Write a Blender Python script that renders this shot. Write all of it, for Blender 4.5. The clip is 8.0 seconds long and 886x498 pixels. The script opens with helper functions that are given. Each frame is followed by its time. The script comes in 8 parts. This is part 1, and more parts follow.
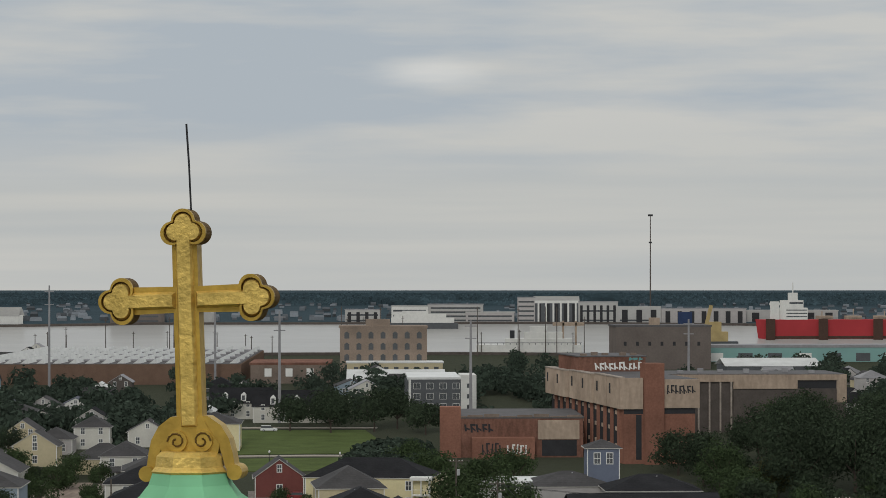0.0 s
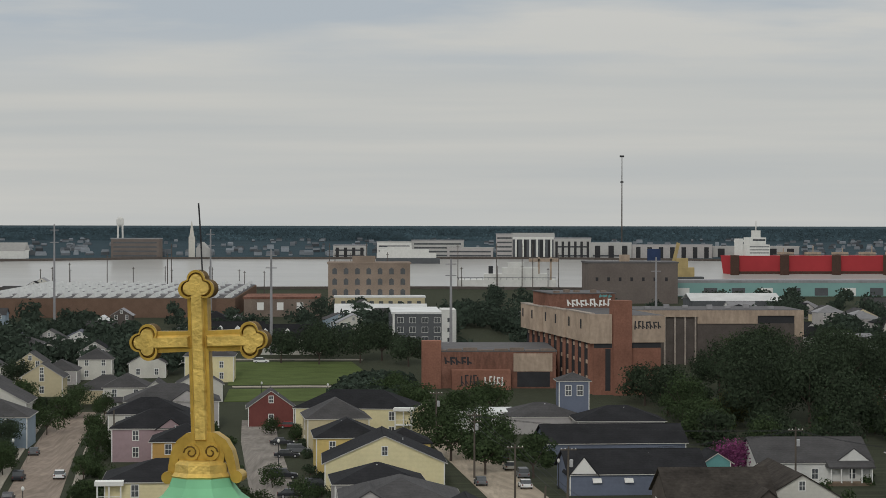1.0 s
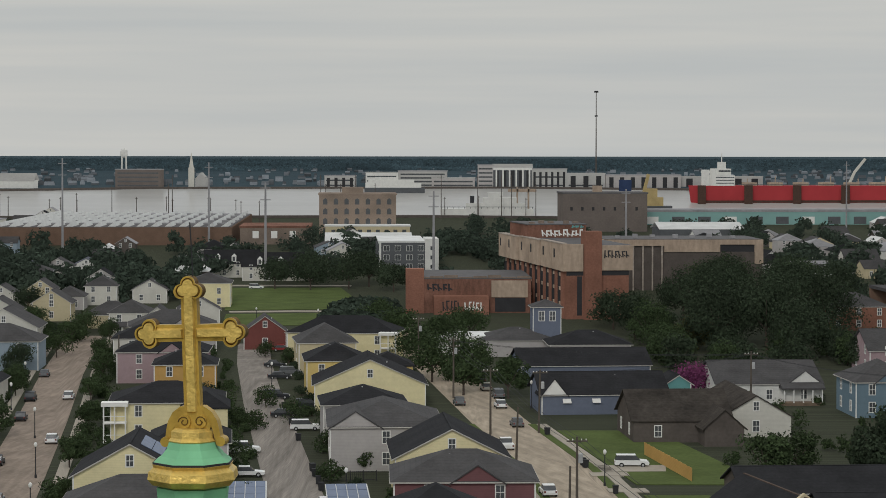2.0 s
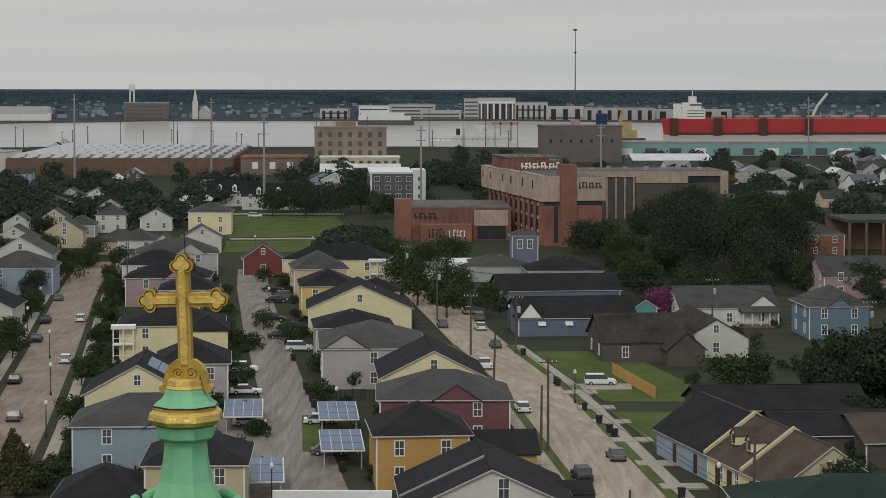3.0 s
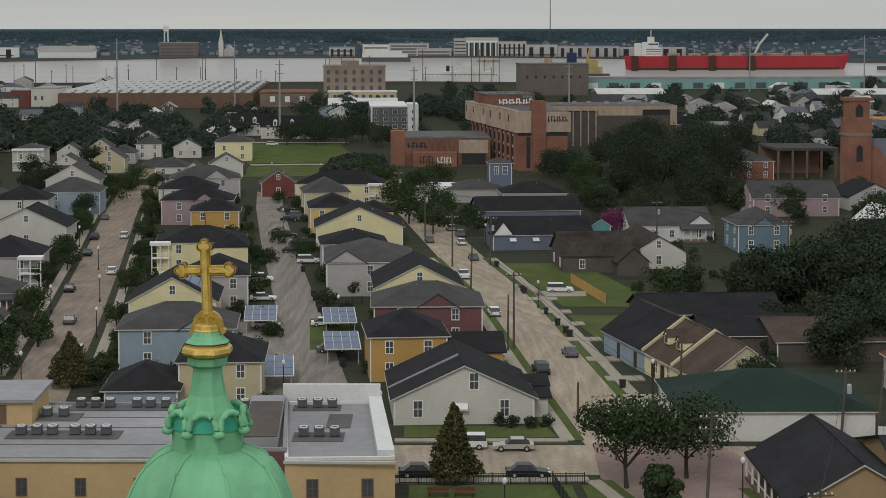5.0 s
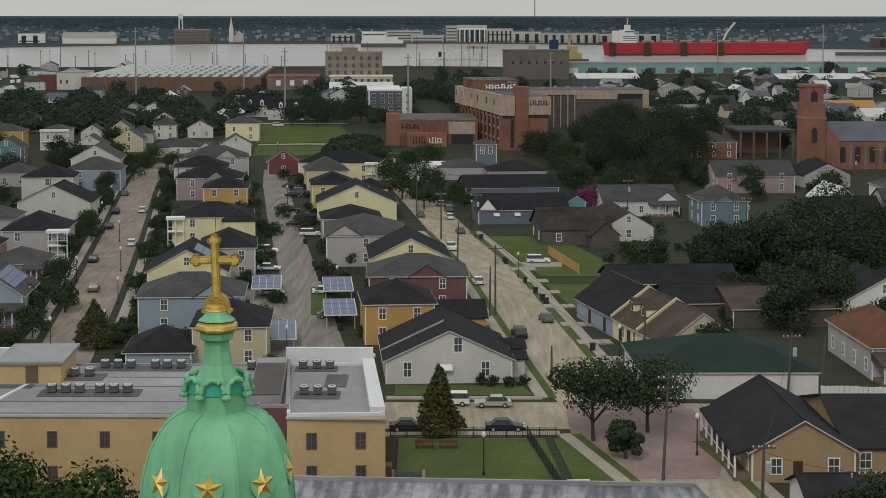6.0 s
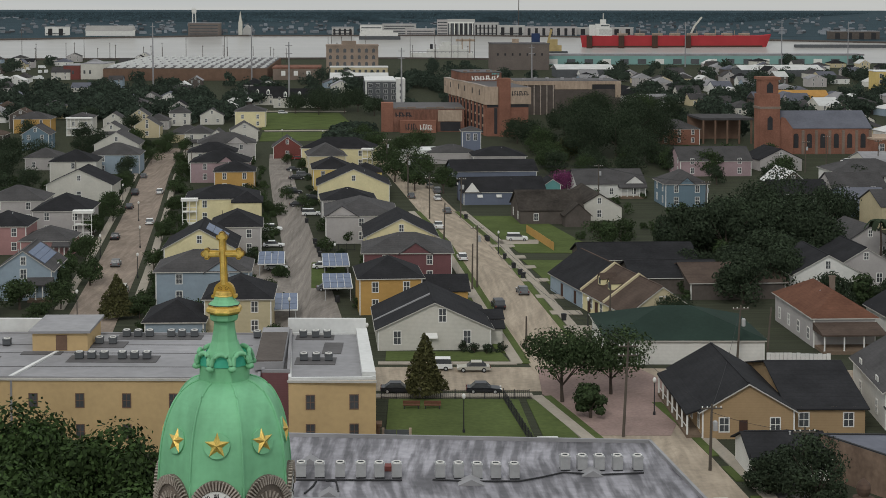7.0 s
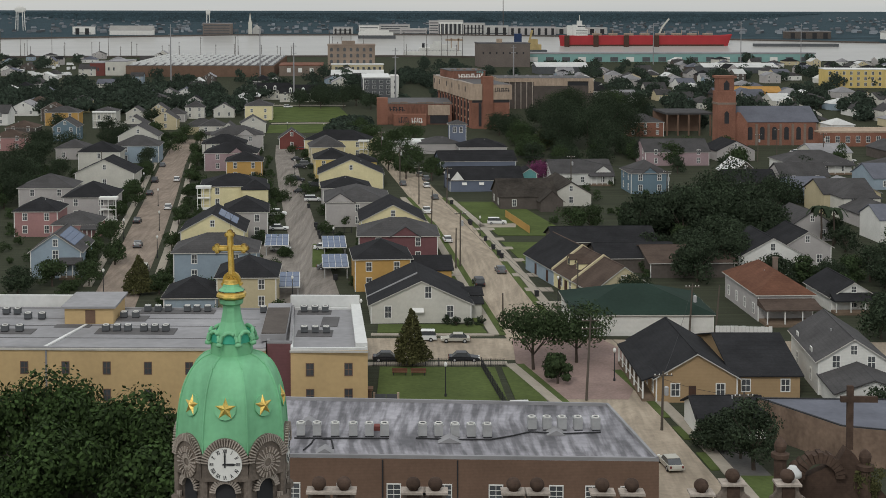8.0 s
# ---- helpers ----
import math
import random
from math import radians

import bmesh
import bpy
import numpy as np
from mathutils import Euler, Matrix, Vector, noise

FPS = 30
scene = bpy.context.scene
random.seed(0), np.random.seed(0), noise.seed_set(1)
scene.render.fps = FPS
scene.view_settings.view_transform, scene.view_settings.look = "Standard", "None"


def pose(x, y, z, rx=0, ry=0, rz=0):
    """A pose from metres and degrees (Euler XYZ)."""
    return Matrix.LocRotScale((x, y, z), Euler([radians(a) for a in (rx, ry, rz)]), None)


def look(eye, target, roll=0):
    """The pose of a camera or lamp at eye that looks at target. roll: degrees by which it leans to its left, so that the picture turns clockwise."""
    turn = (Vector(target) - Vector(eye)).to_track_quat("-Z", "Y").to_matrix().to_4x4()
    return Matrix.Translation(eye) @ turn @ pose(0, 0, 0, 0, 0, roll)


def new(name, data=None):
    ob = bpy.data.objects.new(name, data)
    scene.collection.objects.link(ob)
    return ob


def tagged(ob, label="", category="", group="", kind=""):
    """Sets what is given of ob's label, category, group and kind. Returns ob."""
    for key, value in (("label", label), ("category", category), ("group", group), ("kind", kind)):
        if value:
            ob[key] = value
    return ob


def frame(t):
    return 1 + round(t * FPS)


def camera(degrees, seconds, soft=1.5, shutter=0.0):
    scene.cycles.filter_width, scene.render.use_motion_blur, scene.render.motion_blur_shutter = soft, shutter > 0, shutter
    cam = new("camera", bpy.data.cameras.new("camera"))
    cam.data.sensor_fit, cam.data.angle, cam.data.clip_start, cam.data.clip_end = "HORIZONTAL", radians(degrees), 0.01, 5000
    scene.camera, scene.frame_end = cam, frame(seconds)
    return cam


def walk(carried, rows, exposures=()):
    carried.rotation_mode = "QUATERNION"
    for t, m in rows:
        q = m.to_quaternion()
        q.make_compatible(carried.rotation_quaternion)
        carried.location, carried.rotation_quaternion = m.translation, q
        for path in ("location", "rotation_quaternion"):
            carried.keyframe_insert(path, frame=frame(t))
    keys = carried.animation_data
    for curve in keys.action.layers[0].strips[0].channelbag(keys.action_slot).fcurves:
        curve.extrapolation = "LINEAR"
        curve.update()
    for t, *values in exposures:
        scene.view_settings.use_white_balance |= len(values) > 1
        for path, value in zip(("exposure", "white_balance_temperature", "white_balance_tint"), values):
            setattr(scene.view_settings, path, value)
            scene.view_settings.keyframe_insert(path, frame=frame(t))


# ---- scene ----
# Plan coordinates are metres: x across, y ahead of the belfry, z up from the street.
# site() tilts the ground up and shrinks the town with distance to fit the camera's view,
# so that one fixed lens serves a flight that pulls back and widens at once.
cam = camera(13.21, 8.0, soft=0.6)
walk(cam, [
    (0, look((0.020, 0.013, 45.343), (-1.245, 99.999, 46.393), -0.004)),
    (0.5, look((0.340, -6.036, 46.312), (-0.797, 93.958, 46.101), -0.004)),
    (1, look((0.700, -12.477, 47.530), (-0.342, 87.506, 45.973), 0.079)),
    (1.5, look((1.274, -19.508, 48.715), (0.238, 80.445, 45.831), 0.066)),
    (2.0, look((1.987, -26.820, 49.915), (0.879, 73.082, 45.644), 0.054)),
    (2.5, look((2.777, -34.397, 51.181), (1.550, 65.436, 45.534), 0.057)),
    (3, look((3.621, -42.738, 52.493), (2.258, 57.017, 45.629), 0.053)),
    (3.5, look((4.494, -51.743, 53.831), (2.965, 47.936, 45.979), 0.029)),
    (4, look((5.519, -61.440, 55.302), (3.663, 38.162, 46.585), -0.012)),
    (4.5, look((6.381, -71.613, 57.208), (4.319, 27.909, 47.666), -0.084)),
    (5, look((7.256, -82.568, 59.181), (5.051, 16.879, 48.915), -0.089)),
    (5.5, look((8.294, -94.647, 61.242), (5.936, 4.728, 50.323), -0.064)),
    (6, look((9.528, -107.645, 63.524), (6.986, -8.348, 51.971), -0.056)),
    (6.5, look((10.942, -121.618, 66.134), (8.192, -22.402, 53.943), -0.086)),
    (7, look((12.319, -136.684, 68.911), (9.425, -37.542, 56.163), -0.055)),
    (7.5, look((13.997, -153.417, 72.072), (10.903, -54.353, 58.777), -0.089)),
    (8, look((15.898, -171.668, 75.506), (12.583, -72.680, 61.709), -0.046)),
], exposures=[(0.0, -0.06), (1.5, -0.02), (3.0, -0.02), (4.5, -0.1), (6.0, -0.06), (7.0, 0.02), (8.0, 0.1)])

# ---- sky and light ----
SUN_UP, SUN_TURN = radians(52), radians(200)
world = bpy.data.worlds.new("overcast_sky")
scene.world = world
world.use_nodes = True
wn, wl = world.node_tree.nodes, world.node_tree.links
wn.clear()


def wnode(kind, **values):
    n = wn.new(kind)
    for key, value in values.items():
        n.inputs[key].default_value = value
    return n


w_out = wn.new("ShaderNodeOutputWorld")
w_bg = wnode("ShaderNodeBackground", Strength=1.0)
w_sky = wn.new("ShaderNodeTexSky")
w_sky.sky_type, w_sky.sun_disc = "NISHITA", False
w_sky.sun_elevation, w_sky.sun_rotation = SUN_UP, SUN_TURN
w_tc = wn.new("ShaderNodeTexCoord")
w_sep = wn.new("ShaderNodeSeparateXYZ")
wl.new(w_tc.outputs["Generated"], w_sep.inputs[0])
# cloud layers, drawn out along the horizon
w_map = wn.new("ShaderNodeMapping")
w_map.inputs["Scale"].default_value = (11, 9, 90)
w_map.inputs["Location"].default_value = (2.3, 0.4, 0.15)
wl.new(w_tc.outputs["Generated"], w_map.inputs["Vector"])
w_noise = wnode("ShaderNodeTexNoise", Scale=1.0, Detail=5.0, Roughness=0.52)
wl.new(w_map.outputs[0], w_noise.inputs["Vector"])
w_ramp = wn.new("ShaderNodeValToRGB")
w_ramp.color_ramp.elements[0].position, w_ramp.color_ramp.elements[1].position = 0.38, 0.62
w_ramp.color_ramp.elements[0].color = (0.44, 0.49, 0.54, 1)
w_ramp.color_ramp.elements[1].color = (0.60, 0.60, 0.58, 1)
wl.new(w_noise.outputs["Fac"], w_ramp.inputs[0])
# an even veil near the horizon, layered cloud above it
w_low = wn.new("ShaderNodeMapRange")
w_low.inputs["From Min"].default_value, w_low.inputs["From Max"].default_value = 0.024, 0.044
wl.new(w_sep.outputs["Z"], w_low.inputs["Value"])
w_veil = wn.new("ShaderNodeMix")
w_veil.data_type = "RGBA"
# faint long streaks in the veil
w_streak = wn.new("ShaderNodeMapping")
w_streak.inputs["Scale"].default_value = (5, 4, 120)
wl.new(w_tc.outputs["Generated"], w_streak.inputs["Vector"])
w_haze = wnode("ShaderNodeTexNoise", Scale=1.0, Detail=4.0, Roughness=0.5)
wl.new(w_streak.outputs[0], w_haze.inputs["Vector"])
w_pale = wn.new("ShaderNodeValToRGB")
w_pale.color_ramp.elements[0].position, w_pale.color_ramp.elements[1].position = 0.35, 0.65
w_pale.color_ramp.elements[0].color = (0.51, 0.53, 0.53, 1)
w_pale.color_ramp.elements[1].color = (0.59, 0.59, 0.565, 1)
wl.new(w_haze.outputs["Fac"], w_pale.inputs[0])
wl.new(w_pale.outputs[0], w_veil.inputs[6])
wl.new(w_low.outputs[0], w_veil.inputs[0])
wl.new(w_ramp.outputs[0], w_veil.inputs[7])
# the overcast grows brighter towards the zenith
w_zen = wn.new("ShaderNodeMapRange")
w_zen.inputs["From Min"].default_value, w_zen.inputs["From Max"].default_value = 0.08, 0.9
w_zen.inputs["To Min"].default_value, w_zen.inputs["To Max"].default_value = 1.0, 1.7
wl.new(w_sep.outputs["Z"], w_zen.inputs["Value"])
w_mul = wn.new("ShaderNodeVectorMath")
w_mul.operation = "SCALE"
# a thin bright place in the cloud
w_off = wn.new("ShaderNodeVectorMath")
w_off.operation = "SUBTRACT"
w_off.inputs[1].default_value = (-0.016, 0.998, 0.0565)
wl.new(w_tc.outputs["Generated"], w_off.inputs[0])
w_wide = wn.new("ShaderNodeVectorMath")
w_wide.operation = "MULTIPLY"
w_wide.inputs[1].default_value = (42, 0, 150)
wl.new(w_off.outputs[0], w_wide.inputs[0])
w_len = wn.new("ShaderNodeVectorMath")
w_len.operation = "LENGTH"
wl.new(w_wide.outputs[0], w_len.inputs[0])
w_glow = wn.new("ShaderNodeMapRange")
w_glow.interpolation_type = "SMOOTHSTEP"
w_glow.inputs["From Min"].default_value, w_glow.inputs["From Max"].default_value = 0.0, 0.9
w_glow.inputs["To Min"].default_value, w_glow.inputs["To Max"].default_value = 1.0, 0.0
wl.new(w_len.outputs["Value"], w_glow.inputs["Value"])
w_amt = wn.new("ShaderNodeMath")
w_amt.operation = "MULTIPLY"
wl.new(w_glow.outputs[0], w_amt.inputs[0])
wl.new(w_noise.outputs["Fac"], w_amt.inputs[1])
w_thin = wn.new("ShaderNodeMix")
w_thin.data_type = "RGBA"
w_thin.inputs[7].default_value = (0.80, 0.79, 0.76, 1)
wl.new(w_amt.outputs[0], w_thin.inputs[0])
wl.new(w_veil.outputs[2], w_thin.inputs[6])
wl.new(w_thin.outputs[2], w_mul.inputs[0])
wl.new(w_zen.outputs[0], w_mul.inputs["Scale"])
w_blue = wn.new("ShaderNodeVectorMath")
w_blue.operation = "SCALE"
w_blue.inputs["Scale"].default_value = 0.05
wl.new(w_sky.outputs[0], w_blue.inputs[0])
w_mix = wn.new("ShaderNodeMix")
w_mix.data_type = "RGBA"
w_mix.inputs[0].default_value = 0.08
wl.new(w_mul.outputs[0], w_mix.inputs[6])
wl.new(w_blue.outputs[0], w_mix.inputs[7])
wl.new(w_mix.outputs[2], w_bg.inputs["Color"])
wl.new(w_bg.outputs[0], w_out.inputs["Surface"])

sun_data = bpy.data.lights.new("sun", "SUN")
sun_data.energy, sun_data.angle, sun_data.color = 0.8, radians(14), (1.0, 0.96, 0.9)
sun = new("sun", sun_data)
sun.matrix_world = look((-60, -160, 260), (0, 60, 20))

# ---- warp that fits the town to the camera's view ----
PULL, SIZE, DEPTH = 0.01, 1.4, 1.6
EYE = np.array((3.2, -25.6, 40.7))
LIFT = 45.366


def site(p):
    """World places of plan points (N x 3), shrunk with distance to fit the view."""
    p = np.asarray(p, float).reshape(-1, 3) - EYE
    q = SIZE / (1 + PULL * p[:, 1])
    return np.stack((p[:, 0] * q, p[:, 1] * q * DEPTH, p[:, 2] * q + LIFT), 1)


# ---- materials ----
MATS = {}


def mat(name, rgb, rough=0.8, var=0.18, big=0.25, fine=3.0, bump=0.15, metal=0.0, lines=0.0, island=0.0, streak=0.0, spec=0.15):
    """A surface with stains at two scales, in plan metres; lines: pitch of courses up the height; streak: runs down the slope."""
    if name in MATS:
        return MATS[name]
    m = bpy.data.materials.new(name)
    m.use_nodes = True
    n, l = m.node_tree.nodes, m.node_tree.links
    b = n["Principled BSDF"]
    b.inputs["Roughness"].default_value, b.inputs["Metallic"].default_value = rough, metal
    b.inputs["Specular IOR Level"].default_value = spec
    at = n.new("ShaderNodeAttribute")
    at.attribute_name = "plan"
    fac = None
    for scale, weight in ((big, 1.0), (fine, 0.6)):
        t = n.new("ShaderNodeTexNoise")
        t.inputs["Scale"].default_value, t.inputs["Detail"].default_value = scale, 4
        l.new(at.outputs["Vector"], t.inputs["Vector"])
        k = n.new("ShaderNodeMath")
        k.operation = "MULTIPLY_ADD"
        k.inputs[1].default_value, k.inputs[2].default_value = 2 * var * weight * 1.6, 1 - var * weight * 1.6
        l.new(t.outputs["Fac"], k.inputs[0])
        height = t.outputs["Fac"]
        if fac is None:
            fac = k.outputs[0]
        else:
            j = n.new("ShaderNodeMath")
            j.operation = "MULTIPLY"
            l.new(fac, j.inputs[0]), l.new(k.outputs[0], j.inputs[1])
            fac = j.outputs[0]
    if lines:
        sp = n.new("ShaderNodeSeparateXYZ")
        l.new(at.outputs["Vector"], sp.inputs[0])
        dv = n.new("ShaderNodeMath")
        dv.operation, dv.inputs[1].default_value = "DIVIDE", lines
        l.new(sp.outputs["Z"], dv.inputs[0])
        fr = n.new("ShaderNodeMath")
        fr.operation = "FRACT"
        l.new(dv.outputs[0], fr.inputs[0])
        mr = n.new("ShaderNodeMapRange")
        mr.inputs["From Max"].default_value, mr.inputs["To Min"].default_value = 0.25, 0.86
        l.new(fr.outputs[0], mr.inputs["Value"])
        j = n.new("ShaderNodeMath")
        j.operation = "MULTIPLY"
        l.new(fac, j.inputs[0]), l.new(mr.outputs[0], j.inputs[1])
        fac = j.outputs[0]
    if streak:
        mp = n.new("ShaderNodeMapping")
        mp.inputs["Scale"].default_value = (1.1, 0.12, 0.25)
        l.new(at.outputs["Vector"], mp.inputs["Vector"])
        t = n.new("ShaderNodeTexNoise")
        t.inputs["Scale"].default_value, t.inputs["Detail"].default_value = 1.0, 6
        l.new(mp.outputs[0], t.inputs["Vector"])
        mr = n.new("ShaderNodeMapRange")
        mr.inputs["From Min"].default_value, mr.inputs["From Max"].default_value = 0.42, 0.6
        mr.inputs["To Min"].default_value = 1 - streak
        l.new(t.outputs["Fac"], mr.inputs["Value"])
        j = n.new("ShaderNodeMath")
        j.operation = "MULTIPLY"
        l.new(fac, j.inputs[0]), l.new(mr.outputs[0], j.inputs[1])
        fac = j.outputs[0]
    if island:
        ge = n.new("ShaderNodeNewGeometry")
        k = n.new("ShaderNodeMath")
        k.operation = "MULTIPLY_ADD"
        k.inputs[1].default_value, k.inputs[2].default_value = 2 * island, 1 - island
        l.new(ge.outputs["Random Per Island"], k.inputs[0])
        j = n.new("ShaderNodeMath")
        j.operation = "MULTIPLY"
        l.new(fac, j.inputs[0]), l.new(k.outputs[0], j.inputs[1])
        fac = j.outputs[0]
    v = n.new("ShaderNodeVectorMath")
    v.operation = "SCALE"
    v.inputs[0].default_value = rgb
    l.new(fac, v.inputs["Scale"])
    l.new(v.outputs[0], b.inputs["Base Color"])
    if bump:
        bp = n.new("ShaderNodeBump")
        bp.inputs["Strength"].default_value, bp.inputs["Distance"].default_value = bump, 0.03
        l.new(height, bp.inputs["Height"])
        l.new(bp.outputs[0], b.inputs["Normal"])
    MATS[name] = m
    return m


def glass(name="window_glass"):
    return mat(name, (0.075, 0.08, 0.085), rough=0.12, var=0.3, big=0.4, fine=1.5, bump=0.03, spec=0.6)


# ---- shapes: each is (vertices, faces) ----
def join(*gs):
    vs, fs, k = [], [], 0
    for v, f in gs:
        vs.append(np.asarray(v, float).reshape(-1, 3))
        fs += [tuple(i + k for i in q) for q in f]
        k += len(vs[-1])
    return np.concatenate(vs), fs


def box(x0, x1, y0, y1, z0, z1):
    v = [(x, y, z) for z in (z0, z1) for x, y in ((x0, y0), (x1, y0), (x1, y1), (x0, y1))]
    return v, [(3, 2, 1, 0), (4, 5, 6, 7), (0, 1, 5, 4), (1, 2, 6, 5), (2, 3, 7, 6), (3, 0, 4, 7)]


def prism(poly, z0, z1):
    """Upright prism over a plan polygon (anticlockwise)."""
    n = len(poly)
    v = [(x, y, z0) for x, y in poly] + [(x, y, z1) for x, y in poly]
    f = [tuple(range(n - 1, -1, -1)), tuple(range(n, 2 * n))]
    return v, f + [(i, (i + 1) % n, n + (i + 1) % n, n + i) for i in range(n)]


def plate(poly, y0, y1):
    """An upright plate: polygon in (x, z), thick from y0 (front) to y1."""
    n = len(poly)
    v = [(x, y0, z) for x, z in poly] + [(x, y1, z) for x, z in poly]
    f = [tuple(range(n)), tuple(range(2 * n - 1, n - 1, -1))]
    return v, f + [(n + i, n + (i + 1) % n, (i + 1) % n, i) for i in range(n)]


def lathe(profile, n=16, turn=0.0, arc=1.0, cap=True):
    """A turned solid from (radius, z) going up."""
    v, f = [], []
    for r, z in profile:
        v += [(r * math.sin(turn + 2 * math.pi * i / n), -r * math.cos(turn + 2 * math.pi * i / n), z) for i in range(n)]
    for k in range(len(profile) - 1):
        f += [(k * n + i, k * n + (i + 1) % n, (k + 1) * n + (i + 1) % n, (k + 1) * n + i) for i in range(n)]
    if cap:
        f += [tuple(range(n - 1, -1, -1)), tuple(range((len(profile) - 1) * n, len(profile) * n))]
    return v, f


def tube(path, r, n=6, r1=None):
    """A round bar along points."""
    pts = [Vector(p) for p in path]
    v, f = [], []
    for k, p in enumerate(pts):
        d = (pts[min(k + 1, len(pts) - 1)] - pts[max(k - 1, 0)]).normalized()
        a = d.orthogonal().normalized() if abs(d.z) < 0.999 else Vector((1, 0, 0))
        b = d.cross(a)
        rr = r if r1 is None else r + (r1 - r) * k / (len(pts) - 1)
        v += [tuple(p + (a * math.cos(2 * math.pi * i / n) + b * math.sin(2 * math.pi * i / n)) * rr) for i in range(n)]
    for k in range(len(pts) - 1):
        f += [(k * n + i, k * n + (i + 1) % n, (k + 1) * n + (i + 1) % n, (k + 1) * n + i) for i in range(n)]
    return v, f + [tuple(range(n - 1, -1, -1)), tuple(range((len(pts) - 1) * n, len(pts) * n))]


def grid_frame(xs, zs, bars_x, bars_z, y0, y1):
    """One flat frame with glazing bars: cells of a grid that lie in a bar's column or row, y0 in front."""
    nx, nz = len(xs), len(zs)
    solid = {(i, j) for i in range(nx - 1) for j in range(nz - 1) if i in bars_x or j in bars_z}
    v = [(x, y, z) for y in (y0, y1) for z in zs for x in xs]
    at = lambda k, i, j: k * nx * nz + j * nx + i
    f = []
    for i, j in solid:
        f += [(at(0, i, j), at(0, i + 1, j), at(0, i + 1, j + 1), at(0, i, j + 1)), (at(1, i, j + 1), at(1, i + 1, j + 1), at(1, i + 1, j), at(1, i, j))]
        for (di, dj), (p, q) in {(0, -1): ((i, j), (i + 1, j)), (1, 0): ((i + 1, j), (i + 1, j + 1)), (0, 1): ((i + 1, j + 1), (i, j + 1)), (-1, 0): ((i, j + 1), (i, j))}.items():
            if (i + di, j + dj) not in solid:
                f.append((at(1, *p), at(1, *q), at(0, *q), at(0, *p)))
    return v, f


def moved(g, x=0, y=0, z=0, yaw=0.0, scale=1.0):
    v = np.asarray(g[0], float).reshape(-1, 3) * scale
    c, s = math.cos(radians(yaw)), math.sin(radians(yaw))
    return np.stack((v[:, 0] * c - v[:, 1] * s + x, v[:, 0] * s + v[:, 1] * c + y, v[:, 2] + z), 1), g[1]


class Stand:
    """Where a thing stands in plan, and its object."""

    def __init__(self, ob, x, y, z, yaw, origin):
        self.ob, self.x, self.y, self.z, self.yaw, self.origin = ob, x, y, z, yaw, origin


def thing(name, x, y, z=0.0, yaw=0.0, label="", category="", group="", kind=""):
    ob = new(name)
    ob.empty_display_size = 0.3
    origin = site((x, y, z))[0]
    ob.location = origin
    tagged(ob, label, category, group, kind)
    return Stand(ob, x, y, z, yaw, origin)


def mesh_of(name, g, material, frame_of, smooth=False):
    plan, faces = moved(g, frame_of.x, frame_of.y, frame_of.z, frame_of.yaw)
    me = bpy.data.meshes.new(name)
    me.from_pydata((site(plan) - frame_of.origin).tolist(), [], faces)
    a = me.attributes.new("plan", "FLOAT_VECTOR", "POINT")
    a.data.foreach_set("vector", plan.astype(np.float32).ravel())
    me.materials.append(material)
    if smooth:
        me.polygons.foreach_set("use_smooth", [True] * len(me.polygons))
    return me


def part(name, g, material, parent, label="", smooth=False, kind=""):
    ob = new(name, mesh_of(name, g, material, parent, smooth))
    ob.parent = parent.ob
    tagged(ob, label, kind=kind)
    return Stand(ob, parent.x, parent.y, parent.z, parent.yaw, parent.origin)


def single(name, g, material, x=0.0, y=0.0, z=0.0, yaw=0.0, label="", category="", group="", kind="", smooth=False):
    """A thing of one mesh."""
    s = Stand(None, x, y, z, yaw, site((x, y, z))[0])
    s.ob = new(name, mesh_of(name, g, material, s, smooth))
    s.ob.location = s.origin
    tagged(s.ob, label, category, group, kind)
    return s


def strip(points, half, z0=-0.4, z1=0.06):
    """A road's slab along plan points."""
    p = [Vector(q) for q in points]
    left, right = [], []
    for i, q in enumerate(p):
        d = (p[min(i + 1, len(p) - 1)] - p[max(i - 1, 0)]).normalized()
        n = Vector((-d.y, d.x))
        left.append(tuple(q + n * half)), right.append(tuple(q - n * half))
    return prism(right + left[::-1], z0, z1)


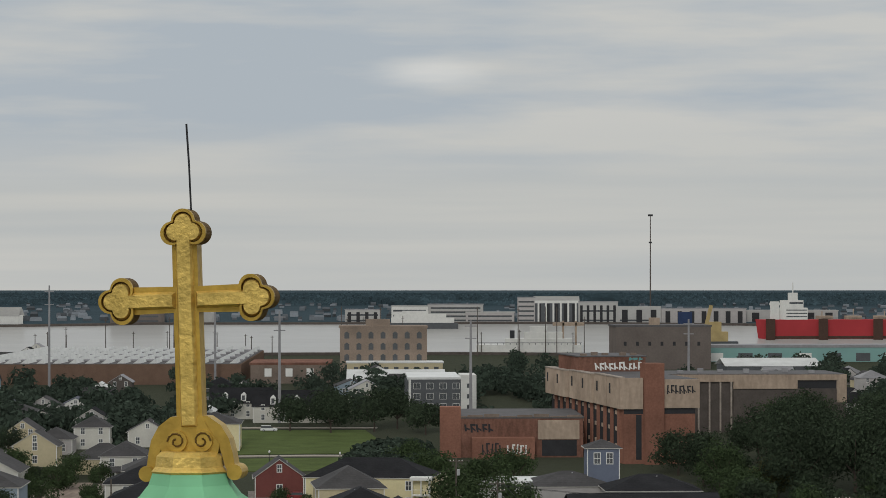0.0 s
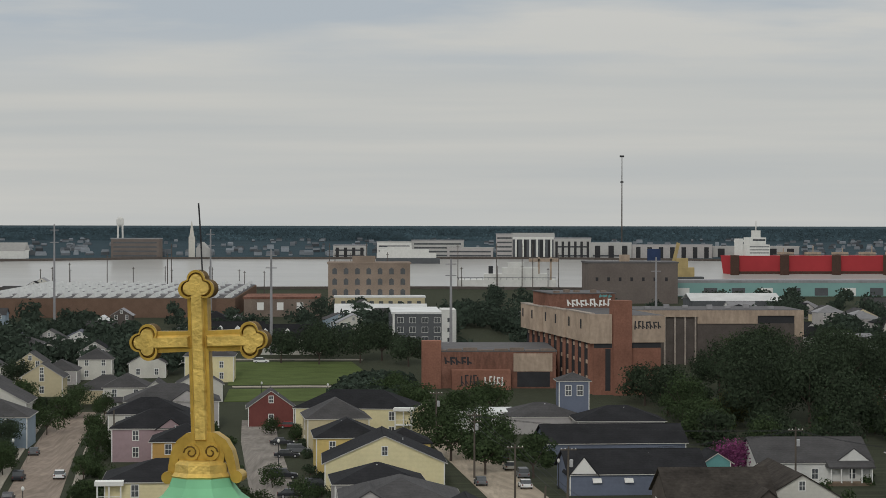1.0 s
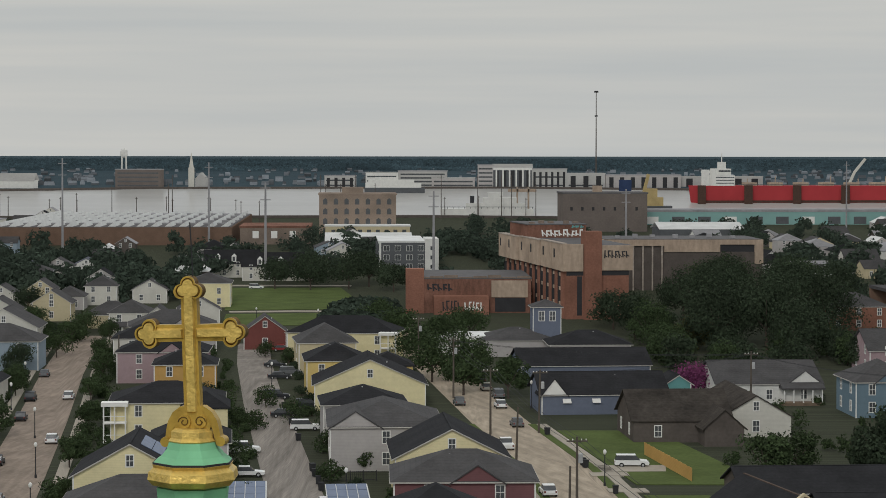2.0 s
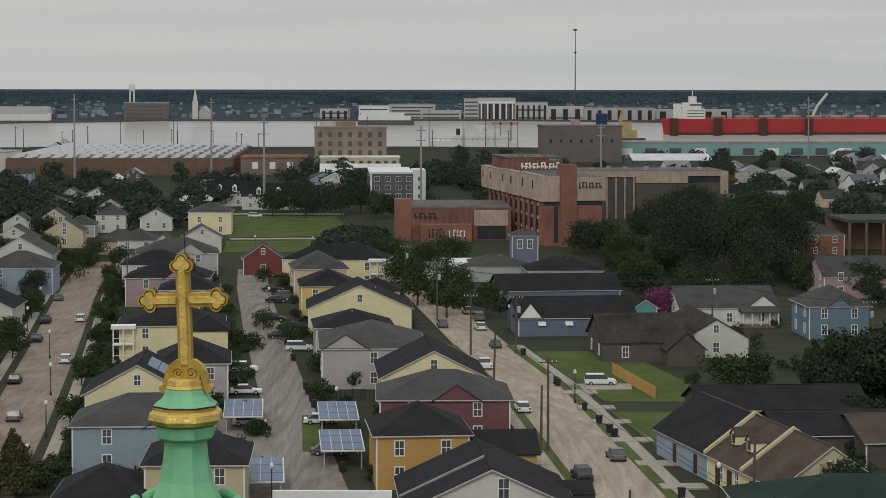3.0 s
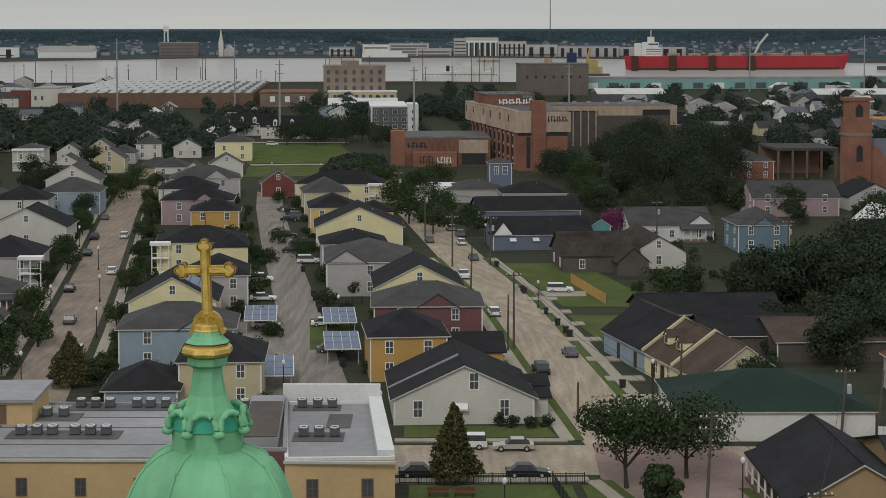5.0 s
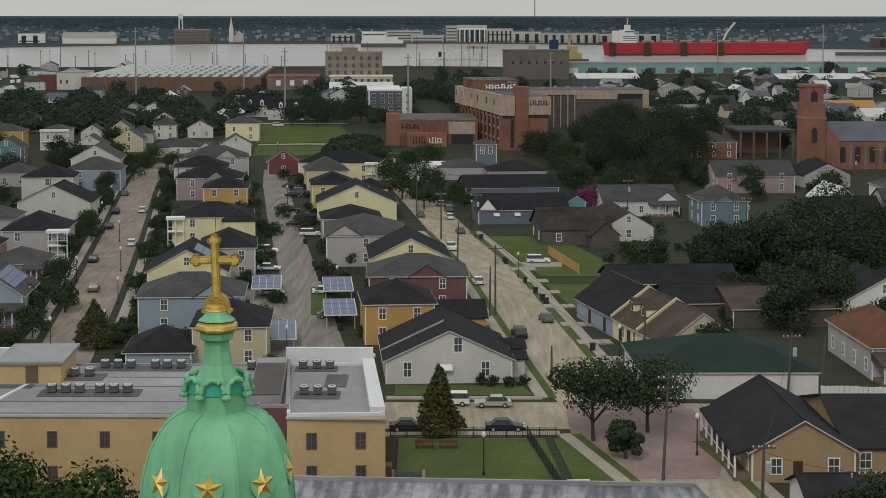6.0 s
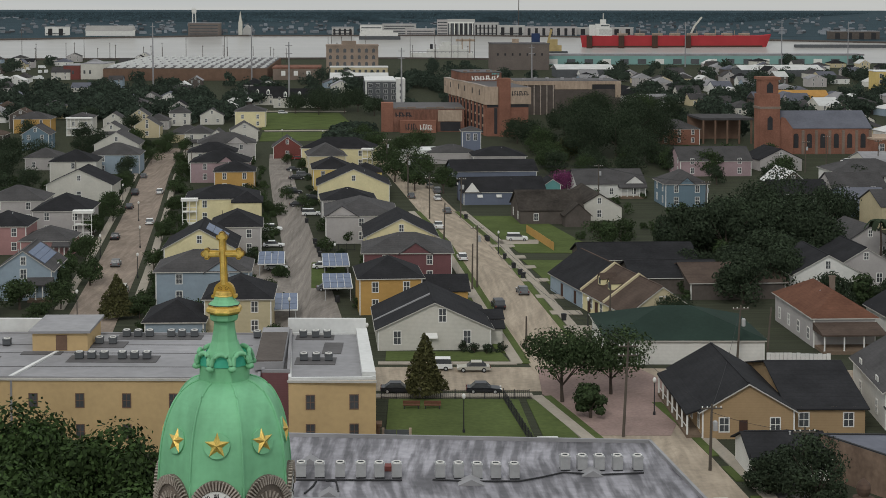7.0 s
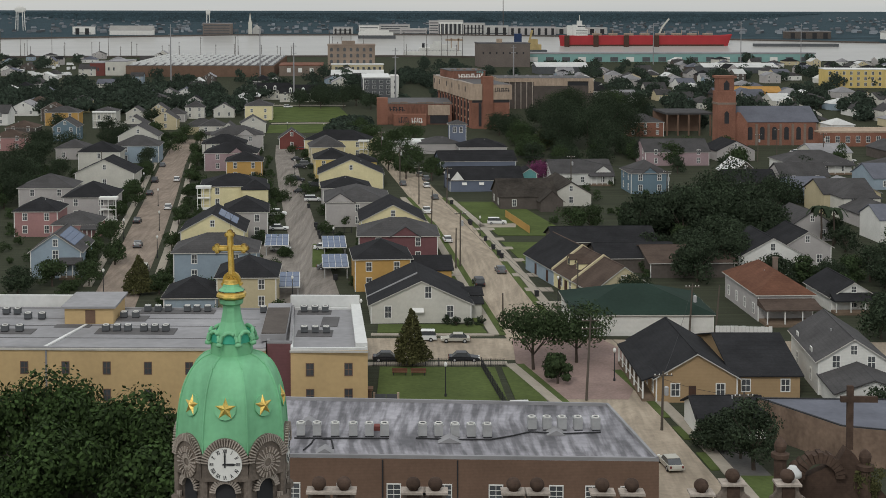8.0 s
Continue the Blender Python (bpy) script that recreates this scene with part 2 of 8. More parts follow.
C = {
    "ground": mat("mown_and_bare_ground", (0.044, 0.048, 0.031), 0.95, 0.5, 0.06, 0.5, 0.3),
    "grass": mat("lawn", (0.075, 0.098, 0.032), 0.95, 0.3, 0.12, 1.5, 0.4),
    "road": mat("worn_concrete_road", (0.36, 0.30, 0.23), 0.9, 0.26, 0.1, 1.3, 0.2, streak=0.2),
    "oldroad": mat("brownish_concrete_road", (0.255, 0.205, 0.165), 0.9, 0.28, 0.1, 1.3, 0.2, streak=0.2),
    "lot": mat("alley_concrete", (0.23, 0.205, 0.18), 0.9, 0.34, 0.15, 1.2, 0.2, streak=0.15),
    "walk": mat("pavement_concrete", (0.32, 0.285, 0.235), 0.9, 0.15, 0.3, 2, 0.2),
    "brickroad": mat("pink_brick_paving", (0.25, 0.18, 0.158), 0.9, 0.3, 0.15, 2.5, 0.3),
    "asphalt": mat("asphalt", (0.10, 0.095, 0.09), 0.9, 0.25, 0.2, 2, 0.3),
    "water": mat("river_water", (0.34, 0.33, 0.31), 0.3, 0.1, 0.01, 0.08, 0.2, spec=0.8),
    "rdark": mat("charcoal_shingle", (0.026, 0.026, 0.028), 0.9, 0.3, 0.3, 2.5, 0.4, lines=0.28),
    "rgrey": mat("grey_shingle", (0.075, 0.072, 0.072), 0.9, 0.25, 0.3, 2.5, 0.4, lines=0.28),
    "rbrown": mat("brown_shingle", (0.085, 0.062, 0.05), 0.9, 0.3, 0.3, 2.5, 0.4, lines=0.28),
    "rmoss": mat("mossy_shingle", (0.05, 0.043, 0.037), 0.9, 0.5, 0.35, 1.8, 0.4, lines=0.28),
    "rgreen": mat("dark_green_roofing", (0.02, 0.036, 0.028), 0.8, 0.2, 0.2, 2, 0.2),
    "rrust": mat("rust_red_shingle", (0.135, 0.064, 0.042), 0.9, 0.3, 0.3, 2.5, 0.4, lines=0.28),
    "rwhite": mat("white_roof_coating", (0.62, 0.62, 0.60), 0.7, 0.14, 0.15, 1.5, 0.1),
    "rflat": mat("grey_roof_membrane", (0.27, 0.265, 0.27), 0.7, 0.22, 0.12, 0.8, 0.1),
    "rsilver": mat("weathered_silver_roof", (0.295, 0.285, 0.305), 0.55, 0.42, 0.2, 1.1, 0.1, streak=0.55),
    "rdarkpatch": mat("dark_roof_patch", (0.11, 0.105, 0.105), 0.7, 0.2, 0.3, 1.5, 0.1),
    "white": mat("white_siding", (0.66, 0.65, 0.61), 0.7, 0.1, 0.3, 2, 0.1, lines=0.2),
    "offwhite": mat("warm_white_siding", (0.55, 0.53, 0.47), 0.7, 0.1, 0.3, 2, 0.1, lines=0.2),
    "cream": mat("cream_siding", (0.70, 0.62, 0.37), 0.7, 0.1, 0.3, 2, 0.1, lines=0.2),
    "yellow": mat("yellow_siding", (0.58, 0.44, 0.17), 0.7, 0.1, 0.3, 2, 0.1, lines=0.2),
    "ochre": mat("ochre_siding", (0.47, 0.285, 0.095), 0.7, 0.1, 0.3, 2, 0.1, lines=0.2),
    "beige": mat("beige_siding", (0.50, 0.43, 0.28), 0.7, 0.1, 0.3, 2, 0.1, lines=0.2),
    "tan": mat("tan_siding", (0.36, 0.25, 0.14), 0.7, 0.1, 0.3, 2, 0.1, lines=0.2),
    "blue": mat("pale_blue_siding", (0.27, 0.33, 0.38), 0.7, 0.1, 0.3, 2, 0.1, lines=0.2),
    "slate": mat("slate_blue_siding", (0.14, 0.16, 0.21), 0.7, 0.1, 0.3, 2, 0.1, lines=0.2),
    "teal": mat("teal_siding", (0.14, 0.20, 0.24), 0.7, 0.1, 0.3, 2, 0.1, lines=0.2),
    "aqua": mat("aqua_siding", (0.13, 0.31, 0.30), 0.7, 0.1, 0.3, 2, 0.1, lines=0.2),
    "grey": mat("grey_siding", (0.40, 0.375, 0.36), 0.7, 0.1, 0.3, 2, 0.1, lines=0.2),
    "dgrey": mat("dark_grey_siding", (0.10, 0.105, 0.11), 0.7, 0.15, 0.3, 2, 0.1, lines=0.2),
    "brown": mat("drab_brown_siding", (0.10, 0.085, 0.075), 0.8, 0.25, 0.3, 2, 0.1, lines=0.2),
    "maroon": mat("maroon_siding", (0.165, 0.078, 0.082), 0.7, 0.12, 0.3, 2, 0.1, lines=0.2),
    "mauve": mat("mauve_siding", (0.33, 0.24, 0.25), 0.7, 0.12, 0.3, 2, 0.1, lines=0.2),
    "pink": mat("dusty_pink_siding", (0.34, 0.19, 0.18), 0.7, 0.12, 0.3, 2, 0.1, lines=0.2),
    "red": mat("red_siding", (0.17, 0.058, 0.05), 0.7, 0.12, 0.3, 2, 0.1, lines=0.2),
    "brick": mat("red_brick", (0.235, 0.112, 0.078), 0.9, 0.3, 0.12, 2, 0.3, lines=0.15),
    "oldbrick": mat("weathered_brick", (0.205, 0.16, 0.13), 0.9, 0.28, 0.12, 2, 0.3, lines=0.15),
    "brownbrick": mat("brown_brick", (0.165, 0.105, 0.075), 0.9, 0.15, 0.3, 3, 0.3, lines=0.15),
    "ruin": mat("dark_brick", (0.075, 0.05, 0.038), 0.95, 0.45, 0.5, 3, 0.8, lines=0.15),
    "greybrick": mat("grey_brown_brick", (0.155, 0.13, 0.115), 0.9, 0.15, 0.1, 1, 0.2, lines=0.3),
    "farroof": mat("far_pale_roofs", (0.16, 0.175, 0.19), 0.8, 0.2, 0.05, 0.4, 0, island=0.7),
    "stucco": mat("ochre_stucco", (0.52, 0.37, 0.19), 0.85, 0.12, 0.2, 1.5, 0.15),
    "concrete": mat("stained_concrete", (0.40, 0.31, 0.235), 0.9, 0.22, 0.12, 1.2, 0.2, streak=0.15),
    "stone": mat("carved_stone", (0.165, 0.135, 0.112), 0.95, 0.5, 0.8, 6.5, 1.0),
    # Paler copy of the stone: light on the tower's proud carving put into colour.
    "stonelit": mat("pale_lit_stone", (0.36, 0.31, 0.265), 0.95, 0.4, 0.8, 6.5, 0.8),
    "trim": mat("white_trim", (0.72, 0.71, 0.67), 0.6, 0.06, 0.5, 3, 0.05),
    "dark": mat("dark_metal", (0.035, 0.035, 0.037), 0.6, 0.2, 0.5, 3, 0.1),
    "steel": mat("galvanised_steel", (0.42, 0.42, 0.42), 0.5, 0.15, 0.6, 3, 0.1, metal=0.3),
    "wood": mat("weathered_wood", (0.17, 0.125, 0.09), 0.9, 0.25, 0.5, 3, 0.3),
    "pole": mat("pole_timber", (0.10, 0.085, 0.07), 0.9, 0.25, 0.5, 3, 0.3),
    "door": mat("dark_door", (0.07, 0.04, 0.03), 0.6, 0.2, 0.6, 3, 0.1),
    "glass": glass(),
    "leaf": mat("leaves", (0.038, 0.057, 0.024), 0.8, 0.35, 0.12, 0.7, 0, island=0.5, spec=0.12),
    "leafdark": mat("oak_leaves", (0.031, 0.044, 0.025), 0.8, 0.35, 0.10, 0.6, 0, island=0.5, spec=0.12),
    "leafolive": mat("olive_leaves", (0.065, 0.065, 0.026), 0.8, 0.35, 0.15, 0.8, 0, island=0.5, spec=0.12),
    # Strong leaf-to-leaf contrast puts lit tops and dark gaps into the colour.
    "leafoak": mat("sunlit_oak_leaves", (0.030, 0.052, 0.015), 0.8, 0.45, 0.35, 1.2, 0, island=0.65, spec=0.15),
    # Greyer copy of the leaf green, with haze mixed into its colour.
    "leafmid": mat("hazed_tree_leaves", (0.036, 0.05, 0.036), 0.85, 0.35, 0.08, 0.5, 0, island=0.5),
    "leafpink": mat("magenta_blossom", (0.16, 0.04, 0.105), 0.75, 0.35, 0.2, 0.8, 0, island=0.4),
    # Far bank greens are tinted blue: distance haze put into the base colour.
    "farfloor": mat("hazed_far_woodland_floor", (0.036, 0.056, 0.066), 0.95, 0.7, 0.004, 0.03, 0),
    "farleaf": mat("hazed_far_woodland", (0.052, 0.082, 0.096), 0.85, 0.5, 0.006, 0.02, 0, island=0.35),
    "bark": mat("bark", (0.07, 0.055, 0.045), 0.95, 0.3, 0.6, 4, 0.6),
    "patina": mat("copper_green_paint", (0.20, 0.485, 0.265), 0.6, 0.16, 0.5, 2.5, 0.15, streak=0.14),
    "patina2": mat("verdigris", (0.07, 0.42, 0.28), 0.5, 0.2, 0.8, 3, 0.15),
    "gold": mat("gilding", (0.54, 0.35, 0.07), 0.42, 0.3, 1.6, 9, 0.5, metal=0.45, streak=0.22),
    # Lighter copy of the gilding: light on raised work put into the colour.
    "goldlit": mat("lit_gold_relief", (0.66, 0.46, 0.125), 0.4, 0.3, 3.0, 14, 0.8, metal=0.5),
    "hull": mat("red_hull_paint", (0.36, 0.04, 0.045), 0.7, 0.15, 0.02, 0.1, 0),
    "tealshed": mat("teal_sheet_metal", (0.21, 0.36, 0.335), 0.6, 0.1, 0.02, 0.2, 0),
    "solar": mat("solar_cells", (0.10, 0.13, 0.20), 0.25, 0.12, 0.5, 3, 0.02, spec=0.6),
    "wornbrick": mat("stained_red_brick", (0.20, 0.10, 0.072), 0.9, 0.35, 0.15, 2, 0.3, lines=0.15, streak=0.2),
    "mill": mat("tan_mill_brick", (0.27, 0.21, 0.165), 0.9, 0.28, 0.12, 2, 0.3, lines=0.15),
    "plaster": mat("stained_brown_plaster", (0.22, 0.155, 0.115), 0.9, 0.3, 0.25, 2, 0.3, streak=0.2),
    "eaves": mat("dull_eaves_paint", (0.46, 0.44, 0.40), 0.7, 0.15, 0.4, 3, 0.05),
    "rslate": mat("blue_grey_roofing", (0.13, 0.135, 0.16), 0.75, 0.2, 0.2, 1.5, 0.1),
    "farwall": mat("far_pale_render", (0.40, 0.39, 0.37), 0.85, 0.12, 0.05, 0.4, 0),
    "groove": mat("dark_gilding", (0.13, 0.075, 0.02), 0.7, 0.3, 1.6, 9, 0.3, metal=0.2),
    "tyre": mat("tyre_rubber", (0.02, 0.02, 0.02), 0.9, 0.2, 0.5, 3, 0.1),
}
for key, rgb in {"carwhite": (0.72, 0.72, 0.70), "carblack": (0.015, 0.016, 0.02), "carsilver": (0.42, 0.40, 0.34),
                 "cargrey": (0.12, 0.125, 0.13), "carred": (0.25, 0.02, 0.02), "carnavy": (0.02, 0.03, 0.06)}.items():
    C[key] = mat(key.replace("car", "car_paint_"), rgb, 0.28, 0.06, 0.5, 3, 0.02, spec=0.6)

# ---- ground, river, roads ----
single("ground", ([(-700, -85, 0), (700, -85, 0), (90000, 60000, 0), (-90000, 60000, 0)], [(0, 1, 2, 3)]), C["ground"],
       label="grassy and bare city ground reaching the horizon", category="ground", kind="structure")
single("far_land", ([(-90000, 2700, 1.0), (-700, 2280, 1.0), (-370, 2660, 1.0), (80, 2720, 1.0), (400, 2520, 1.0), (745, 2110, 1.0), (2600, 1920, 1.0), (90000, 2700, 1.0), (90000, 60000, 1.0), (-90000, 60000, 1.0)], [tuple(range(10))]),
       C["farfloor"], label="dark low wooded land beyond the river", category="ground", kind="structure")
single("river", ([(-2500, 1330, 0.5), (-440, 1405, 0.5), (-16, 1460, 0.5), (110, 1430, 0.5), (330, 1345, 0.5), (900, 1290, 0.5), (2600, 1200, 0.5),
                  (2600, 1900, 0.5), (745, 2090, 0.5), (400, 2500, 0.5), (80, 2700, 0.5), (-370, 2640, 0.5), (-700, 2250, 0.5), (-2500, 1900, 0.5)],
                 [tuple(range(14))]), C["water"], label="wide grey river with a light ripple", category="river", kind="structure")
LEFT_Y = (132, 189, 219, 256, 312, 385, 475)
LEFT_X = (-40.5, -47.4, -51.0, -55.8, -63.2, -73.4, -84.4)


def left_mid(y):
    """Middle of the left street at y."""
    return float(np.interp(y, LEFT_Y, LEFT_X))


def left_line(off, y0=185, y1=470):
    return [(left_mid(y) + off, y) for y in np.linspace(y0, y1, 9)]


single("road", strip(list(zip(LEFT_X, LEFT_Y)), 4.2), C["oldroad"], label="pale worn concrete street between houses", category="road", kind="structure")
single("road", strip([(-3.5, 140), (-10.0, 190), (-20, 267), (-29, 337), (-37.4, 408), (-42, 455)], 3.6), C["lot"], label="grey concrete service alley with parking", category="road", kind="structure")
single("road", strip([(36.5, 70), (33.5, 105), (28.2, 150), (24.7, 189), (18.8, 260), (11.9, 310), (-6, 460), (-22, 600)], 4.7), C["road"], label="tan worn concrete street with parked cars", category="road", kind="structure")
single("road", prism([(30, 50), (45, 50), (44.2, 70), (42.4, 92), (40.6, 114), (37.6, 128), (30.5, 128), (33.8, 92)], -0.4, 0.05), C["road"], label="pale concrete street beside the school", category="road", kind="structure")
single("road", strip([(-75, 139), (0, 139), (24.5, 139.2), (120, 137), (300, 133)], 6.6, z1=0.04), C["road"], label="concrete cross street", category="road", kind="structure")
single("road", prism([(24.3, 131), (29.6, 112), (38.2, 112), (44, 131), (39, 146), (24.8, 146)], -0.4, 0.1), C["brickroad"], label="pinkish brick-paved crossing", category="road", kind="structure")
for pts in ([(35.4, 62), (32.8, 90), (29.3, 106), (23.4, 130)], [(46.6, 60), (45.6, 78), (44.6, 92), (42.3, 112), (40.6, 130)], [(34.6, 150), (31.2, 189), (25.2, 260), (18.4, 308)],
            [(22.1, 148), (18.4, 189), (12.4, 258), (5.5, 308)], left_line(6.4), left_line(-6.4)):
    single("pavement", strip(pts, 0.8, z1=0.16), C["walk"], label="concrete pavement beside a lawn strip", category="pavement", kind="structure")
for pts in ([(30.5, 106), (24.8, 130)], [(43.9, 84), (43.4, 90)], [(43.0, 95), (42.4, 100)], [(41.9, 104), (41.0, 112)], [(40.6, 115), (38.8, 127)], [(32.9, 150), (29.6, 189), (23.7, 260), (16.9, 308)], [(23.4, 148), (19.8, 189), (13.9, 258), (7.0, 308)]):
    single("verge", strip(pts, 0.62, -0.3, 0.12), C["grass"], label="narrow grass verge beside the kerb", category="lawn", kind="structure")
single("pavement", strip([(2, 129.6), (23, 130.4)], 0.9, z1=0.16), C["walk"], label="concrete pavement along the churchyard fence", category="pavement", kind="structure")
single("pavement", strip([(2, 147.8), (22, 148)], 0.7, z1=0.16), C["walk"], label="concrete pavement before the white house", category="pavement", kind="structure")
for poly in ([(4, 106), (22, 106), (21, 128), (4, 128)], [(23, 109), (27.5, 109), (23.6, 128), (22, 128)], [(28.5, 245), (46, 245), (36, 300), (20.5, 300)],
             [(3, 149.2), (21, 149.2), (20, 155), (3, 155)], [(19.4, 156), (23.4, 150), (17, 205), (14, 205)], [(-60, 560), (-20, 566), (-33, 662), (-69, 660)],
             [(-55, 505), (-20, 510), (-21, 552), (-58, 545)], [(32.5, 205), (40, 205), (37, 236), (28.6, 236)], [(-12, 205), (-5, 205), (-8, 235), (-14, 232)],
             [(46.4, 62), (56, 62), (52, 82), (45.6, 82)]):
    single("lawn", prism(poly, -0.3, 0.13), C["grass"], label="mown green lawn", category="lawn", kind="structure")
single("driveway", prism([(46.2, 74), (50.5, 74), (48.5, 96), (45.6, 96)], -0.3, 0.1), C["asphalt"], label="dark asphalt drive beside the trees", category="driveway", kind="structure")
single("path", strip([(-58, 553), (-40, 556), (-20, 555)], 2.0, z1=0.2), C["walk"], label="pale footpath across the park", category="path", kind="structure")
single("path", strip([(-70, 672), (-30, 672)], 2.5, z1=0.2), C["walk"], label="pale street edge behind the park", category="path", kind="structure")


# ---- houses ----
def roof_shape(w, d, e, rise, kind, o=0.45, th=0.18):
    """A closed roof over w x d (front at y 0, back at d), eaves at e."""
    x0, x1, y0, y1 = -w / 2 - o, w / 2 + o, -o, d + o
    if kind == "hip":
        k = min(w, d) / 2 + o
        if w >= d:
            ridge = [(x0 + k, d / 2), (x1 - k, d / 2)]
        else:
            ridge = [(0, y0 + k), (0, y1 - k)]
        top = [(x0, y0, e), (x1, y0, e), (x1, y1, e), (x0, y1, e), (*ridge[0], e + rise), (*ridge[1], e + rise)]
        sides = [(0, 1, 5, 4), (2, 3, 4, 5), (1, 2, 5), (3, 0, 4)] if w >= d else [(0, 1, 4), (1, 2, 5, 4), (2, 3, 5), (3, 0, 4, 5)]
        v = top + [(x, y, z - th) for x, y, z in top[:4]]
        return v, sides + [(9, 8, 7, 6), (6, 7, 1, 0), (7, 8, 2, 1), (8, 9, 3, 2), (9, 6, 0, 3)]
    if kind == "side":
        a = [(y0, e - o * rise / (d / 2)), (d / 2, e + rise), (y1, e - o * rise / (d / 2))]
        poly = [(p[0], p[1]) for p in a] + [(p[0], p[1] - th) for p in a[::-1]]
        v = [(x0, y, z) for y, z in poly] + [(x1, y, z) for y, z in poly]
    else:
        a = [(x0, e - o * rise / (w / 2)), (0, e + rise), (x1, e - o * rise / (w / 2))]
        poly = [(p[0], p[1]) for p in a] + [(p[0], p[1] - th) for p in a[::-1]]
        v = [(x, y1, z) for x, z in poly] + [(x, y0, z) for x, z in poly]
    f = [(0, 5, 4, 1), (1, 4, 3, 2), (10, 11, 6, 7), (9, 10, 7, 8)]
    return v, f + [(i, (i + 1) % 6, 6 + (i + 1) % 6, 6 + i) for i in range(6)]


def wall_shape(w, d, e, rise, kind):
    a, b = -w / 2, w / 2
    if kind == "gable":
        poly = [(a, -0.3), (b, -0.3), (b, e), (0, e + rise - 0.2), (a, e)]
        return plate(poly, 0, d)
    if kind == "side":
        poly = [(0, -0.3), (d, -0.3), (d, e), (d / 2, e + rise - 0.2), (0, e)]
        v = [(b, y, z) for y, z in poly] + [(a, y, z) for y, z in poly]
        n = 5
        return v, [tuple(range(n)), tuple(range(2 * n - 1, n - 1, -1))] + [(n + i, n + (i + 1) % n, (i + 1) % n, i) for i in range(n)]
    return box(a, b, 0, d, -0.3, e - 0.05)


def window(owner, face, u, z, w=0.95, h=1.6, w2=8.0, d=8.0, label="", trim="trim"):
    """A sash window on a face (front, left, right) at u along it; sill at z."""
    t = 0.13
    fr = grid_frame((-w / 2 - t, -w / 2, -0.03, 0.03, w / 2, w / 2 + t), (-t, 0, h / 2 - 0.04, h / 2 + 0.04, h, h + t), (0, 2, 4), (0, 2, 4), -0.07, 0.03)
    yaw, x, y = {"front": (0, u, 0), "left": (-90, -w2 / 2, u), "right": (90, w2 / 2, u)}[face]
    wnd = part("window", moved(fr, x, y, z, yaw), C[trim], owner, label)
    part("pane", moved(box(-w / 2, w / 2, -0.03, 0.02, 0, h), x, y, z, yaw), C["glass"], wnd)


def house(x, y, w, d, eave, rise, roof, wall, cover, yaw=5.0, front=2, side=0, label="", extras=(), door=None, trimmed=True, upper=True, name="house", group="houses of the quarter"):
    h = thing(name, x, y, 0, yaw, label, "house", group)
    part("wall", wall_shape(w, d, eave, rise, roof), C[wall], h)
    part("roof", roof_shape(w, d, eave, rise, roof), C[cover], h)
    storeys = 2 if eave > 4.6 else 1
    for s in range(storeys):
        zz = 0.95 + s * 2.95
        for i in range(front):
            window(h, "front", (i + 0.5) / front * w - w / 2 if front > 1 else 0, zz)
        for i in range(abs(side)):
            window(h, "right" if side > 0 else "left", (i + 0.5) / abs(side) * d, zz, w2=w)
    if roof == "gable" and upper and w > 7:
        window(h, "front", 0, eave + 0.25 * rise, 0.8, min(1.3, rise * 0.4))
    if trimmed:
        if roof == "hip":
            part("fascia", box(-w / 2 - 0.47, w / 2 + 0.47, -0.5, -0.44, eave - 0.2, eave - 0.05), C["eaves"], h)
            for sx in (-1, 1):
                part("fascia", box(sx * (w / 2 + 0.48) - 0.03, sx * (w / 2 + 0.48) + 0.03, -0.44, d + 0.44, eave - 0.2, eave - 0.05), C["eaves"], h)
        elif roof == "gable":
            k = rise / (w / 2)
            for sx in (-1, 1):
                foot, top = eave - 0.5 * k, eave + rise
                part("rake_board", plate([(sx * (w / 2 + 0.5), foot - 0.2), (sx * (w / 2 + 0.5), foot - 0.04), (0, top - 0.04), (0, top - 0.2)][::-sx], -0.5, -0.45), C["eaves"], h)
                part("gutter", box(sx * (w / 2 + 0.47) - 0.05, sx * (w / 2 + 0.47) + 0.05, -0.4, d + 0.4, foot - 0.18, foot - 0.06), C["eaves"], h)
        else:
            part("gutter", box(-w / 2 - 0.4, w / 2 + 0.4, -0.56, -0.46, eave - 0.45 * rise / (d / 2) - 0.2, eave - 0.45 * rise / (d / 2) - 0.08), C["eaves"], h)
        if roof != "hip":
            ln = (-w / 2, w / 2, d / 2 - 0.14, d / 2 + 0.14) if roof == "side" else (-0.14, 0.14, 0, d)
            part("ridge_cap", box(*ln, eave + rise - 0.05, eave + rise + 0.05), C[cover], h)
        part("corner_board", box(-w / 2 - 0.03, -w / 2 + 0.15, -0.03, 0.1, 0, eave - 0.2), C["trim"], h)
        part("corner_board", box(w / 2 - 0.15, w / 2 + 0.03, -0.03, 0.1, 0, eave - 0.2), C["trim"], h)
        if random.random() < 0.6:
            vx = random.uniform(-w * 0.2, w * 0.2)
            part("roof_vent", moved(lathe([(0.09, 0), (0.09, 0.7), (0.13, 0.75), (0.13, 0.85)], 6), vx, d * 0.42, eave + rise * 0.55), C["steel"], h)
    if door is not None:
        part("door", box(door - 0.5, door + 0.5, -0.06, 0.03, 0.2, 2.3), C["door"], h)
        part("step", join(box(door - 0.8, door + 0.8, -1.2, 0, -0.1, 0.2), box(door - 0.8, door + 0.8, -1.6, -1.2, -0.1, 0.1)), C["walk"], h)
    for kind, *a in extras:
        EXTRAS[kind](h, w, d, eave, rise, *a)
    return h


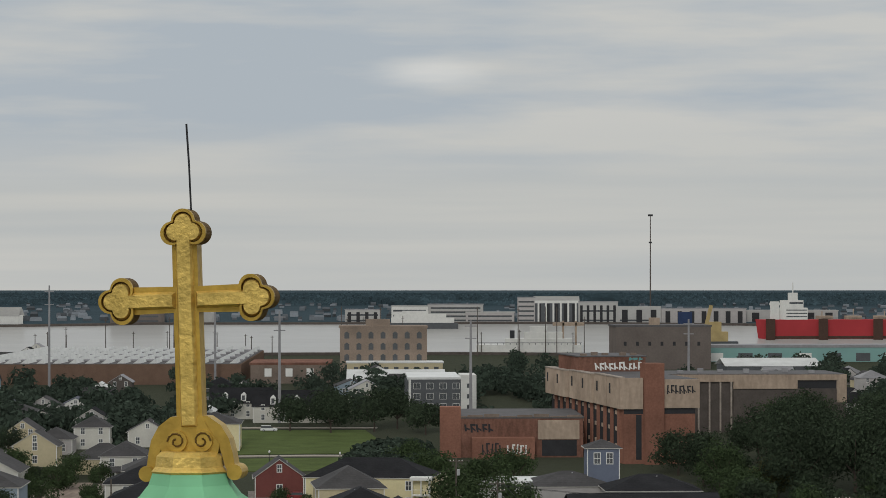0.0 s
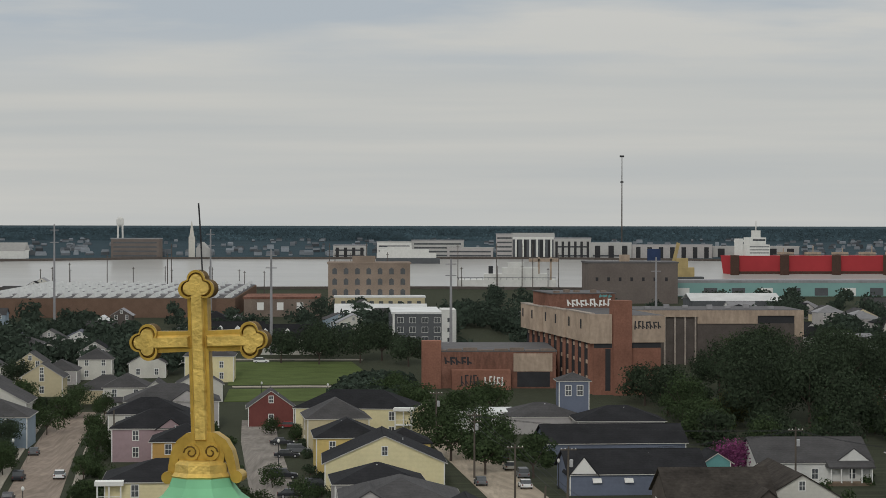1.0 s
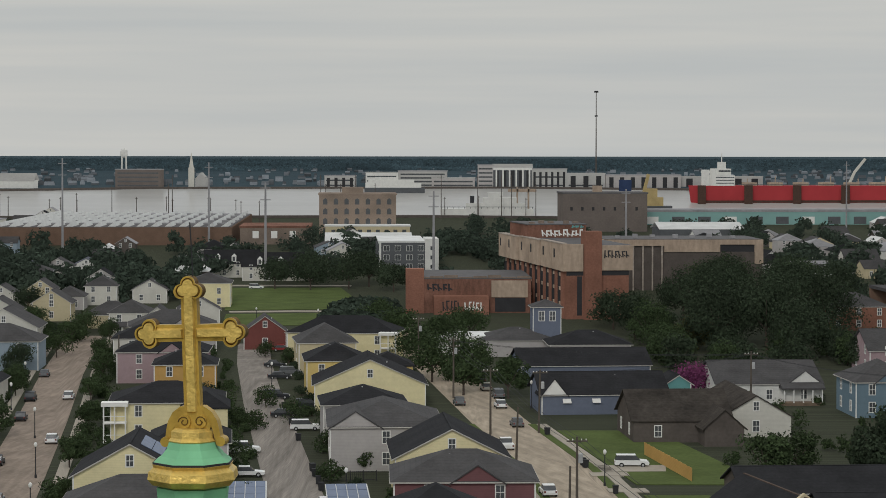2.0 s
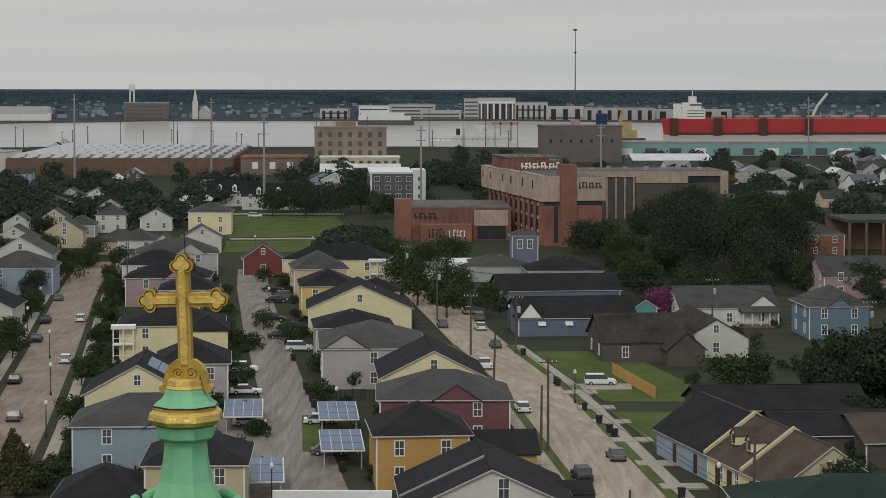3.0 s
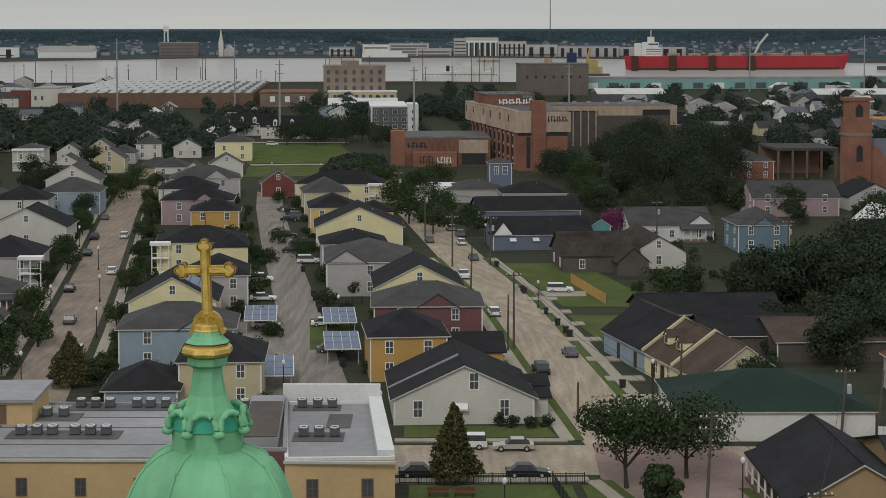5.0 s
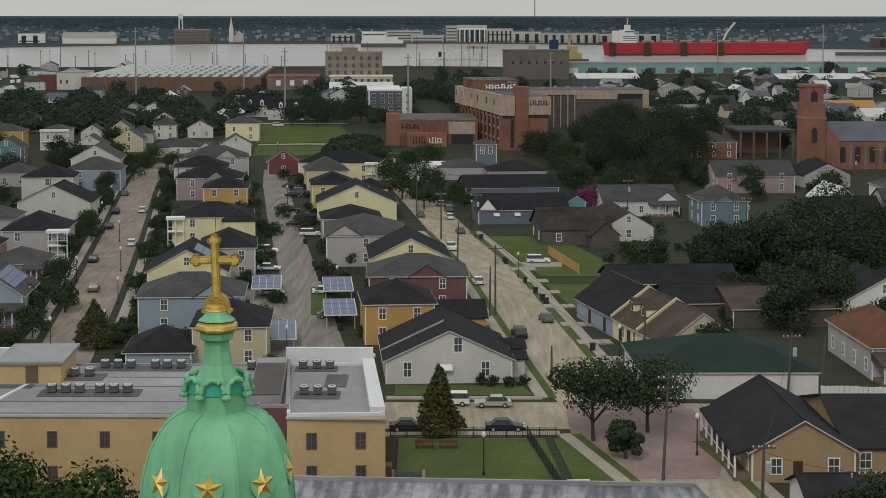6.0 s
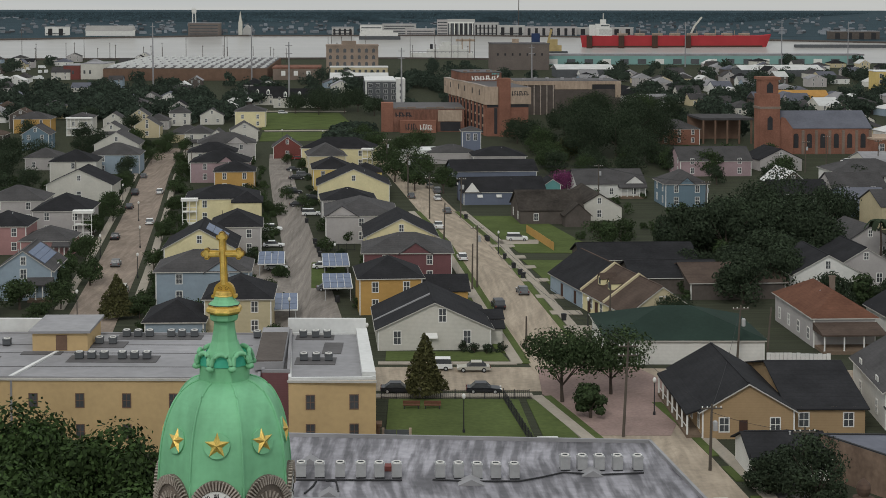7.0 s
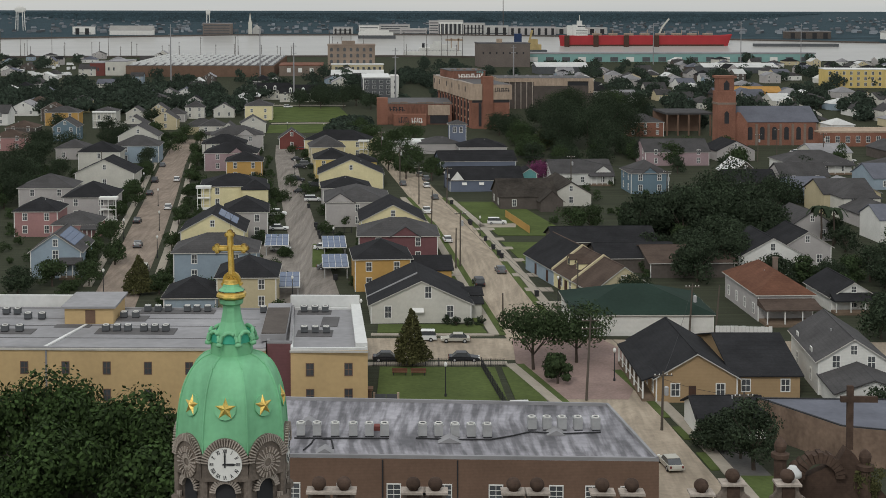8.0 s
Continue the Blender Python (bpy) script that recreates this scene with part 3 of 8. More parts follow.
def ex_front_gable(h, w, d, eave, rise, u, gw, gr, wall, cover):
    """A smaller cross gable over the front eave."""
    z = eave
    part("gable_wall", plate([(u - gw / 2, z - 0.3), (u + gw / 2, z - 0.3), (u, z + gr - 0.2)], -0.35, d * 0.3), C[wall], h)
    g = roof_shape(gw, d * 0.45, z, gr, "gable", 0.35)
    part("gable_roof", moved(g, u, -0.25, 0), C[cover], h)


def ex_porch(h, w, d, eave, rise, u0, u1, depth, z, cols, cover):
    """A porch on the front: deck, posts and a shed roof."""
    part("deck", box(u0, u1, -depth, 0, -0.1, 0.5), C["wood"], h)
    part("porch_roof", ([(u0 - 0.3, -depth - 0.3, z), (u1 + 0.3, -depth - 0.3, z), (u1 + 0.3, 0, z + 0.9), (u0 - 0.3, 0, z + 0.9),
                         (u0 - 0.3, -depth - 0.3, z - 0.25), (u1 + 0.3, -depth - 0.3, z - 0.25), (u1 + 0.3, 0, z - 0.25), (u0 - 0.3, 0, z - 0.25)],
                        [(0, 1, 2, 3), (7, 6, 5, 4), (4, 5, 1, 0), (5, 6, 2, 1), (6, 7, 3, 2), (7, 4, 0, 3)]), C[cover], h)
    for i in range(cols):
        cx = u0 + 0.15 + (u1 - u0 - 0.3) * i / max(1, cols - 1)
        part("column", moved(lathe([(0.16, 0.5), (0.11, 0.6), (0.11, z - 0.35), (0.16, z - 0.25)], 8), cx, -depth + 0.2), C["trim"], h)


def ex_gallery(h, w, d, eave, rise, u0, u1, depth):
    """A white two-storey gallery with posts on the front."""
    part("deck", box(u0, u1, -depth, 0, 0, 0.4), C["trim"], h)
    part("deck", box(u0, u1, -depth, 0, 3.0, 3.2), C["trim"], h)
    part("gallery_roof", box(u0 - 0.25, u1 + 0.25, -depth - 0.25, 0.2, eave - 0.35, eave + 0.25), C["trim"], h)
    n = max(2, round((u1 - u0) / 1.7) + 1)
    for i in range(n):
        cx = u0 + 0.12 + (u1 - u0 - 0.24) * i / (n - 1)
        part("post", box(cx - 0.1, cx + 0.1, -depth + 0.02, -depth + 0.22, 0.4, eave - 0.3), C["trim"], h)
    part("railing", box(u0, u1, -depth, -depth + 0.06, 4.1, 4.2), C["trim"], h)
    part("railing", box(u0, u1, -depth, -depth + 0.06, 1.3, 1.4), C["trim"], h)


def ex_wing(h, w, d, eave, rise, u0, u1, v0, v1, we, wr, kind, wall, cover):
    """A lower wing under its own roof, in the house's own frame."""
    ww, dd, cx = u1 - u0, v1 - v0, (u0 + u1) / 2
    part("wing_wall", moved(wall_shape(ww, dd, we, wr, kind), cx, v0), C[wall], h)
    part("wing_roof", moved(roof_shape(ww, dd, we, wr, kind), cx, v0), C[cover], h)


def ex_solar(h, w, d, eave, rise, side, v0, v1):
    """Solar panels flat on one slope of a roof whose ridge runs back."""
    k = rise / (w / 2)
    for i in range(3):
        a, b = 0.25 + 0.2 * i, 0.25 + 0.2 * i + 0.19
        xs = [side * w / 2 * (1 - a), side * w / 2 * (1 - b)]
        zs = [eave + rise * a + 0.12, eave + rise * b + 0.12]
        v = [(xs[0], v0, zs[0]), (xs[0], v1, zs[0]), (xs[1], v1, zs[1]), (xs[1], v0, zs[1])]
        v += [(p, q, r - 0.08) for p, q, r in v]
        part("solar_panel", (v, [(0, 1, 2, 3), (7, 6, 5, 4), (0, 4, 5, 1), (1, 5, 6, 2), (2, 6, 7, 3), (3, 7, 4, 0)]), C["solar"], h)


def ex_dormer(h, w, d, eave, rise, v, wall):
    """A small gabled dormer on the street slope of a roof whose ridge runs back."""
    z = eave + rise * 0.35
    x = -w / 2 * 0.75
    g = moved(plate([(-0.7, 0), (0.7, 0), (0.7, 1.3), (0, 1.95), (-0.7, 1.3)], 0, 2.6), x, v, z, -90)
    dm = part("dormer", g, C[wall], h)
    part("dormer_roof", moved(roof_shape(1.4, 2.6, 1.3, 0.7, "gable", 0.2, 0.1), x, v, z, -90), C["rbrown"], h)
    part("dormer_window", moved(box(-0.4, 0.4, -0.05, 0.02, 0.15, 1.2), x, v, z, -90), C["glass"], dm)


def ex_chimney(h, w, d, eave, rise, u, v):
    part("chimney", join(box(u - 0.4, u + 0.4, v - 0.3, v + 0.3, eave, eave + rise + 1.0), box(u - 0.48, u + 0.48, v - 0.38, v + 0.38, eave + rise + 0.8, eave + rise + 1.0)), C["oldbrick"], h)


def ex_awnings(h, w, d, eave, rise, us):
    for u in us:
        v = [(u - 0.7, 0, 2.7), (u + 0.7, 0, 2.7), (u + 0.7, -0.8, 2.1), (u - 0.7, -0.8, 2.1)]
        v += [(p, q, r - 0.08) for p, q, r in v]
        part("awning", (v, [(3, 2, 1, 0), (4, 5, 6, 7), (0, 1, 5, 4), (1, 2, 6, 5), (2, 3, 7, 6), (3, 0, 4, 7)]), C["trim"], h)


def ex_fire_wall(h, w, d, eave, rise, v):
    """A raised pale coping that crosses the roof from eave to eave."""
    part("fire_wall", plate([(-w / 2 - 0.5, eave - 0.3), (w / 2 + 0.5, eave - 0.3), (w / 2 + 0.5, eave), (0, eave + rise + 0.4), (-w / 2 - 0.5, eave)], v, v + 0.5), C["beige"], h, "cream fire wall coping")


def ex_dark_slope(h, w, d, eave, rise, v0, v1):
    """Newer charcoal shingles laid over part of a roof."""
    k = rise / (w / 2)
    o = 0.55
    v = [(-w / 2 - o, v0, eave - o * k + 0.05), (0, v0, eave + rise + 0.05), (w / 2 + o, v0, eave - o * k + 0.05)]
    v = v + [(x, v1 + 0.55, z) for x, y, z in v]
    v = v + [(x, y, z - 0.04) for x, y, z in v]
    part("new_shingles", (v, [(0, 1, 4, 3), (1, 2, 5, 4), (9, 10, 7, 6), (10, 11, 8, 7), (6, 7, 1, 0), (7, 8, 2, 1), (3, 4, 10, 9), (4, 5, 11, 10), (0, 3, 9, 6), (2, 8, 11, 5)]), C["rdark"], h, "charcoal shingles")


EXTRAS = {"fire_wall": ex_fire_wall, "dark_slope": ex_dark_slope, "front_gable": ex_front_gable, "porch": ex_porch, "gallery": ex_gallery, "wing": ex_wing, "solar": ex_solar,
          "dormer": ex_dormer, "chimney": ex_chimney, "awnings": ex_awnings}

# between the alley and the wide street
white_house = house(10.2, 156.4, 17.0, 17, 3.4, 3.9, "gable", "offwhite", "rdark", 4, 0, 0, "white one-and-a-half storey house with a dark gable roof",
      [("wing", 8.2, 10.6, 3, 7, 2.8, 0.6, "side", "offwhite", "rdark"), ("wing", 8.2, 11.2, 9, 14, 3.0, 0.8, "side", "offwhite", "rdark")], upper=False)
for u, z in ((1.2, 4.3), (4.9, 1.0), (-5.6, 1.0)):
    window(white_house, "front", u, z, 1.0, 1.9)
part("awning", ([(-1.6, 0, 2.6), (0.4, 0, 2.6), (0.4, -1.0, 2.1), (-1.6, -1.0, 2.1), (-1.6, 0, 2.5), (0.4, 0, 2.5), (0.4, -1.0, 1.9), (-1.6, -1.0, 1.9)],
                [(3, 2, 1, 0), (4, 5, 6, 7), (0, 1, 5, 4), (1, 2, 6, 5), (2, 3, 7, 6), (3, 0, 4, 7)]), C["trim"], white_house)
part("roof_strip", ([(-8.9, 6.2, 3.35), (-0.2, 6.2, 7.42), (-0.2, 6.7, 7.42), (-8.9, 6.7, 3.35), (-8.9, 6.2, 3.2), (-0.2, 6.2, 7.2), (-0.2, 6.7, 7.2), (-8.9, 6.7, 3.2)],
                    [(0, 1, 2, 3), (7, 6, 5, 4), (4, 5, 1, 0), (5, 6, 2, 1), (6, 7, 3, 2), (7, 4, 0, 3)]), C["rflat"], white_house, "pale metal ridge strip")
house(3.1, 182, 10.5, 11.5, 6.2, 2.9, "hip", "ochre", "rdark", 6, 2, 0, "ochre two-storey house under a dark hipped roof",
      [("wing", 5.3, 13.5, 4, 11, 3.4, 2.0, "side", "ochre", "rdark")])
house(5.6, 209, 16.4, 13, 6.0, 2.9, "hip", "maroon", "rgrey", 2, 2, 0, "maroon two-storey house under a grey hipped roof", [("front_gable", 1.5, 6, 2.0, "maroon", "rgrey")])
house(4.1, 232.6, 14.4, 17, 5.5, 3.6, "gable", "cream", "rdark", 4, 0, 0, "cream gable-fronted house with a dark roof")
house(-5.0, 257, 15.5, 20, 6.2, 2.9, "hip", "grey", "rgrey", 4, 1, -2, "grey two-storey house under a large hipped roof", [("front_gable", -4.2, 7, 2.2, "grey", "rgrey")])
house(-9, 283, 12.5, 12, 6.2, 2.4, "hip", "grey", "rdark", 6, 0, 0, "pale grey two-storey house with a dark roof")
house(-10, 327, 19, 16, 4.6, 4.2, "gable", "cream", "rdark", 4, 0, 0, "cream house with a broad dark gable")
house(-17, 351, 11.0, 14, 6.2, 2.8, "hip", "yellow", "rdark", 6, 2, 0, "yellow two-storey house with a dark hipped roof", [("wing", 5.5, 14, 2, 12, 5.0, 2.2, "hip", "yellow", "rdark")])
house(-20.8, 386, 11.4, 14, 6.4, 3.4, "hip", "beige", "rgrey", 8, 0, -1, "beige two-storey house with a grey hipped roof")
house(-19.5, 412, 23, 13, 6.2, 3.2, "hip", "cream", "rdark", -6, 3, -1, "long yellow house with a dark roof and white gallery", [("gallery", 8.5, 12, 2.2)])
house(-38, 440, 9.5, 10, 4.2, 3.4, "gable", "red", "rgrey", 6, 1, 0, "small red gable-fronted house by the park")
# between the left street and the alley
house(-20.4, 165, 10.4, 12, 6, 2.8, "hip", "beige", "rdark", 3, 2, 0, "beige two-storey house with a dark hipped roof")
house(-29.5, 189, 16, 12, 6, 2.9, "hip", "blue", "rgrey", 4, 2, 0, "pale blue two-storey house under a grey hipped roof", [("front_gable", 3.5, 6, 2.0, "blue", "rgrey")])
house(-29.7, 161, 9, 11, 3.2, 2.6, "hip", "blue", "rdark", 3, 0, 0, "low wing house with a dark hipped roof")
house(-34.2, 216.6, 13.5, 15, 5.6, 3.7, "gable", "cream", "rdark", 4, 0, 0, "yellow gable-fronted house with solar panels", [("solar", 1, 3, 11)])
house(-30, 240, 10, 13, 6.2, 2.8, "hip", "grey", "rdark", 6, 2, 1, "pale grey two-storey house with a dark roof")
house(-39.3, 286.8, 17, 14, 6, 2.6, "hip", "cream", "rdark", 6, 2, 0, "yellow two-storey house with a white street gallery", [("gallery", -9.5, -6, 2.0), ("wing", 2.5, 9.2, -4, 6, 5.6, 2.2, "hip", "cream", "rdark")])
house(-44, 345.5, 11, 11, 6, 2.6, "hip", "ochre", "rdark", 5, 2, 0, "ochre two-storey house with a dark hipped roof")
house(-51.5, 369.6, 17, 13, 6, 3.0, "hip", "mauve", "rdark", 3, 2, 0, "mauve two-storey house with a dark roof", [("front_gable", 2, 5, 1.8, "mauve", "rdark")])
house(-57.4, 431, 19, 14, 6, 3.2, "hip", "grey", "rgrey", 8, 2, 0, "grey two-storey house with a hipped roof", [("front_gable", 3, 7, 2.4, "grey", "rgrey")])
house(-58, 400, 15, 12, 6, 2.8, "hip", "offwhite", "rdark", 5, 2, 1, "pale two-storey house with a dark roof")
house(-60.5, 505, 10.4, 11, 4.4, 3.0, "gable", "offwhite", "rgrey", 8, 1, 0, "small white gabled house")
house(-66.2, 572, 13, 15, 7, 2.6, "hip", "cream", "rgrey", 4, 2, 1, "tall cream house with a grey hipped roof")
# beyond the left street
house(-61.5, 193, 9.8, 13, 5.5, 3.4, "gable", "blue", "rgrey", 4, 1, 1, "pale blue house with a white gallery and solar roof", [("solar", 1, 0.5, 12), ("porch", 1, 5, 2.0, 3.2, 4, "rgrey")])
house(-69, 237, 10, 11, 3.6, 2.4, "hip", "pink", "rgrey", 3, 1, 1, "dusty pink cottage with a white porch", [("porch", 2, 5.4, 2.0, 2.8, 4, "rgrey")])
house(-79, 241, 10, 11, 6, 2.6, "hip", "pink", "rdark", 3, 2, 0, "pink two-storey house with a dark roof")
house(-72.5, 264.6, 12.5, 14, 6, 3.2, "hip", "grey", "rdark", 4, 2, 0, "grey two-storey house with a white street gallery", [("gallery", 3.2, 7.2, 2.2)])
house(-88, 282, 14, 13, 6, 3.0, "hip", "grey", "rgrey", 4, 2, 0, "grey two-storey house with a hipped roof")
house(-83, 327, 17.3, 14, 4.5, 4.0, "gable", "offwhite", "rdark", 2, 1, 0, "white gable-fronted house with a dark roof")
house(-95, 371, 13.5, 13, 6, 3.0, "hip", "offwhite", "rdark", 5, 1, 0, "white two-storey house with a dark hipped roof")
house(-87, 392, 15, 13, 6, 3.2, "hip", "blue", "rgrey", 4, 2, 0, "pale blue two-storey house with a grey roof")
house(-94, 428, 14.5, 15, 6, 4.0, "gable", "offwhite", "rgrey", 4, 1, 1, "white gable-fronted two-storey house")
house(-130, 530, 10, 13, 7.2, 1.8, "hip", "offwhite", "rgrey", 4, 2, 0, "white house with a two-storey columned portico", [("gallery", -5, 5, 2.4)])
house(-131.4, 467, 9.5, 13, 6, 3.0, "gable", "teal", "rgrey", 4, 2, 1, "teal two-storey house with a grey gable roof")
house(-150, 470, 12, 12, 5.2, 2.6, "hip", "brown", "rbrown", 4, 2, 0, "brown brick house with a hipped roof")
house(-152, 540, 15, 12, 6, 2.6, "hip", "ochre", "rgrey", 4, 2, 0, "ochre house with a grey hipped roof")
house(-112, 505, 11, 11, 4, 3.2, "gable", "offwhite", "rgrey", 4, 2, 0, "white gabled cottage with a porch", [("porch", -4, 4, 1.8, 2.9, 4, "rgrey")])
house(-101, 520, 10, 11, 5, 3.2, "gable", "beige", "rgrey", 4, 1, 0, "beige gabled house with a porch")
for x, y, w, eave, kind, wl_, cv, lab in ((-98, 580, 9, 5.6, "hip", "offwhite", "rgrey", "white two-storey house with a hipped roof"), (-85, 588, 10, 4.2, "gable", "offwhite", "rgrey", "white gabled house by the park street"),
        (-163, 563, 9.5, 5.8, "gable", "brown", "rbrown", "brown two-storey gabled house"), (-184, 614, 10, 5.6, "hip", "brown", "rbrown", "brown brick two-storey house"), (-163, 618, 10, 5.8, "hip", "cream", "rgrey", "cream two-storey house with a grey roof"),
        (-124, 566, 8.5, 4.0, "gable", "offwhite", "rgrey", "white gabled cottage among garden trees"), (-114, 572, 8, 5.2, "gable", "beige", "rgrey", "beige narrow gabled house"), (-104, 560, 9, 3.8, "hip", "grey", "rgrey", "grey cottage with a hipped roof"),
        (-131, 690, 10, 5.6, "gable", "grey", "rgrey", "grey gabled house before the trees"), (-145, 640, 10, 5.4, "hip", "brown", "rdark", "brown house with a dark hipped roof"), (-122, 640, 9, 4.2, "gable", "offwhite", "rgrey", "white gabled house with grey roof"),
        (-106, 628, 9, 5.2, "gable", "grey", "rdark", "grey gabled house with a dark roof"), (-143, 430, 13, 5.0, "hip", "pink", "rbrown", "pink house with a brown roof"), (-112, 402, 11, 4.0, "hip", "grey", "rgrey", "grey cottage under a hipped roof")):
    house(x, y, w, 12, eave, 2.7, kind, wl_, cv, 5, 2, 0, lab)
for x, y, w in ((139, 366, 22), (163, 348, 22)):
    house(x, y, w, 15, 4.0, 3.2, "hip", "white", "rgrey", 4, 4, 0, "long white house with a columned porch and grey roof", [("porch", -w / 2, w / 2, 2.6, 3.2, 8, "rgrey")])
house(-82, 498, 13, 11, 3.4, 3.2, "hip", "beige", "rgrey", 4, 1, 0, "beige cottage with a grey hipped roof")
house(-73, 470, 9.5, 12, 6, 2.8, "hip", "offwhite", "rgrey", 4, 2, 0, "white two-storey house with a small porch", [("porch", -4.5, 4.5, 2, 3.0, 4, "rgrey")])
house(-66, 468, 8, 11, 4.6, 3.0, "gable", "offwhite", "rgrey", 4, 1, 0, "narrow white gabled house")
# right of the wide street
house(29.7, 322, 21.5, 14, 3.6, 3.0, "side", "slate", "rdark", 6, 0, 0, "slate blue house under a long dark roof with white awnings",
      [("awnings", (-6.5, -1.5, 6.5)), ("front_gable", -8.6, 4.2, 2.6, "trim", "rdark")], door=3.2)
house(43.0, 331, 4.4, 8, 4.4, 1.4, "gable", "aqua", "rdark", 6, 0, 0, "small aqua painted lean house behind a yard", upper=False)
house(29.5, 371, 25, 15, 3.6, 2.6, "side", "slate", "rdark", 6, 0, 0, "long low house with a dark roof")
house(39, 287, 15, 15, 3.6, 3.8, "side", "brown", "rmoss", 5, 2, -2, "drab brown cottage with a mossy worn roof", [("wing", 2.4, 8.4, -5, 3, 3.0, 2.6, "gable", "brown", "rmoss")], trimmed=False)
house(51, 293, 11, 22, 3.4, 3.2, "gable", "offwhite", "rmoss", 5, 1, 0, "low white house with a worn brown roof", trimmed=False)
house(59.5, 337, 18.5, 17, 3.8, 3.2, "side", "white", "rgrey", 4, 3, -2, "white bungalow with a grey roof and a gabled porch", [("front_gable", 6.3, 6, 2.2, "white", "rgrey"), ("porch", 2, 9, 2.6, 3.1, 5, "rgrey")])
house(76.5, 318, 11, 13, 6, 3.2, "hip", "teal", "rgrey", 4, 2, -2, "teal blue two-storey house with a grey roof", [("front_gable", 0, 4.5, 1.8, "teal", "rgrey")])
house(98, 389, 22, 14, 5, 3.6, "side", "mauve", "rgrey", 4, 3, -2, "mauve two-storey house with a grey roof")
row = house(46.2, 168.6, 11.5, 38, 3.5, 4.0, "gable", "cream", "rbrown", 13.5, 0, -8, "cream row cottage with dormers, fire walls and a brown roof",
            [("dormer", 12, "cream"), ("dormer", 16.5, "cream"), ("fire_wall", 9.5), ("fire_wall", 20.5), ("dark_slope", 21, 38)], door=None)
part("blue_front", box(-5.85, -5.7, 21, 38, -0.2, 3.3), C["blue"], row, "pale blue cottage front")
# Duller beige sheet that paints shade onto the gable end.
part("shaded_gable", plate([(-5.6, 0.2), (5.6, 0.2), (5.6, 3.4), (0, 7.0), (-5.6, 3.4)], -0.06, 0.0), C["beige"], row, "shaded beige gable end")
for v in (3.0, 7.0, 13.5, 17.0, 24, 31):
    part("door", box(-5.95, -5.74, v, v + 1.0, 0.2, 2.4), C["door"], row)
house(50, 219, 22, 12, 3.4, 2.2, "side", "brown", "rdark", 4, 0, 0, "long low house with a dark roof behind trees")
house(54, 201, 16, 12, 3.2, 2.0, "side", "brown", "rdark", 4, 0, 0, "low house with a flat dark roof")
house(64, 196, 17, 17, 3.2, 2.0, "side", "brown", "rbrown", 4, 0, 0, "low brown-roofed house under trees")
house(46.4, 148, 22.5, 18, 3.6, 3.2, "hip", "white", "rgreen", 1, 0, 0, "white brick hall with a dark green roof", name="hall")
tan_house = house(47.2, 110.9, 11.0, 21, 3.6, 3.2, "gable", "tan", "rdark", 1, 0, -5, "tan siding house with a dark roof and side porch",
      [("wing", 5.5, 14.6, 2.2, 25, 3.3, 3.0, "side", "tan", "rdark")], door=-0.6, upper=False)
for u in (-2.9, 3.2):
    window(tan_house, "front", u, 0.95, 1.05, 1.6)
for u in (7.2, 12.6):
    part("window", moved(grid_frame((-0.68, -0.55, -0.03, 0.03, 0.55, 0.68), (-0.13, 0, 0.76, 0.84, 1.6, 1.73), (0, 2, 4), (0, 2, 4), -0.07, 0.03), u, 2.2, 0.95), C["trim"], tan_house)
    part("pane", moved(box(-0.55, 0.55, -0.03, 0.02, 0, 1.6), u, 2.2, 0.95), C["glass"], tan_house)
part("side_porch_roof", ([(-7.4, 0.2, 3.0), (-5.4, 0.2, 3.75), (-5.4, 20, 3.75), (-7.4, 20, 3.0), (-7.4, 0.2, 2.8), (-5.4, 0.2, 3.5), (-5.4, 20, 3.5), (-7.4, 20, 2.8)],
                         [(0, 1, 2, 3), (7, 6, 5, 4), (4, 5, 1, 0), (5, 6, 2, 1), (6, 7, 3, 2), (7, 4, 0, 3)]), C["rdark"], tan_house)
part("side_porch_deck", box(-7.3, -5.5, 0.3, 20, -0.1, 0.45), C["wood"], tan_house)
for k in range(7):
    part("column", box(-7.3, -7.1, 0.4 + k * 3.2, 0.6 + k * 3.2, 0.45, 2.85), C["trim"], tan_house)
part("porch_rail", box(-7.24, -7.18, 0.5, 19.8, 1.25, 1.35), C["trim"], tan_house)
house(48.4, 95.4, 8.4, 7.6, 2.8, 1.6, "side", "white", "rdark", 2, 0, 0, "small white cottage with a dark roof", [("porch", -4.2, -1.0, 1.6, 2.3, 3, "rdark")])
# White siding coloured grey here, to paint in its shade.
house(72.2, 159, 9.5, 20, 4.6, 3.2, "hip", "grey", "rrust", 3, 0, -4, "shaded white house with a rust-red roof and deep porch", [("porch", -4.6, 4.6, 4.5, 3.0, 4, "rbrown"), ("chimney", 2.0, 12)])
house(80, 197, 12.5, 15, 4.5, 3.4, "gable", "white", "rdark", 3, 2, -1, "white gable-fronted cottage with dark roof")
house(90, 208, 10, 14, 4.4, 3.0, "gable", "grey", "rdark", 3, 2, 0, "pale grey cottage with a dark roof")
house(69.4, 114.5, 9.5, 18, 5.0, 3.0, "gable", "white", "rgrey", -4, 2, -2, "white two-storey house with a grey gable roof", [("wing", -4.4, 5.2, -9, 0.2, 3.0, 1.8, "gable", "white", "rgrey")])
house(86, 166, 8, 13, 3.0, 2.4, "gable", "white", "rdark", 3, 1, 0, "small white cottage with a dark porch", [("porch", -4, 4, 2.4, 2.6, 4, "rdark")])

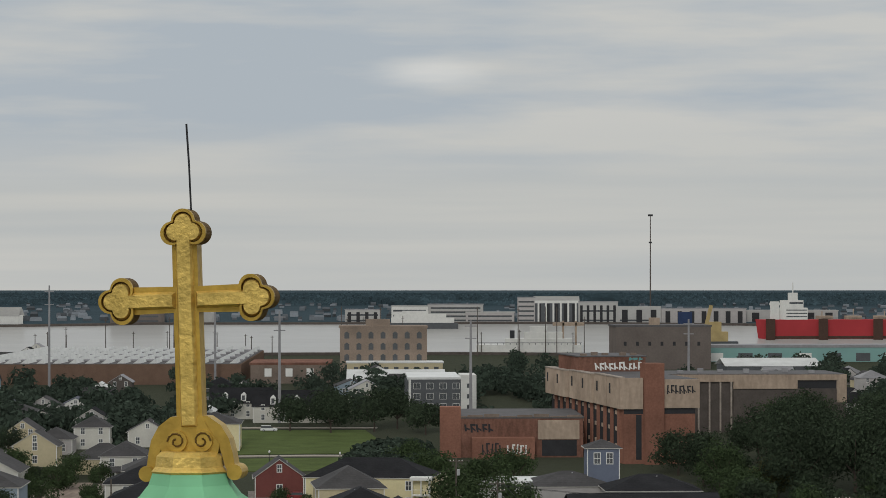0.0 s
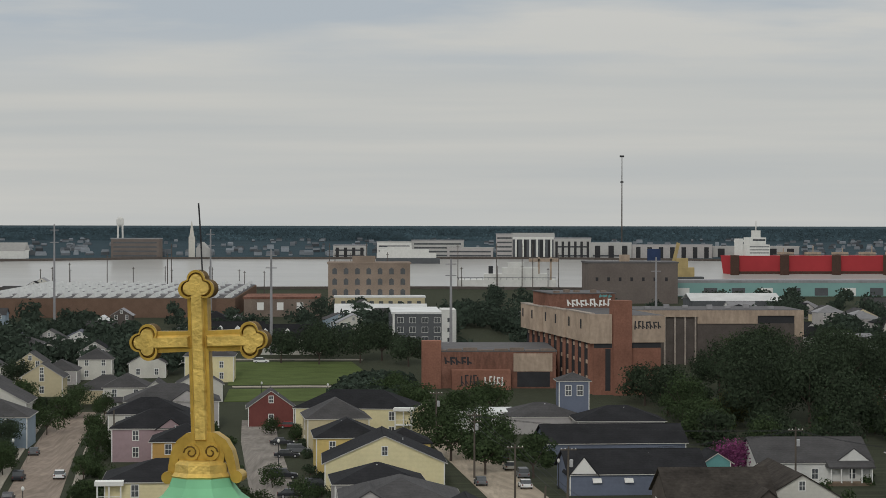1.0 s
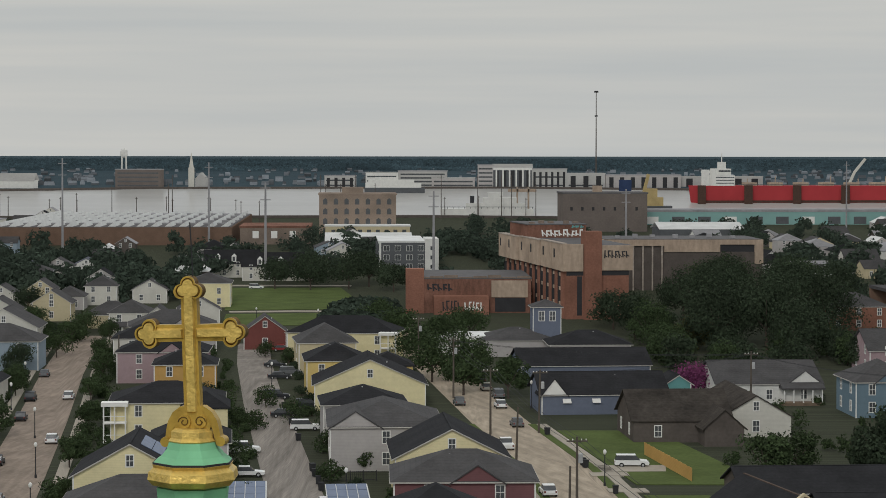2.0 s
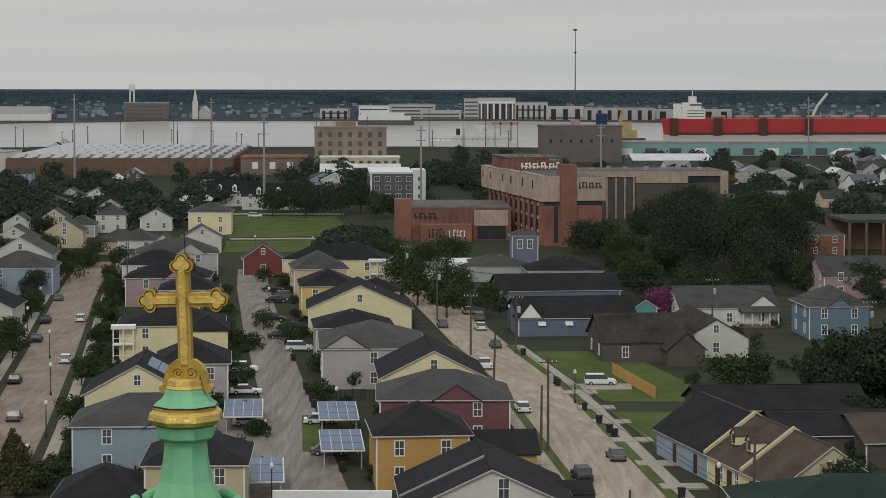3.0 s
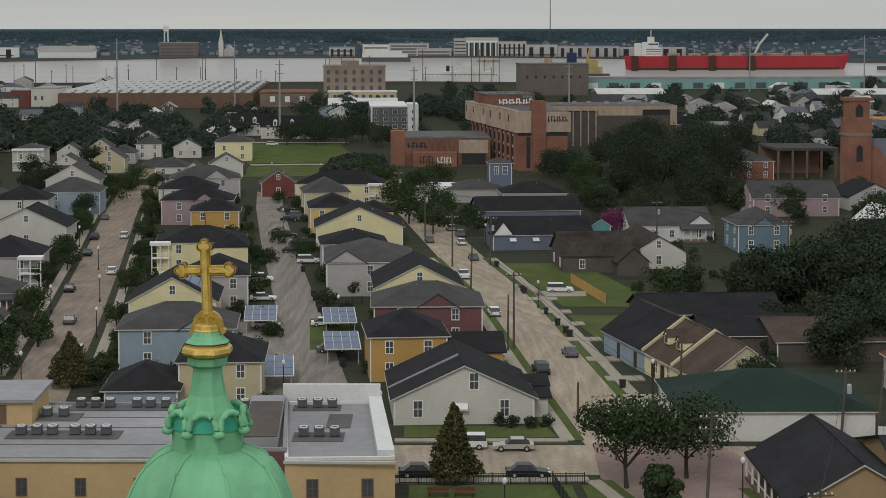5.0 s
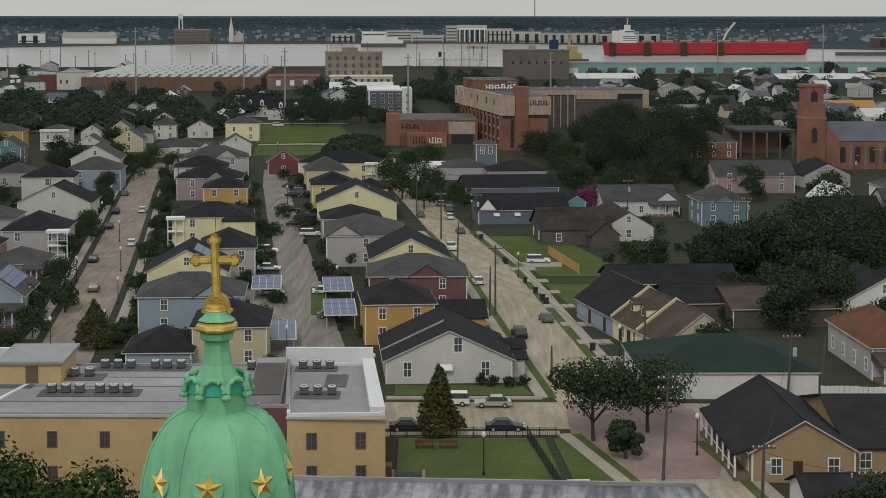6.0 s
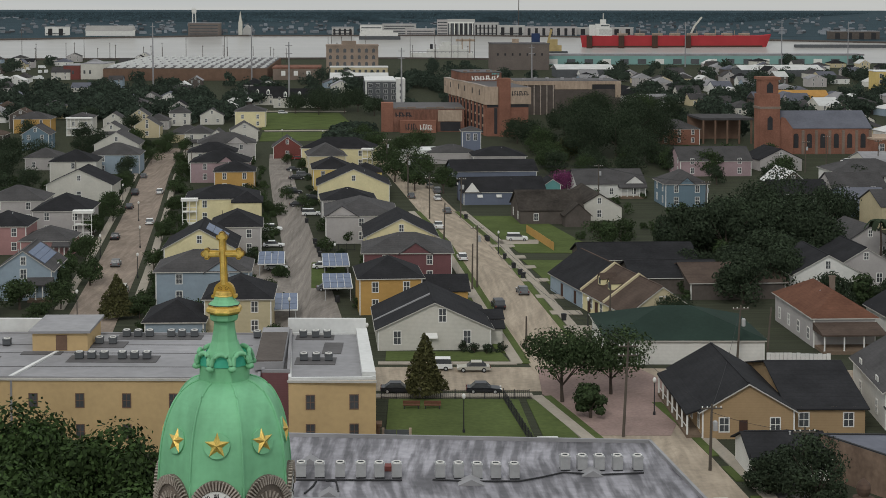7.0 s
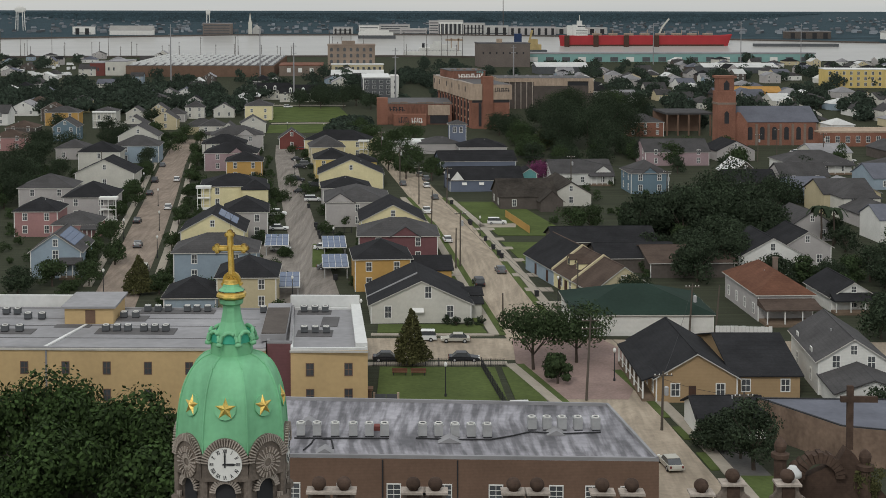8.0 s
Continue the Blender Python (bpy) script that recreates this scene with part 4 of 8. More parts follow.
# ---- street of roofs farther off ----
random.seed(7)
walls, covers = ["offwhite", "white", "grey", "beige", "white", "grey", "blue", "brown"], ["rgrey", "rgrey", "rdark", "rslate", "rwhite", "rflat", "rgrey"]
labels = {"offwhite": "white", "white": "white", "grey": "grey", "beige": "beige", "cream": "cream", "mauve": "mauve", "blue": "pale blue", "brown": "brown"}


def quarter(xa, xb, ya, yb, n, skip=()):
    """Plain houses scattered over a stretch of town in rough rows."""
    rows = max(1, round(math.sqrt(n * (yb - ya) / (xb - xa))))
    cols = max(1, round(n / rows))
    for r in range(rows):
        for c in range(cols):
            px = xa + (xb - xa) * (c + 0.5 + random.uniform(-0.2, 0.2)) / cols
            py = ya + (yb - ya) * (r + 0.5 + random.uniform(-0.2, 0.2)) / rows
            if any(a < px < b and p < py < q for a, b, p, q in skip):
                continue
            wl_, cv = random.choice(walls), random.choice(covers)
            kind = random.choice(("hip", "gable", "side"))
            house(px, py, random.uniform(8, 14), random.uniform(11, 18), random.choice((3.6, 3.8, 5.6)), random.uniform(2.4, 3.6), kind, wl_, cv, random.choice((4, 5, 7)), 2, 0,
                  f"{labels[wl_]} house with a { {'rdark': 'dark', 'rslate': 'blue-grey', 'rwhite': 'white'}.get(cv, 'grey') } roof in the far quarter", trimmed=False, group="far houses")


quarter(-330, -165, 420, 900, 34)
quarter(-160, -60, 620, 900, 14)
quarter(-420, -230, 920, 1380, 30)
quarter(94, 132, 225, 330, 8, ((78, 106, 255, 285),))
quarter(112, 230, 250, 420, 18, ((122, 180, 330, 395),))
quarter(175, 330, 490, 760, 34)
quarter(112, 240, 640, 1030, 44)
quarter(240, 480, 890, 1250, 50)
quarter(-70, 60, 780, 1010, 12)


# ---- trees ----
def crown_shape(rng, h, r, n, leaf, base=0.3, flat=1.0):
    """Leaf sprays on a cluster of uneven boughs; the whole is h high and about r wide."""
    blobs = []
    for _ in range(11 if n < 1400 else 20):
        a, q = rng.uniform(0, 6.283), math.sqrt(rng.uniform(0, 1)) * 0.62
        blobs.append((q * r * math.cos(a), q * r * math.sin(a), h * (base + 0.12 + (1 - base - 0.22) * rng.uniform(0.1, 1) * (1 - 0.5 * q)), r * rng.uniform(0.26, 0.46)))
    blobs.append((0, 0, h * 0.72, r * 0.5))
    b = np.array(blobs)
    k = rng.integers(0, len(b), n)
    d = rng.normal(size=(n, 3))
    d /= np.linalg.norm(d, axis=1)[:, None]
    rad = b[k, 3] * rng.uniform(0.6, 1.1, n)
    c = b[k, :3] + d * rad[:, None] * (1, 1, 0.8 * flat)
    out = d + rng.normal(size=(n, 3)) * 0.38
    a = np.cross(out, rng.normal(size=(n, 3)))
    a /= np.linalg.norm(a, axis=1)[:, None] + 1e-9
    e = np.cross(out, a)
    e /= np.linalg.norm(e, axis=1)[:, None] + 1e-9
    s = (leaf * rng.uniform(0.5, 1.2, n))[:, None]
    v = np.stack((c - a * s, c - e * s * 0.6, c + a * s, c + e * s * 0.6), 1).reshape(-1, 3)
    return v, [(4 * i, 4 * i + 1, 4 * i + 2, 4 * i + 3) for i in range(n)]


def tree(x, y, h, r, n=900, leaf=0.5, foliage="leaf", label="leafy street tree", base=0.25, name="tree", group="trees", trunk=0.16):
    rng = np.random.default_rng(int(abs(x * 31 + y * 17)) + 5)
    t = thing(name, x, y, 0, 0, label, "tree", group)
    limbs = [tube([(0, 0, -0.3), (0.1 * rng.normal(), 0.1 * rng.normal(), h * 0.3), (0, 0, h * 0.62)], trunk + h * 0.012, 7, 0.08)]
    for i in range(5):
        a = i * 1.26 + rng.uniform(0, 0.8)
        limbs.append(tube([(0, 0, h * 0.24), (r * 0.25 * math.cos(a), r * 0.25 * math.sin(a), h * 0.42), (r * 0.55 * math.cos(a), r * 0.55 * math.sin(a), h * 0.62)], 0.05 + h * 0.007, 5, 0.04))
    part("trunk", join(*limbs), C["bark"], t)
    part("crown", crown_shape(rng, h, r, int(n * 1.9), leaf * 0.66, base), C[foliage], t)
    return t


def conifer(x, y, h, r, n=1600, leaf=0.28, foliage="leafolive", label="tall narrow cypress"):
    rng = np.random.default_rng(int(abs(x * 13 + y * 7)) + 3)
    t = thing("tree", x, y, 0, 0, label, "tree", "trees")
    part("trunk", tube([(0, 0, -0.2), (0, 0, h * 0.5), (0, 0, h * 0.95)], 0.22, 7, 0.05), C["bark"], t)
    z = 1 - np.sqrt(rng.uniform(0, 1, n))
    z = 0.1 + 0.9 * z
    a = rng.uniform(0, 6.283, n)
    q = r * np.minimum(1.15 * (1 - z) + 0.06, 0.95) * rng.uniform(0.55, 1.1, n) * (1 + 0.18 * np.sin(a * 3 + z * 9))
    c = np.stack((q * np.cos(a), q * np.sin(a), z * h), 1)
    u = rng.normal(size=(n, 3))
    u /= np.linalg.norm(u, axis=1)[:, None]
    e = np.cross(u, rng.normal(size=(n, 3)))
    e /= np.linalg.norm(e, axis=1)[:, None]
    s = leaf * rng.uniform(0.6, 1.3, n)[:, None]
    v = np.stack((c - u * s, c - e * s * 0.5, c + u * s, c + e * s * 0.5), 1).reshape(-1, 3)
    part("crown", (v, [(4 * i, 4 * i + 1, 4 * i + 2, 4 * i + 3) for i in range(n)]), C[foliage], t)


OAK = "large dark live oak with a spreading crown"
# oaks and street trees
for x, y, h, r, f in ((49, 452, 11, 6.5, "leaf"), (58, 440, 9, 6, "leafolive"), (54, 466, 8, 5, "leafdark"), (64, 192, 9.5, 6, "leafdark"), (77, 184, 7.5, 4.6, "leafdark"), (84, 190, 6, 3.6, "leaf"), (101, 172, 9, 6, "leafdark"), (90, 158, 7, 4, "leafdark"), (72, 201, 10, 6, "leafdark"), (90, 272, 16, 10, "leafdark"),
                      (82, 264, 14, 8.5, "leafdark"), (100, 270, 13, 8, "leafdark"), (84, 146, 8, 5, "leafdark"), (93, 191, 6, 4, "leaf"), (98, 184, 7, 5, "leafdark"), (103, 198, 8, 5, "leafdark"), (87, 177, 5, 3.4, "leaf"),
                      (-104, 312, 12, 9, "leafdark"), (-100, 285, 11, 8, "leafdark"), (-114, 350, 12, 9, "leafdark"), (-120, 387, 10, 7, "leafdark"), (-129, 425, 9, 7, "leafdark"), (-116, 300, 12, 8, "leafdark"),
                      (-92, 300, 7, 4, "leaf"), (-110, 470, 8, 6, "leafdark"), (-98, 480, 7, 5, "leaf"), (-122, 500, 8, 5, "leafdark"), (-84, 455, 6, 4.5, "leaf"), (-142, 500, 9, 6, "leafdark"), (-112, 545, 8, 6, "leafdark"), (-140, 585, 9, 7, "leafdark")):
    tree(x, y, h, r, 2600 if h > 8 else 1400, 0.45, f, "leafy dark garden tree among the houses", 0.06, group="garden trees")
for x, y, h, r, n in ((69, 232, 15, 9, 6000), (79, 240, 15.5, 9, 5600), (61, 240, 12, 7, 4200), (73, 214, 11, 7, 4600), (86, 228, 12, 7, 3600), (88, 250, 12, 8, 3600), (66, 208, 8, 5, 3000),
                      (62, 430, 17, 11, 4000), (74, 440, 19, 12, 4400), (82, 462, 20, 13, 4400), (66, 470, 19, 12, 4000), (92, 470, 17, 11, 3200), (47, 468, 12, 8, 2400), (78, 415, 13, 9, 2800),
                      (96, 560, 15, 11, 2000), (115, 585, 14, 11, 2000), (84, 590, 15, 11, 2000), (64, 520, 16, 9, 2400), (44, 496, 11, 7, 1800), (74, 545, 15, 10, 2000), (104, 610, 14, 10, 1600)):
    tree(x, y, h, r, n, 0.55, "leafdark", OAK, 0.12, group="live oaks")
for x, y, h, r in ((0, 372, 9, 7), (7, 380, 9, 6), (-3, 405, 9, 6.5), (2, 430, 9, 7), (-8, 450, 9, 7), (8, 460, 9, 6), (-14, 480, 9, 6), (6, 350, 8, 5), (14, 345, 8, 4.5)):
    tree(x, y, h, r, 1500, 0.5, "leaf", "leafy green street tree", 0.2)
for x, y, h, r in ((-42, 648, 12, 10), (-30, 655, 12, 9), (-54, 655, 11, 8), (-24, 668, 12, 9), (-15, 640, 10, 7), (-45, 690, 11, 9)):
    tree(x, y, h, r, 1500, 0.7, "leafdark", "dark oak at the edge of the park", 0.2)
random.seed(31)
for k in range(15):
    y = 184 + k * 19 + random.uniform(-6, 6)
    mid = left_mid(y)
    r1, r2 = random.uniform(2.2, 3.6), random.uniform(2.6, 4.2)
    if k % 2 == 0:
        tree(mid + 6.8 + random.uniform(-0.4, 1.6), y, r1 * 1.9, r1, 1500, 0.3, "leaf", "small flowering street tree in leaf", 0.18, group="street trees", trunk=0.06)
    if k % 4 != 3:
        tree(mid - 7.0 - random.uniform(-0.4, 2.4), y + 7, r2 * 1.8, r2, 1700, 0.32, random.choice(("leaf", "leafdark", "leaf")), "small flowering street tree in leaf", 0.15, group="street trees", trunk=0.06)
for x, y, h, r in ((-81, 420, 6, 4.5), (-70, 480, 6, 4), (-85, 480, 6, 4.5), (-92, 455, 6, 4)):
    tree(x, y, h, r, 1100, 0.36, "leaf", "small flowering street tree in leaf", 0.2, group="street trees", trunk=0.06)
for x, y, h, r, f in ((-57, 201, 6, 3.4, "leaf"), (-60, 185, 6, 3.6, "leaf"), (-64, 176, 6, 3.6, "leafdark"), (-53, 207, 6, 3, "leaf"), (-98, 300, 8, 5, "leafdark"), (-108, 320, 9, 6, "leafdark"),
                      (-100, 340, 8, 5, "leafdark"), (-112, 270, 10, 7, "leafdark"), (-118, 420, 9, 6, "leafdark"), (-108, 440, 8, 5, "leafdark")):
    tree(x, y, h, r, 1700, 0.36, f, "leafy green garden tree", 0.1)
conifer(-42, 178, 7.5, 2.9, 4200, 0.26, "leafolive", "conical tree turning rusty olive")
conifer(8.7, 129.3, 8.6, 2.6, 5200, 0.24, "leafolive", "tall conical cypress on the pavement")
for x, y, h, r in ((-12, 246, 3.2, 2.4), (-14, 275, 3.6, 2.6), (-15, 300, 4, 3), (-22, 310, 4, 3), (-19, 216, 2.4, 1.8), (-16, 190, 2.2, 1.5), (-27, 300, 3.4, 2.2), (-28, 330, 4.4, 2.8), (-36, 420, 4, 3)):
    tree(x, y, h, r, 800, 0.26, "leaf", "low rounded garden shrub", 0.05, name="shrub", group="shrubs", trunk=0.03)
for x, y, h, r in ((26.6, 127, 9.6, 6.0), (33.4, 131, 8.8, 6.2), (29.4, 119.5, 4.8, 2.4)):
    tree(x, y, h, r, 3000, 0.36, "leaf", "leafy oak on the paved corner", 0.4 if h > 5 else 0.1)
for x, y, h, r in ((46, 248, 7.5, 4.2), (51, 254, 7, 4), (47.5, 347, 6.4, 5)):
    tree(x, y, h, r, 1500, 0.4, "leafpink" if y > 300 else "leaf", "crape myrtle in magenta bloom" if y > 300 else "leafy green garden tree", 0.12)
for x, y, h, r in ((48.2, 84, 9.6, 4.3), (44.9, 90.5, 4.6, 3.1), (47, 92.5, 5, 3), (70, 100, 6, 4), (93, 150, 9, 6), (98, 165, 9, 6), (88, 186, 6, 4)):
    tree(x, y, h, r, 2600, 0.3, "leafdark", "dense dark green garden tree", 0.08)
random.seed(41)
for k in range(34):
    x, y = random.uniform(42, 122), random.uniform(384, 432)
    if k > 22:
        x, y = random.uniform(70, 112), random.uniform(596, 640)
    tree(x, y, random.uniform(5, 9) if k < 23 else random.uniform(12, 15), random.uniform(3.5, 6) if k < 23 else random.uniform(7, 10), 900, 0.55, random.choice(("leaf", "leafdark")), "leafy tree behind the dark roofs", 0.02, group="trees between houses")
# the great trees before the ochre building
for x, y, h, r, n in ((-33, 86, 11, 8.5, 9000), (-22, 82, 10.2, 7.5, 8000), (-12, 80, 7.5, 5, 5000), (-42, 84, 10.5, 8, 7000), (-30, 72, 8.6, 8, 7000), (-18, 70, 7, 7, 6000)):
    tree(x, y, h, r, int(n * 0.55), 0.5, "leafoak", "broad dense evergreen oak in full leaf", 0.05)
# woods in the middle distance
def grove(name, places, label):
    """Far trees that nobody could count, as one mesh of leaf sprays."""
    r2 = np.random.default_rng(len(places))
    gs = []
    for x, y, h, r in places:
        v, f = crown_shape(r2, h, r, 420, 1.0, 0.08)
        gs.append((v + (x, y - 900, 0), f))
    single(name, join(*gs), C["leafmid"], 0, 900, label=label, category="trees", kind="stuff")


random.seed(11)
grove_places = []
for i in range(330):
    zone = i % 7
    if zone in (0, 5):
        x, y = random.uniform(-330, -75), random.uniform(600, 880)
    elif zone == 1:
        y = random.uniform(400, 620)
        x = -0.30 * y - random.uniform(20, 170)
    elif zone in (2, 6):
        x, y = random.uniform(90, 430), random.uniform(540, 1150)
    elif zone == 3:
        x, y = random.uniform(-60, 70), random.uniform(690, 1010)
    else:
        x, y = random.uniform(-430, 420), random.uniform(900, 1310)
    if -30 < x < 18 and y < 800 and y > 690 or -235 < x < -60 and y > 950 or 50 < x < 125 and y > 1000 or -70 < x < -20 and y > 990 or 100 < x < 205 and 400 < y < 520 or -140 < x < -110 and 440 < y < 545:
        continue
    grove_places.append((x, y, random.uniform(7, 12), random.uniform(5, 9)))
for i in range(420):
    zone = i % 6
    if zone < 2:
        x, y = random.uniform(-270, -78), random.uniform(588, 720)
    elif zone == 2:
        x, y = random.uniform(85, 280), random.uniform(520, 820)
    elif zone == 3:
        x, y = random.uniform(-60, 70), random.uniform(680, 1000)
    elif zone == 4:
        x, y = random.uniform(-26, -12), random.uniform(470, 530)
    else:
        x, y = random.uniform(170, 420), random.uniform(470, 900)
    if -32 < x < 20 and 690 < y < 800 or 118 < x < 205 and y < 520 or 185 < x < 228 and 690 < y < 730 or -20 < x < 36 and 540 < y < 600 or 55 < x < 110 and 640 < y < 690 or 280 < x < 350 and 790 < y < 880 or -88 < x < -44 and 680 < y < 740:
        continue
    if zone in (2, 5) and i % 2:
        continue
    grove_places.append((x, y, random.uniform(6, 11), random.uniform(4, 8)) if zone != 4 else (x, y, 6, 4))
grove("far_trees", grove_places, "dark green trees among the far roofs")
rng = np.random.default_rng(4)


def woods(name, n, x_of, y_of, hi, leaf, label):
    y = y_of(rng.uniform(0, 1, n))
    x = x_of(rng.uniform(-1, 1, n), y)
    hump = 0.6 + 0.4 * np.sin(x * 0.013 + y * 0.004) * np.cos(y * 0.007)
    c = np.stack((x, y, rng.uniform(0.1, 1, n) * hi * hump), 1)
    a = rng.normal(size=(n, 3))
    a /= np.linalg.norm(a, axis=1)[:, None]
    e = np.cross(a, rng.normal(size=(n, 3)))
    e /= np.linalg.norm(e, axis=1)[:, None]
    s = leaf * rng.uniform(0.6, 1.3, n)[:, None]
    v = np.stack((c - a * s, c - e * s * 0.7, c + a * s, c + e * s * 0.7), 1).reshape(-1, 3)
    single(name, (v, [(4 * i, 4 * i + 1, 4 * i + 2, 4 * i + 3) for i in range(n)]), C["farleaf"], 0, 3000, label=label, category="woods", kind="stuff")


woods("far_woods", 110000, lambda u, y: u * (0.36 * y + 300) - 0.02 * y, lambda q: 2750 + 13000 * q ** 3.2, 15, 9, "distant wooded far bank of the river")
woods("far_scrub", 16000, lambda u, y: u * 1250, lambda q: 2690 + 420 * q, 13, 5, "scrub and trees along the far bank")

# ---- belfry ----
belfry = thing("church_tower", 0, 0, 0, 0, "stone church tower with green dome, gold stars and gilded cross", "church tower")
AP = 2.62


def octa(r0, z):
    return (r0 / math.cos(math.pi / 8), z)


def ring(profile):
    return lathe([octa(r, z) for r, z in profile], 8, math.pi / 8)


part("shaft", ring([(AP, -0.5), (AP, 30.6)]), C["stone"], belfry, "weathered carved stone shaft")
DOME = [(2.66, 30.2), (2.72, 30.9), (2.66, 32.0), (2.52, 33.0), (2.3, 33.8), (1.95, 34.5), (1.5, 34.95), (1.05, 35.15)]


def eased(points, steps=4):
    """The same profile with rounder turns (Catmull-Rom)."""
    p = [points[0]] + points + [points[-1]]
    o = []
    for i in range(1, len(p) - 2):
        for k in range(steps):
            t = k / steps
            o.append(tuple(0.5 * (2 * p[i][c] + (p[i + 1][c] - p[i - 1][c]) * t + (2 * p[i - 1][c] - 5 * p[i][c] + 4 * p[i + 1][c] - p[i + 2][c]) * t * t
                                  + (3 * p[i][c] - p[i - 1][c] - 3 * p[i + 1][c] + p[i + 2][c]) * t ** 3) for c in (0, 1)))
    return o + [points[-1]]


dome = part("dome", ring(eased(DOME)), C["patina"], belfry, "green painted metal dome")
for i in range(8):
    a = math.pi / 8 + i * math.pi / 4
    path = [(r / math.cos(math.pi / 8) * math.sin(a), -r / math.cos(math.pi / 8) * math.cos(a), z) for r, z in eased(DOME)[3:]]
    part("rib", tube(path, 0.055, 6), C["patina"], dome)
part("drum", ring([(1.0, 35.0), (1.03, 35.1), (1.03, 35.75), (1.0, 35.85), (0.98, 36.0)]), C["patina"], belfry)
part("neck", ring([(0.99, 35.95), (0.84, 36.15), (0.68, 36.42), (0.53, 36.8), (0.45, 37.25), (0.42, 37.62), (0.57, 37.72), (0.59, 37.95), (0.5, 37.97)]), C["patina"], belfry, "flared green neck")
for i in range(8):
    a = i * 45
    arch = [(-0.42, -1.17, 35.86)] + [(0.42 * math.cos(math.pi * (1 - k / 10)), -1.17 + 0.10 * math.sin(math.pi * k / 10), 35.94 + 0.44 * math.sin(math.pi * k / 10)) for k in range(11)] + [(0.42, -1.17, 35.86)]
    part("arched_scroll", moved(tube(arch, 0.105, 8), yaw=a), C["patina"], belfry, smooth=True)
    part("scroll_foot", moved(lathe([(0.08, 35.66), (0.18, 35.71), (0.19, 35.8), (0.13, 35.9)], 10), 1.24 * math.sin(radians(a + 22.5)), -1.24 * math.cos(radians(a + 22.5))), C["patina"], belfry, smooth=True)
    part("inner_shell", moved(plate([(0.34 * math.cos(math.pi * k / 8), 35.8 + 0.5 * math.sin(math.pi * k / 8)) for k in range(9)], -1.06, -0.98), yaw=a), C["patina2"], belfry)
part("gilded_ring", ring([(0.5, 37.95), (0.66, 38.0), (0.74, 38.1), (0.72, 38.23), (0.64, 38.3), (0.66, 38.35), (0.6, 38.39)]), C["goldlit"], belfry, "gilded moulded ring")
# Thin dark band that stands in for shade at the ring's edge.
part("ring_shadow_line", ring([(0.655, 38.34), (0.655, 38.39)]), C["dark"], belfry)
part("flare", ring([(0.64, 38.39), (0.52, 38.48), (0.43, 38.6), (0.39, 38.72)]), C["patina"], belfry)
part("gilded_cap", ring([(0.38, 38.7), (0.4, 38.74), (0.36, 38.79), (0.35, 38.9), (0.3, 38.95)]), C["goldlit"], belfry, "gilded cap under the cross")


def trefoil(cx, cz, turn, size=1.0):
    """Outline of a three-lobed end facing up, turned in the plate's plane."""
    pts = []
    for lobe, (lx, lz) in enumerate(((0.125, 0.0), (0.0, 0.135), (-0.125, 0.0))):
        first, last = ((-140, 84), (0, 180), (96, 320))[lobe]
        for k in range(13):
            a = radians(first + (last - first) * k / 12)
            pts.append((size * (lx + 0.127 * math.cos(a)), 0.045 + size * (lz - 0.045 + 0.127 * math.sin(a))))
    c, s = math.cos(radians(turn)), math.sin(radians(turn))
    return [(cx + x * c - z * s, cz + x * s + z * c) for x, z in pts]


def rim(outer, inner, y0, y1):
    """A raised border between two outlines of equal count, y0 in front."""
    n = len(outer)
    v = [(x, y, z) for y in (y0, y1) for o in (outer, inner) for x, z in o]
    f = []
    for i in range(n):
        j = (i + 1) % n
        f += [(i, j, n + j, n + i), (2 * n + i, 2 * n + j, j, i), (n + i, n + j, 3 * n + j, 3 * n + i), (3 * n + i, 3 * n + j, 2 * n + j, 2 * n + i)]
    return v, f


def raised(poly, y0, y1, slope):
    """A field with chamfered edges: its outline at y1, drawn in by slope at y0 in front."""
    cx, cz = sum(p[0] for p in poly) / len(poly), sum(p[1] for p in poly) / len(poly)
    far = max(math.hypot(x - cx, z - cz) for x, z in poly)
    k = 1 - slope / far
    n = len(poly)
    v = [(cx + (x - cx) * k, y0, cz + (z - cz) * k) for x, z in poly] + [(x, y1, z) for x, z in poly]
    return v, [tuple(range(n)), tuple(range(2 * n - 1, n - 1, -1))] + [(n + i, n + (i + 1) % n, (i + 1) % n, i) for i in range(n)]


CROSS_YAW, CROSS_LEAN = -9, radians(1.8)


def on_cross(g):
    """The cross stands a little turned and leans a little."""
    v = np.asarray(g[0], float).reshape(-1, 3) - (0, 0, 39.0)
    c, s = math.cos(CROSS_LEAN), math.sin(CROSS_LEAN)
    v = np.stack((v[:, 0] * c - v[:, 2] * s, v[:, 1], v[:, 0] * s + v[:, 2] * c), 1) + (0.02, 0, 39.0)
    return moved((v, g[1]), yaw=CROSS_YAW)


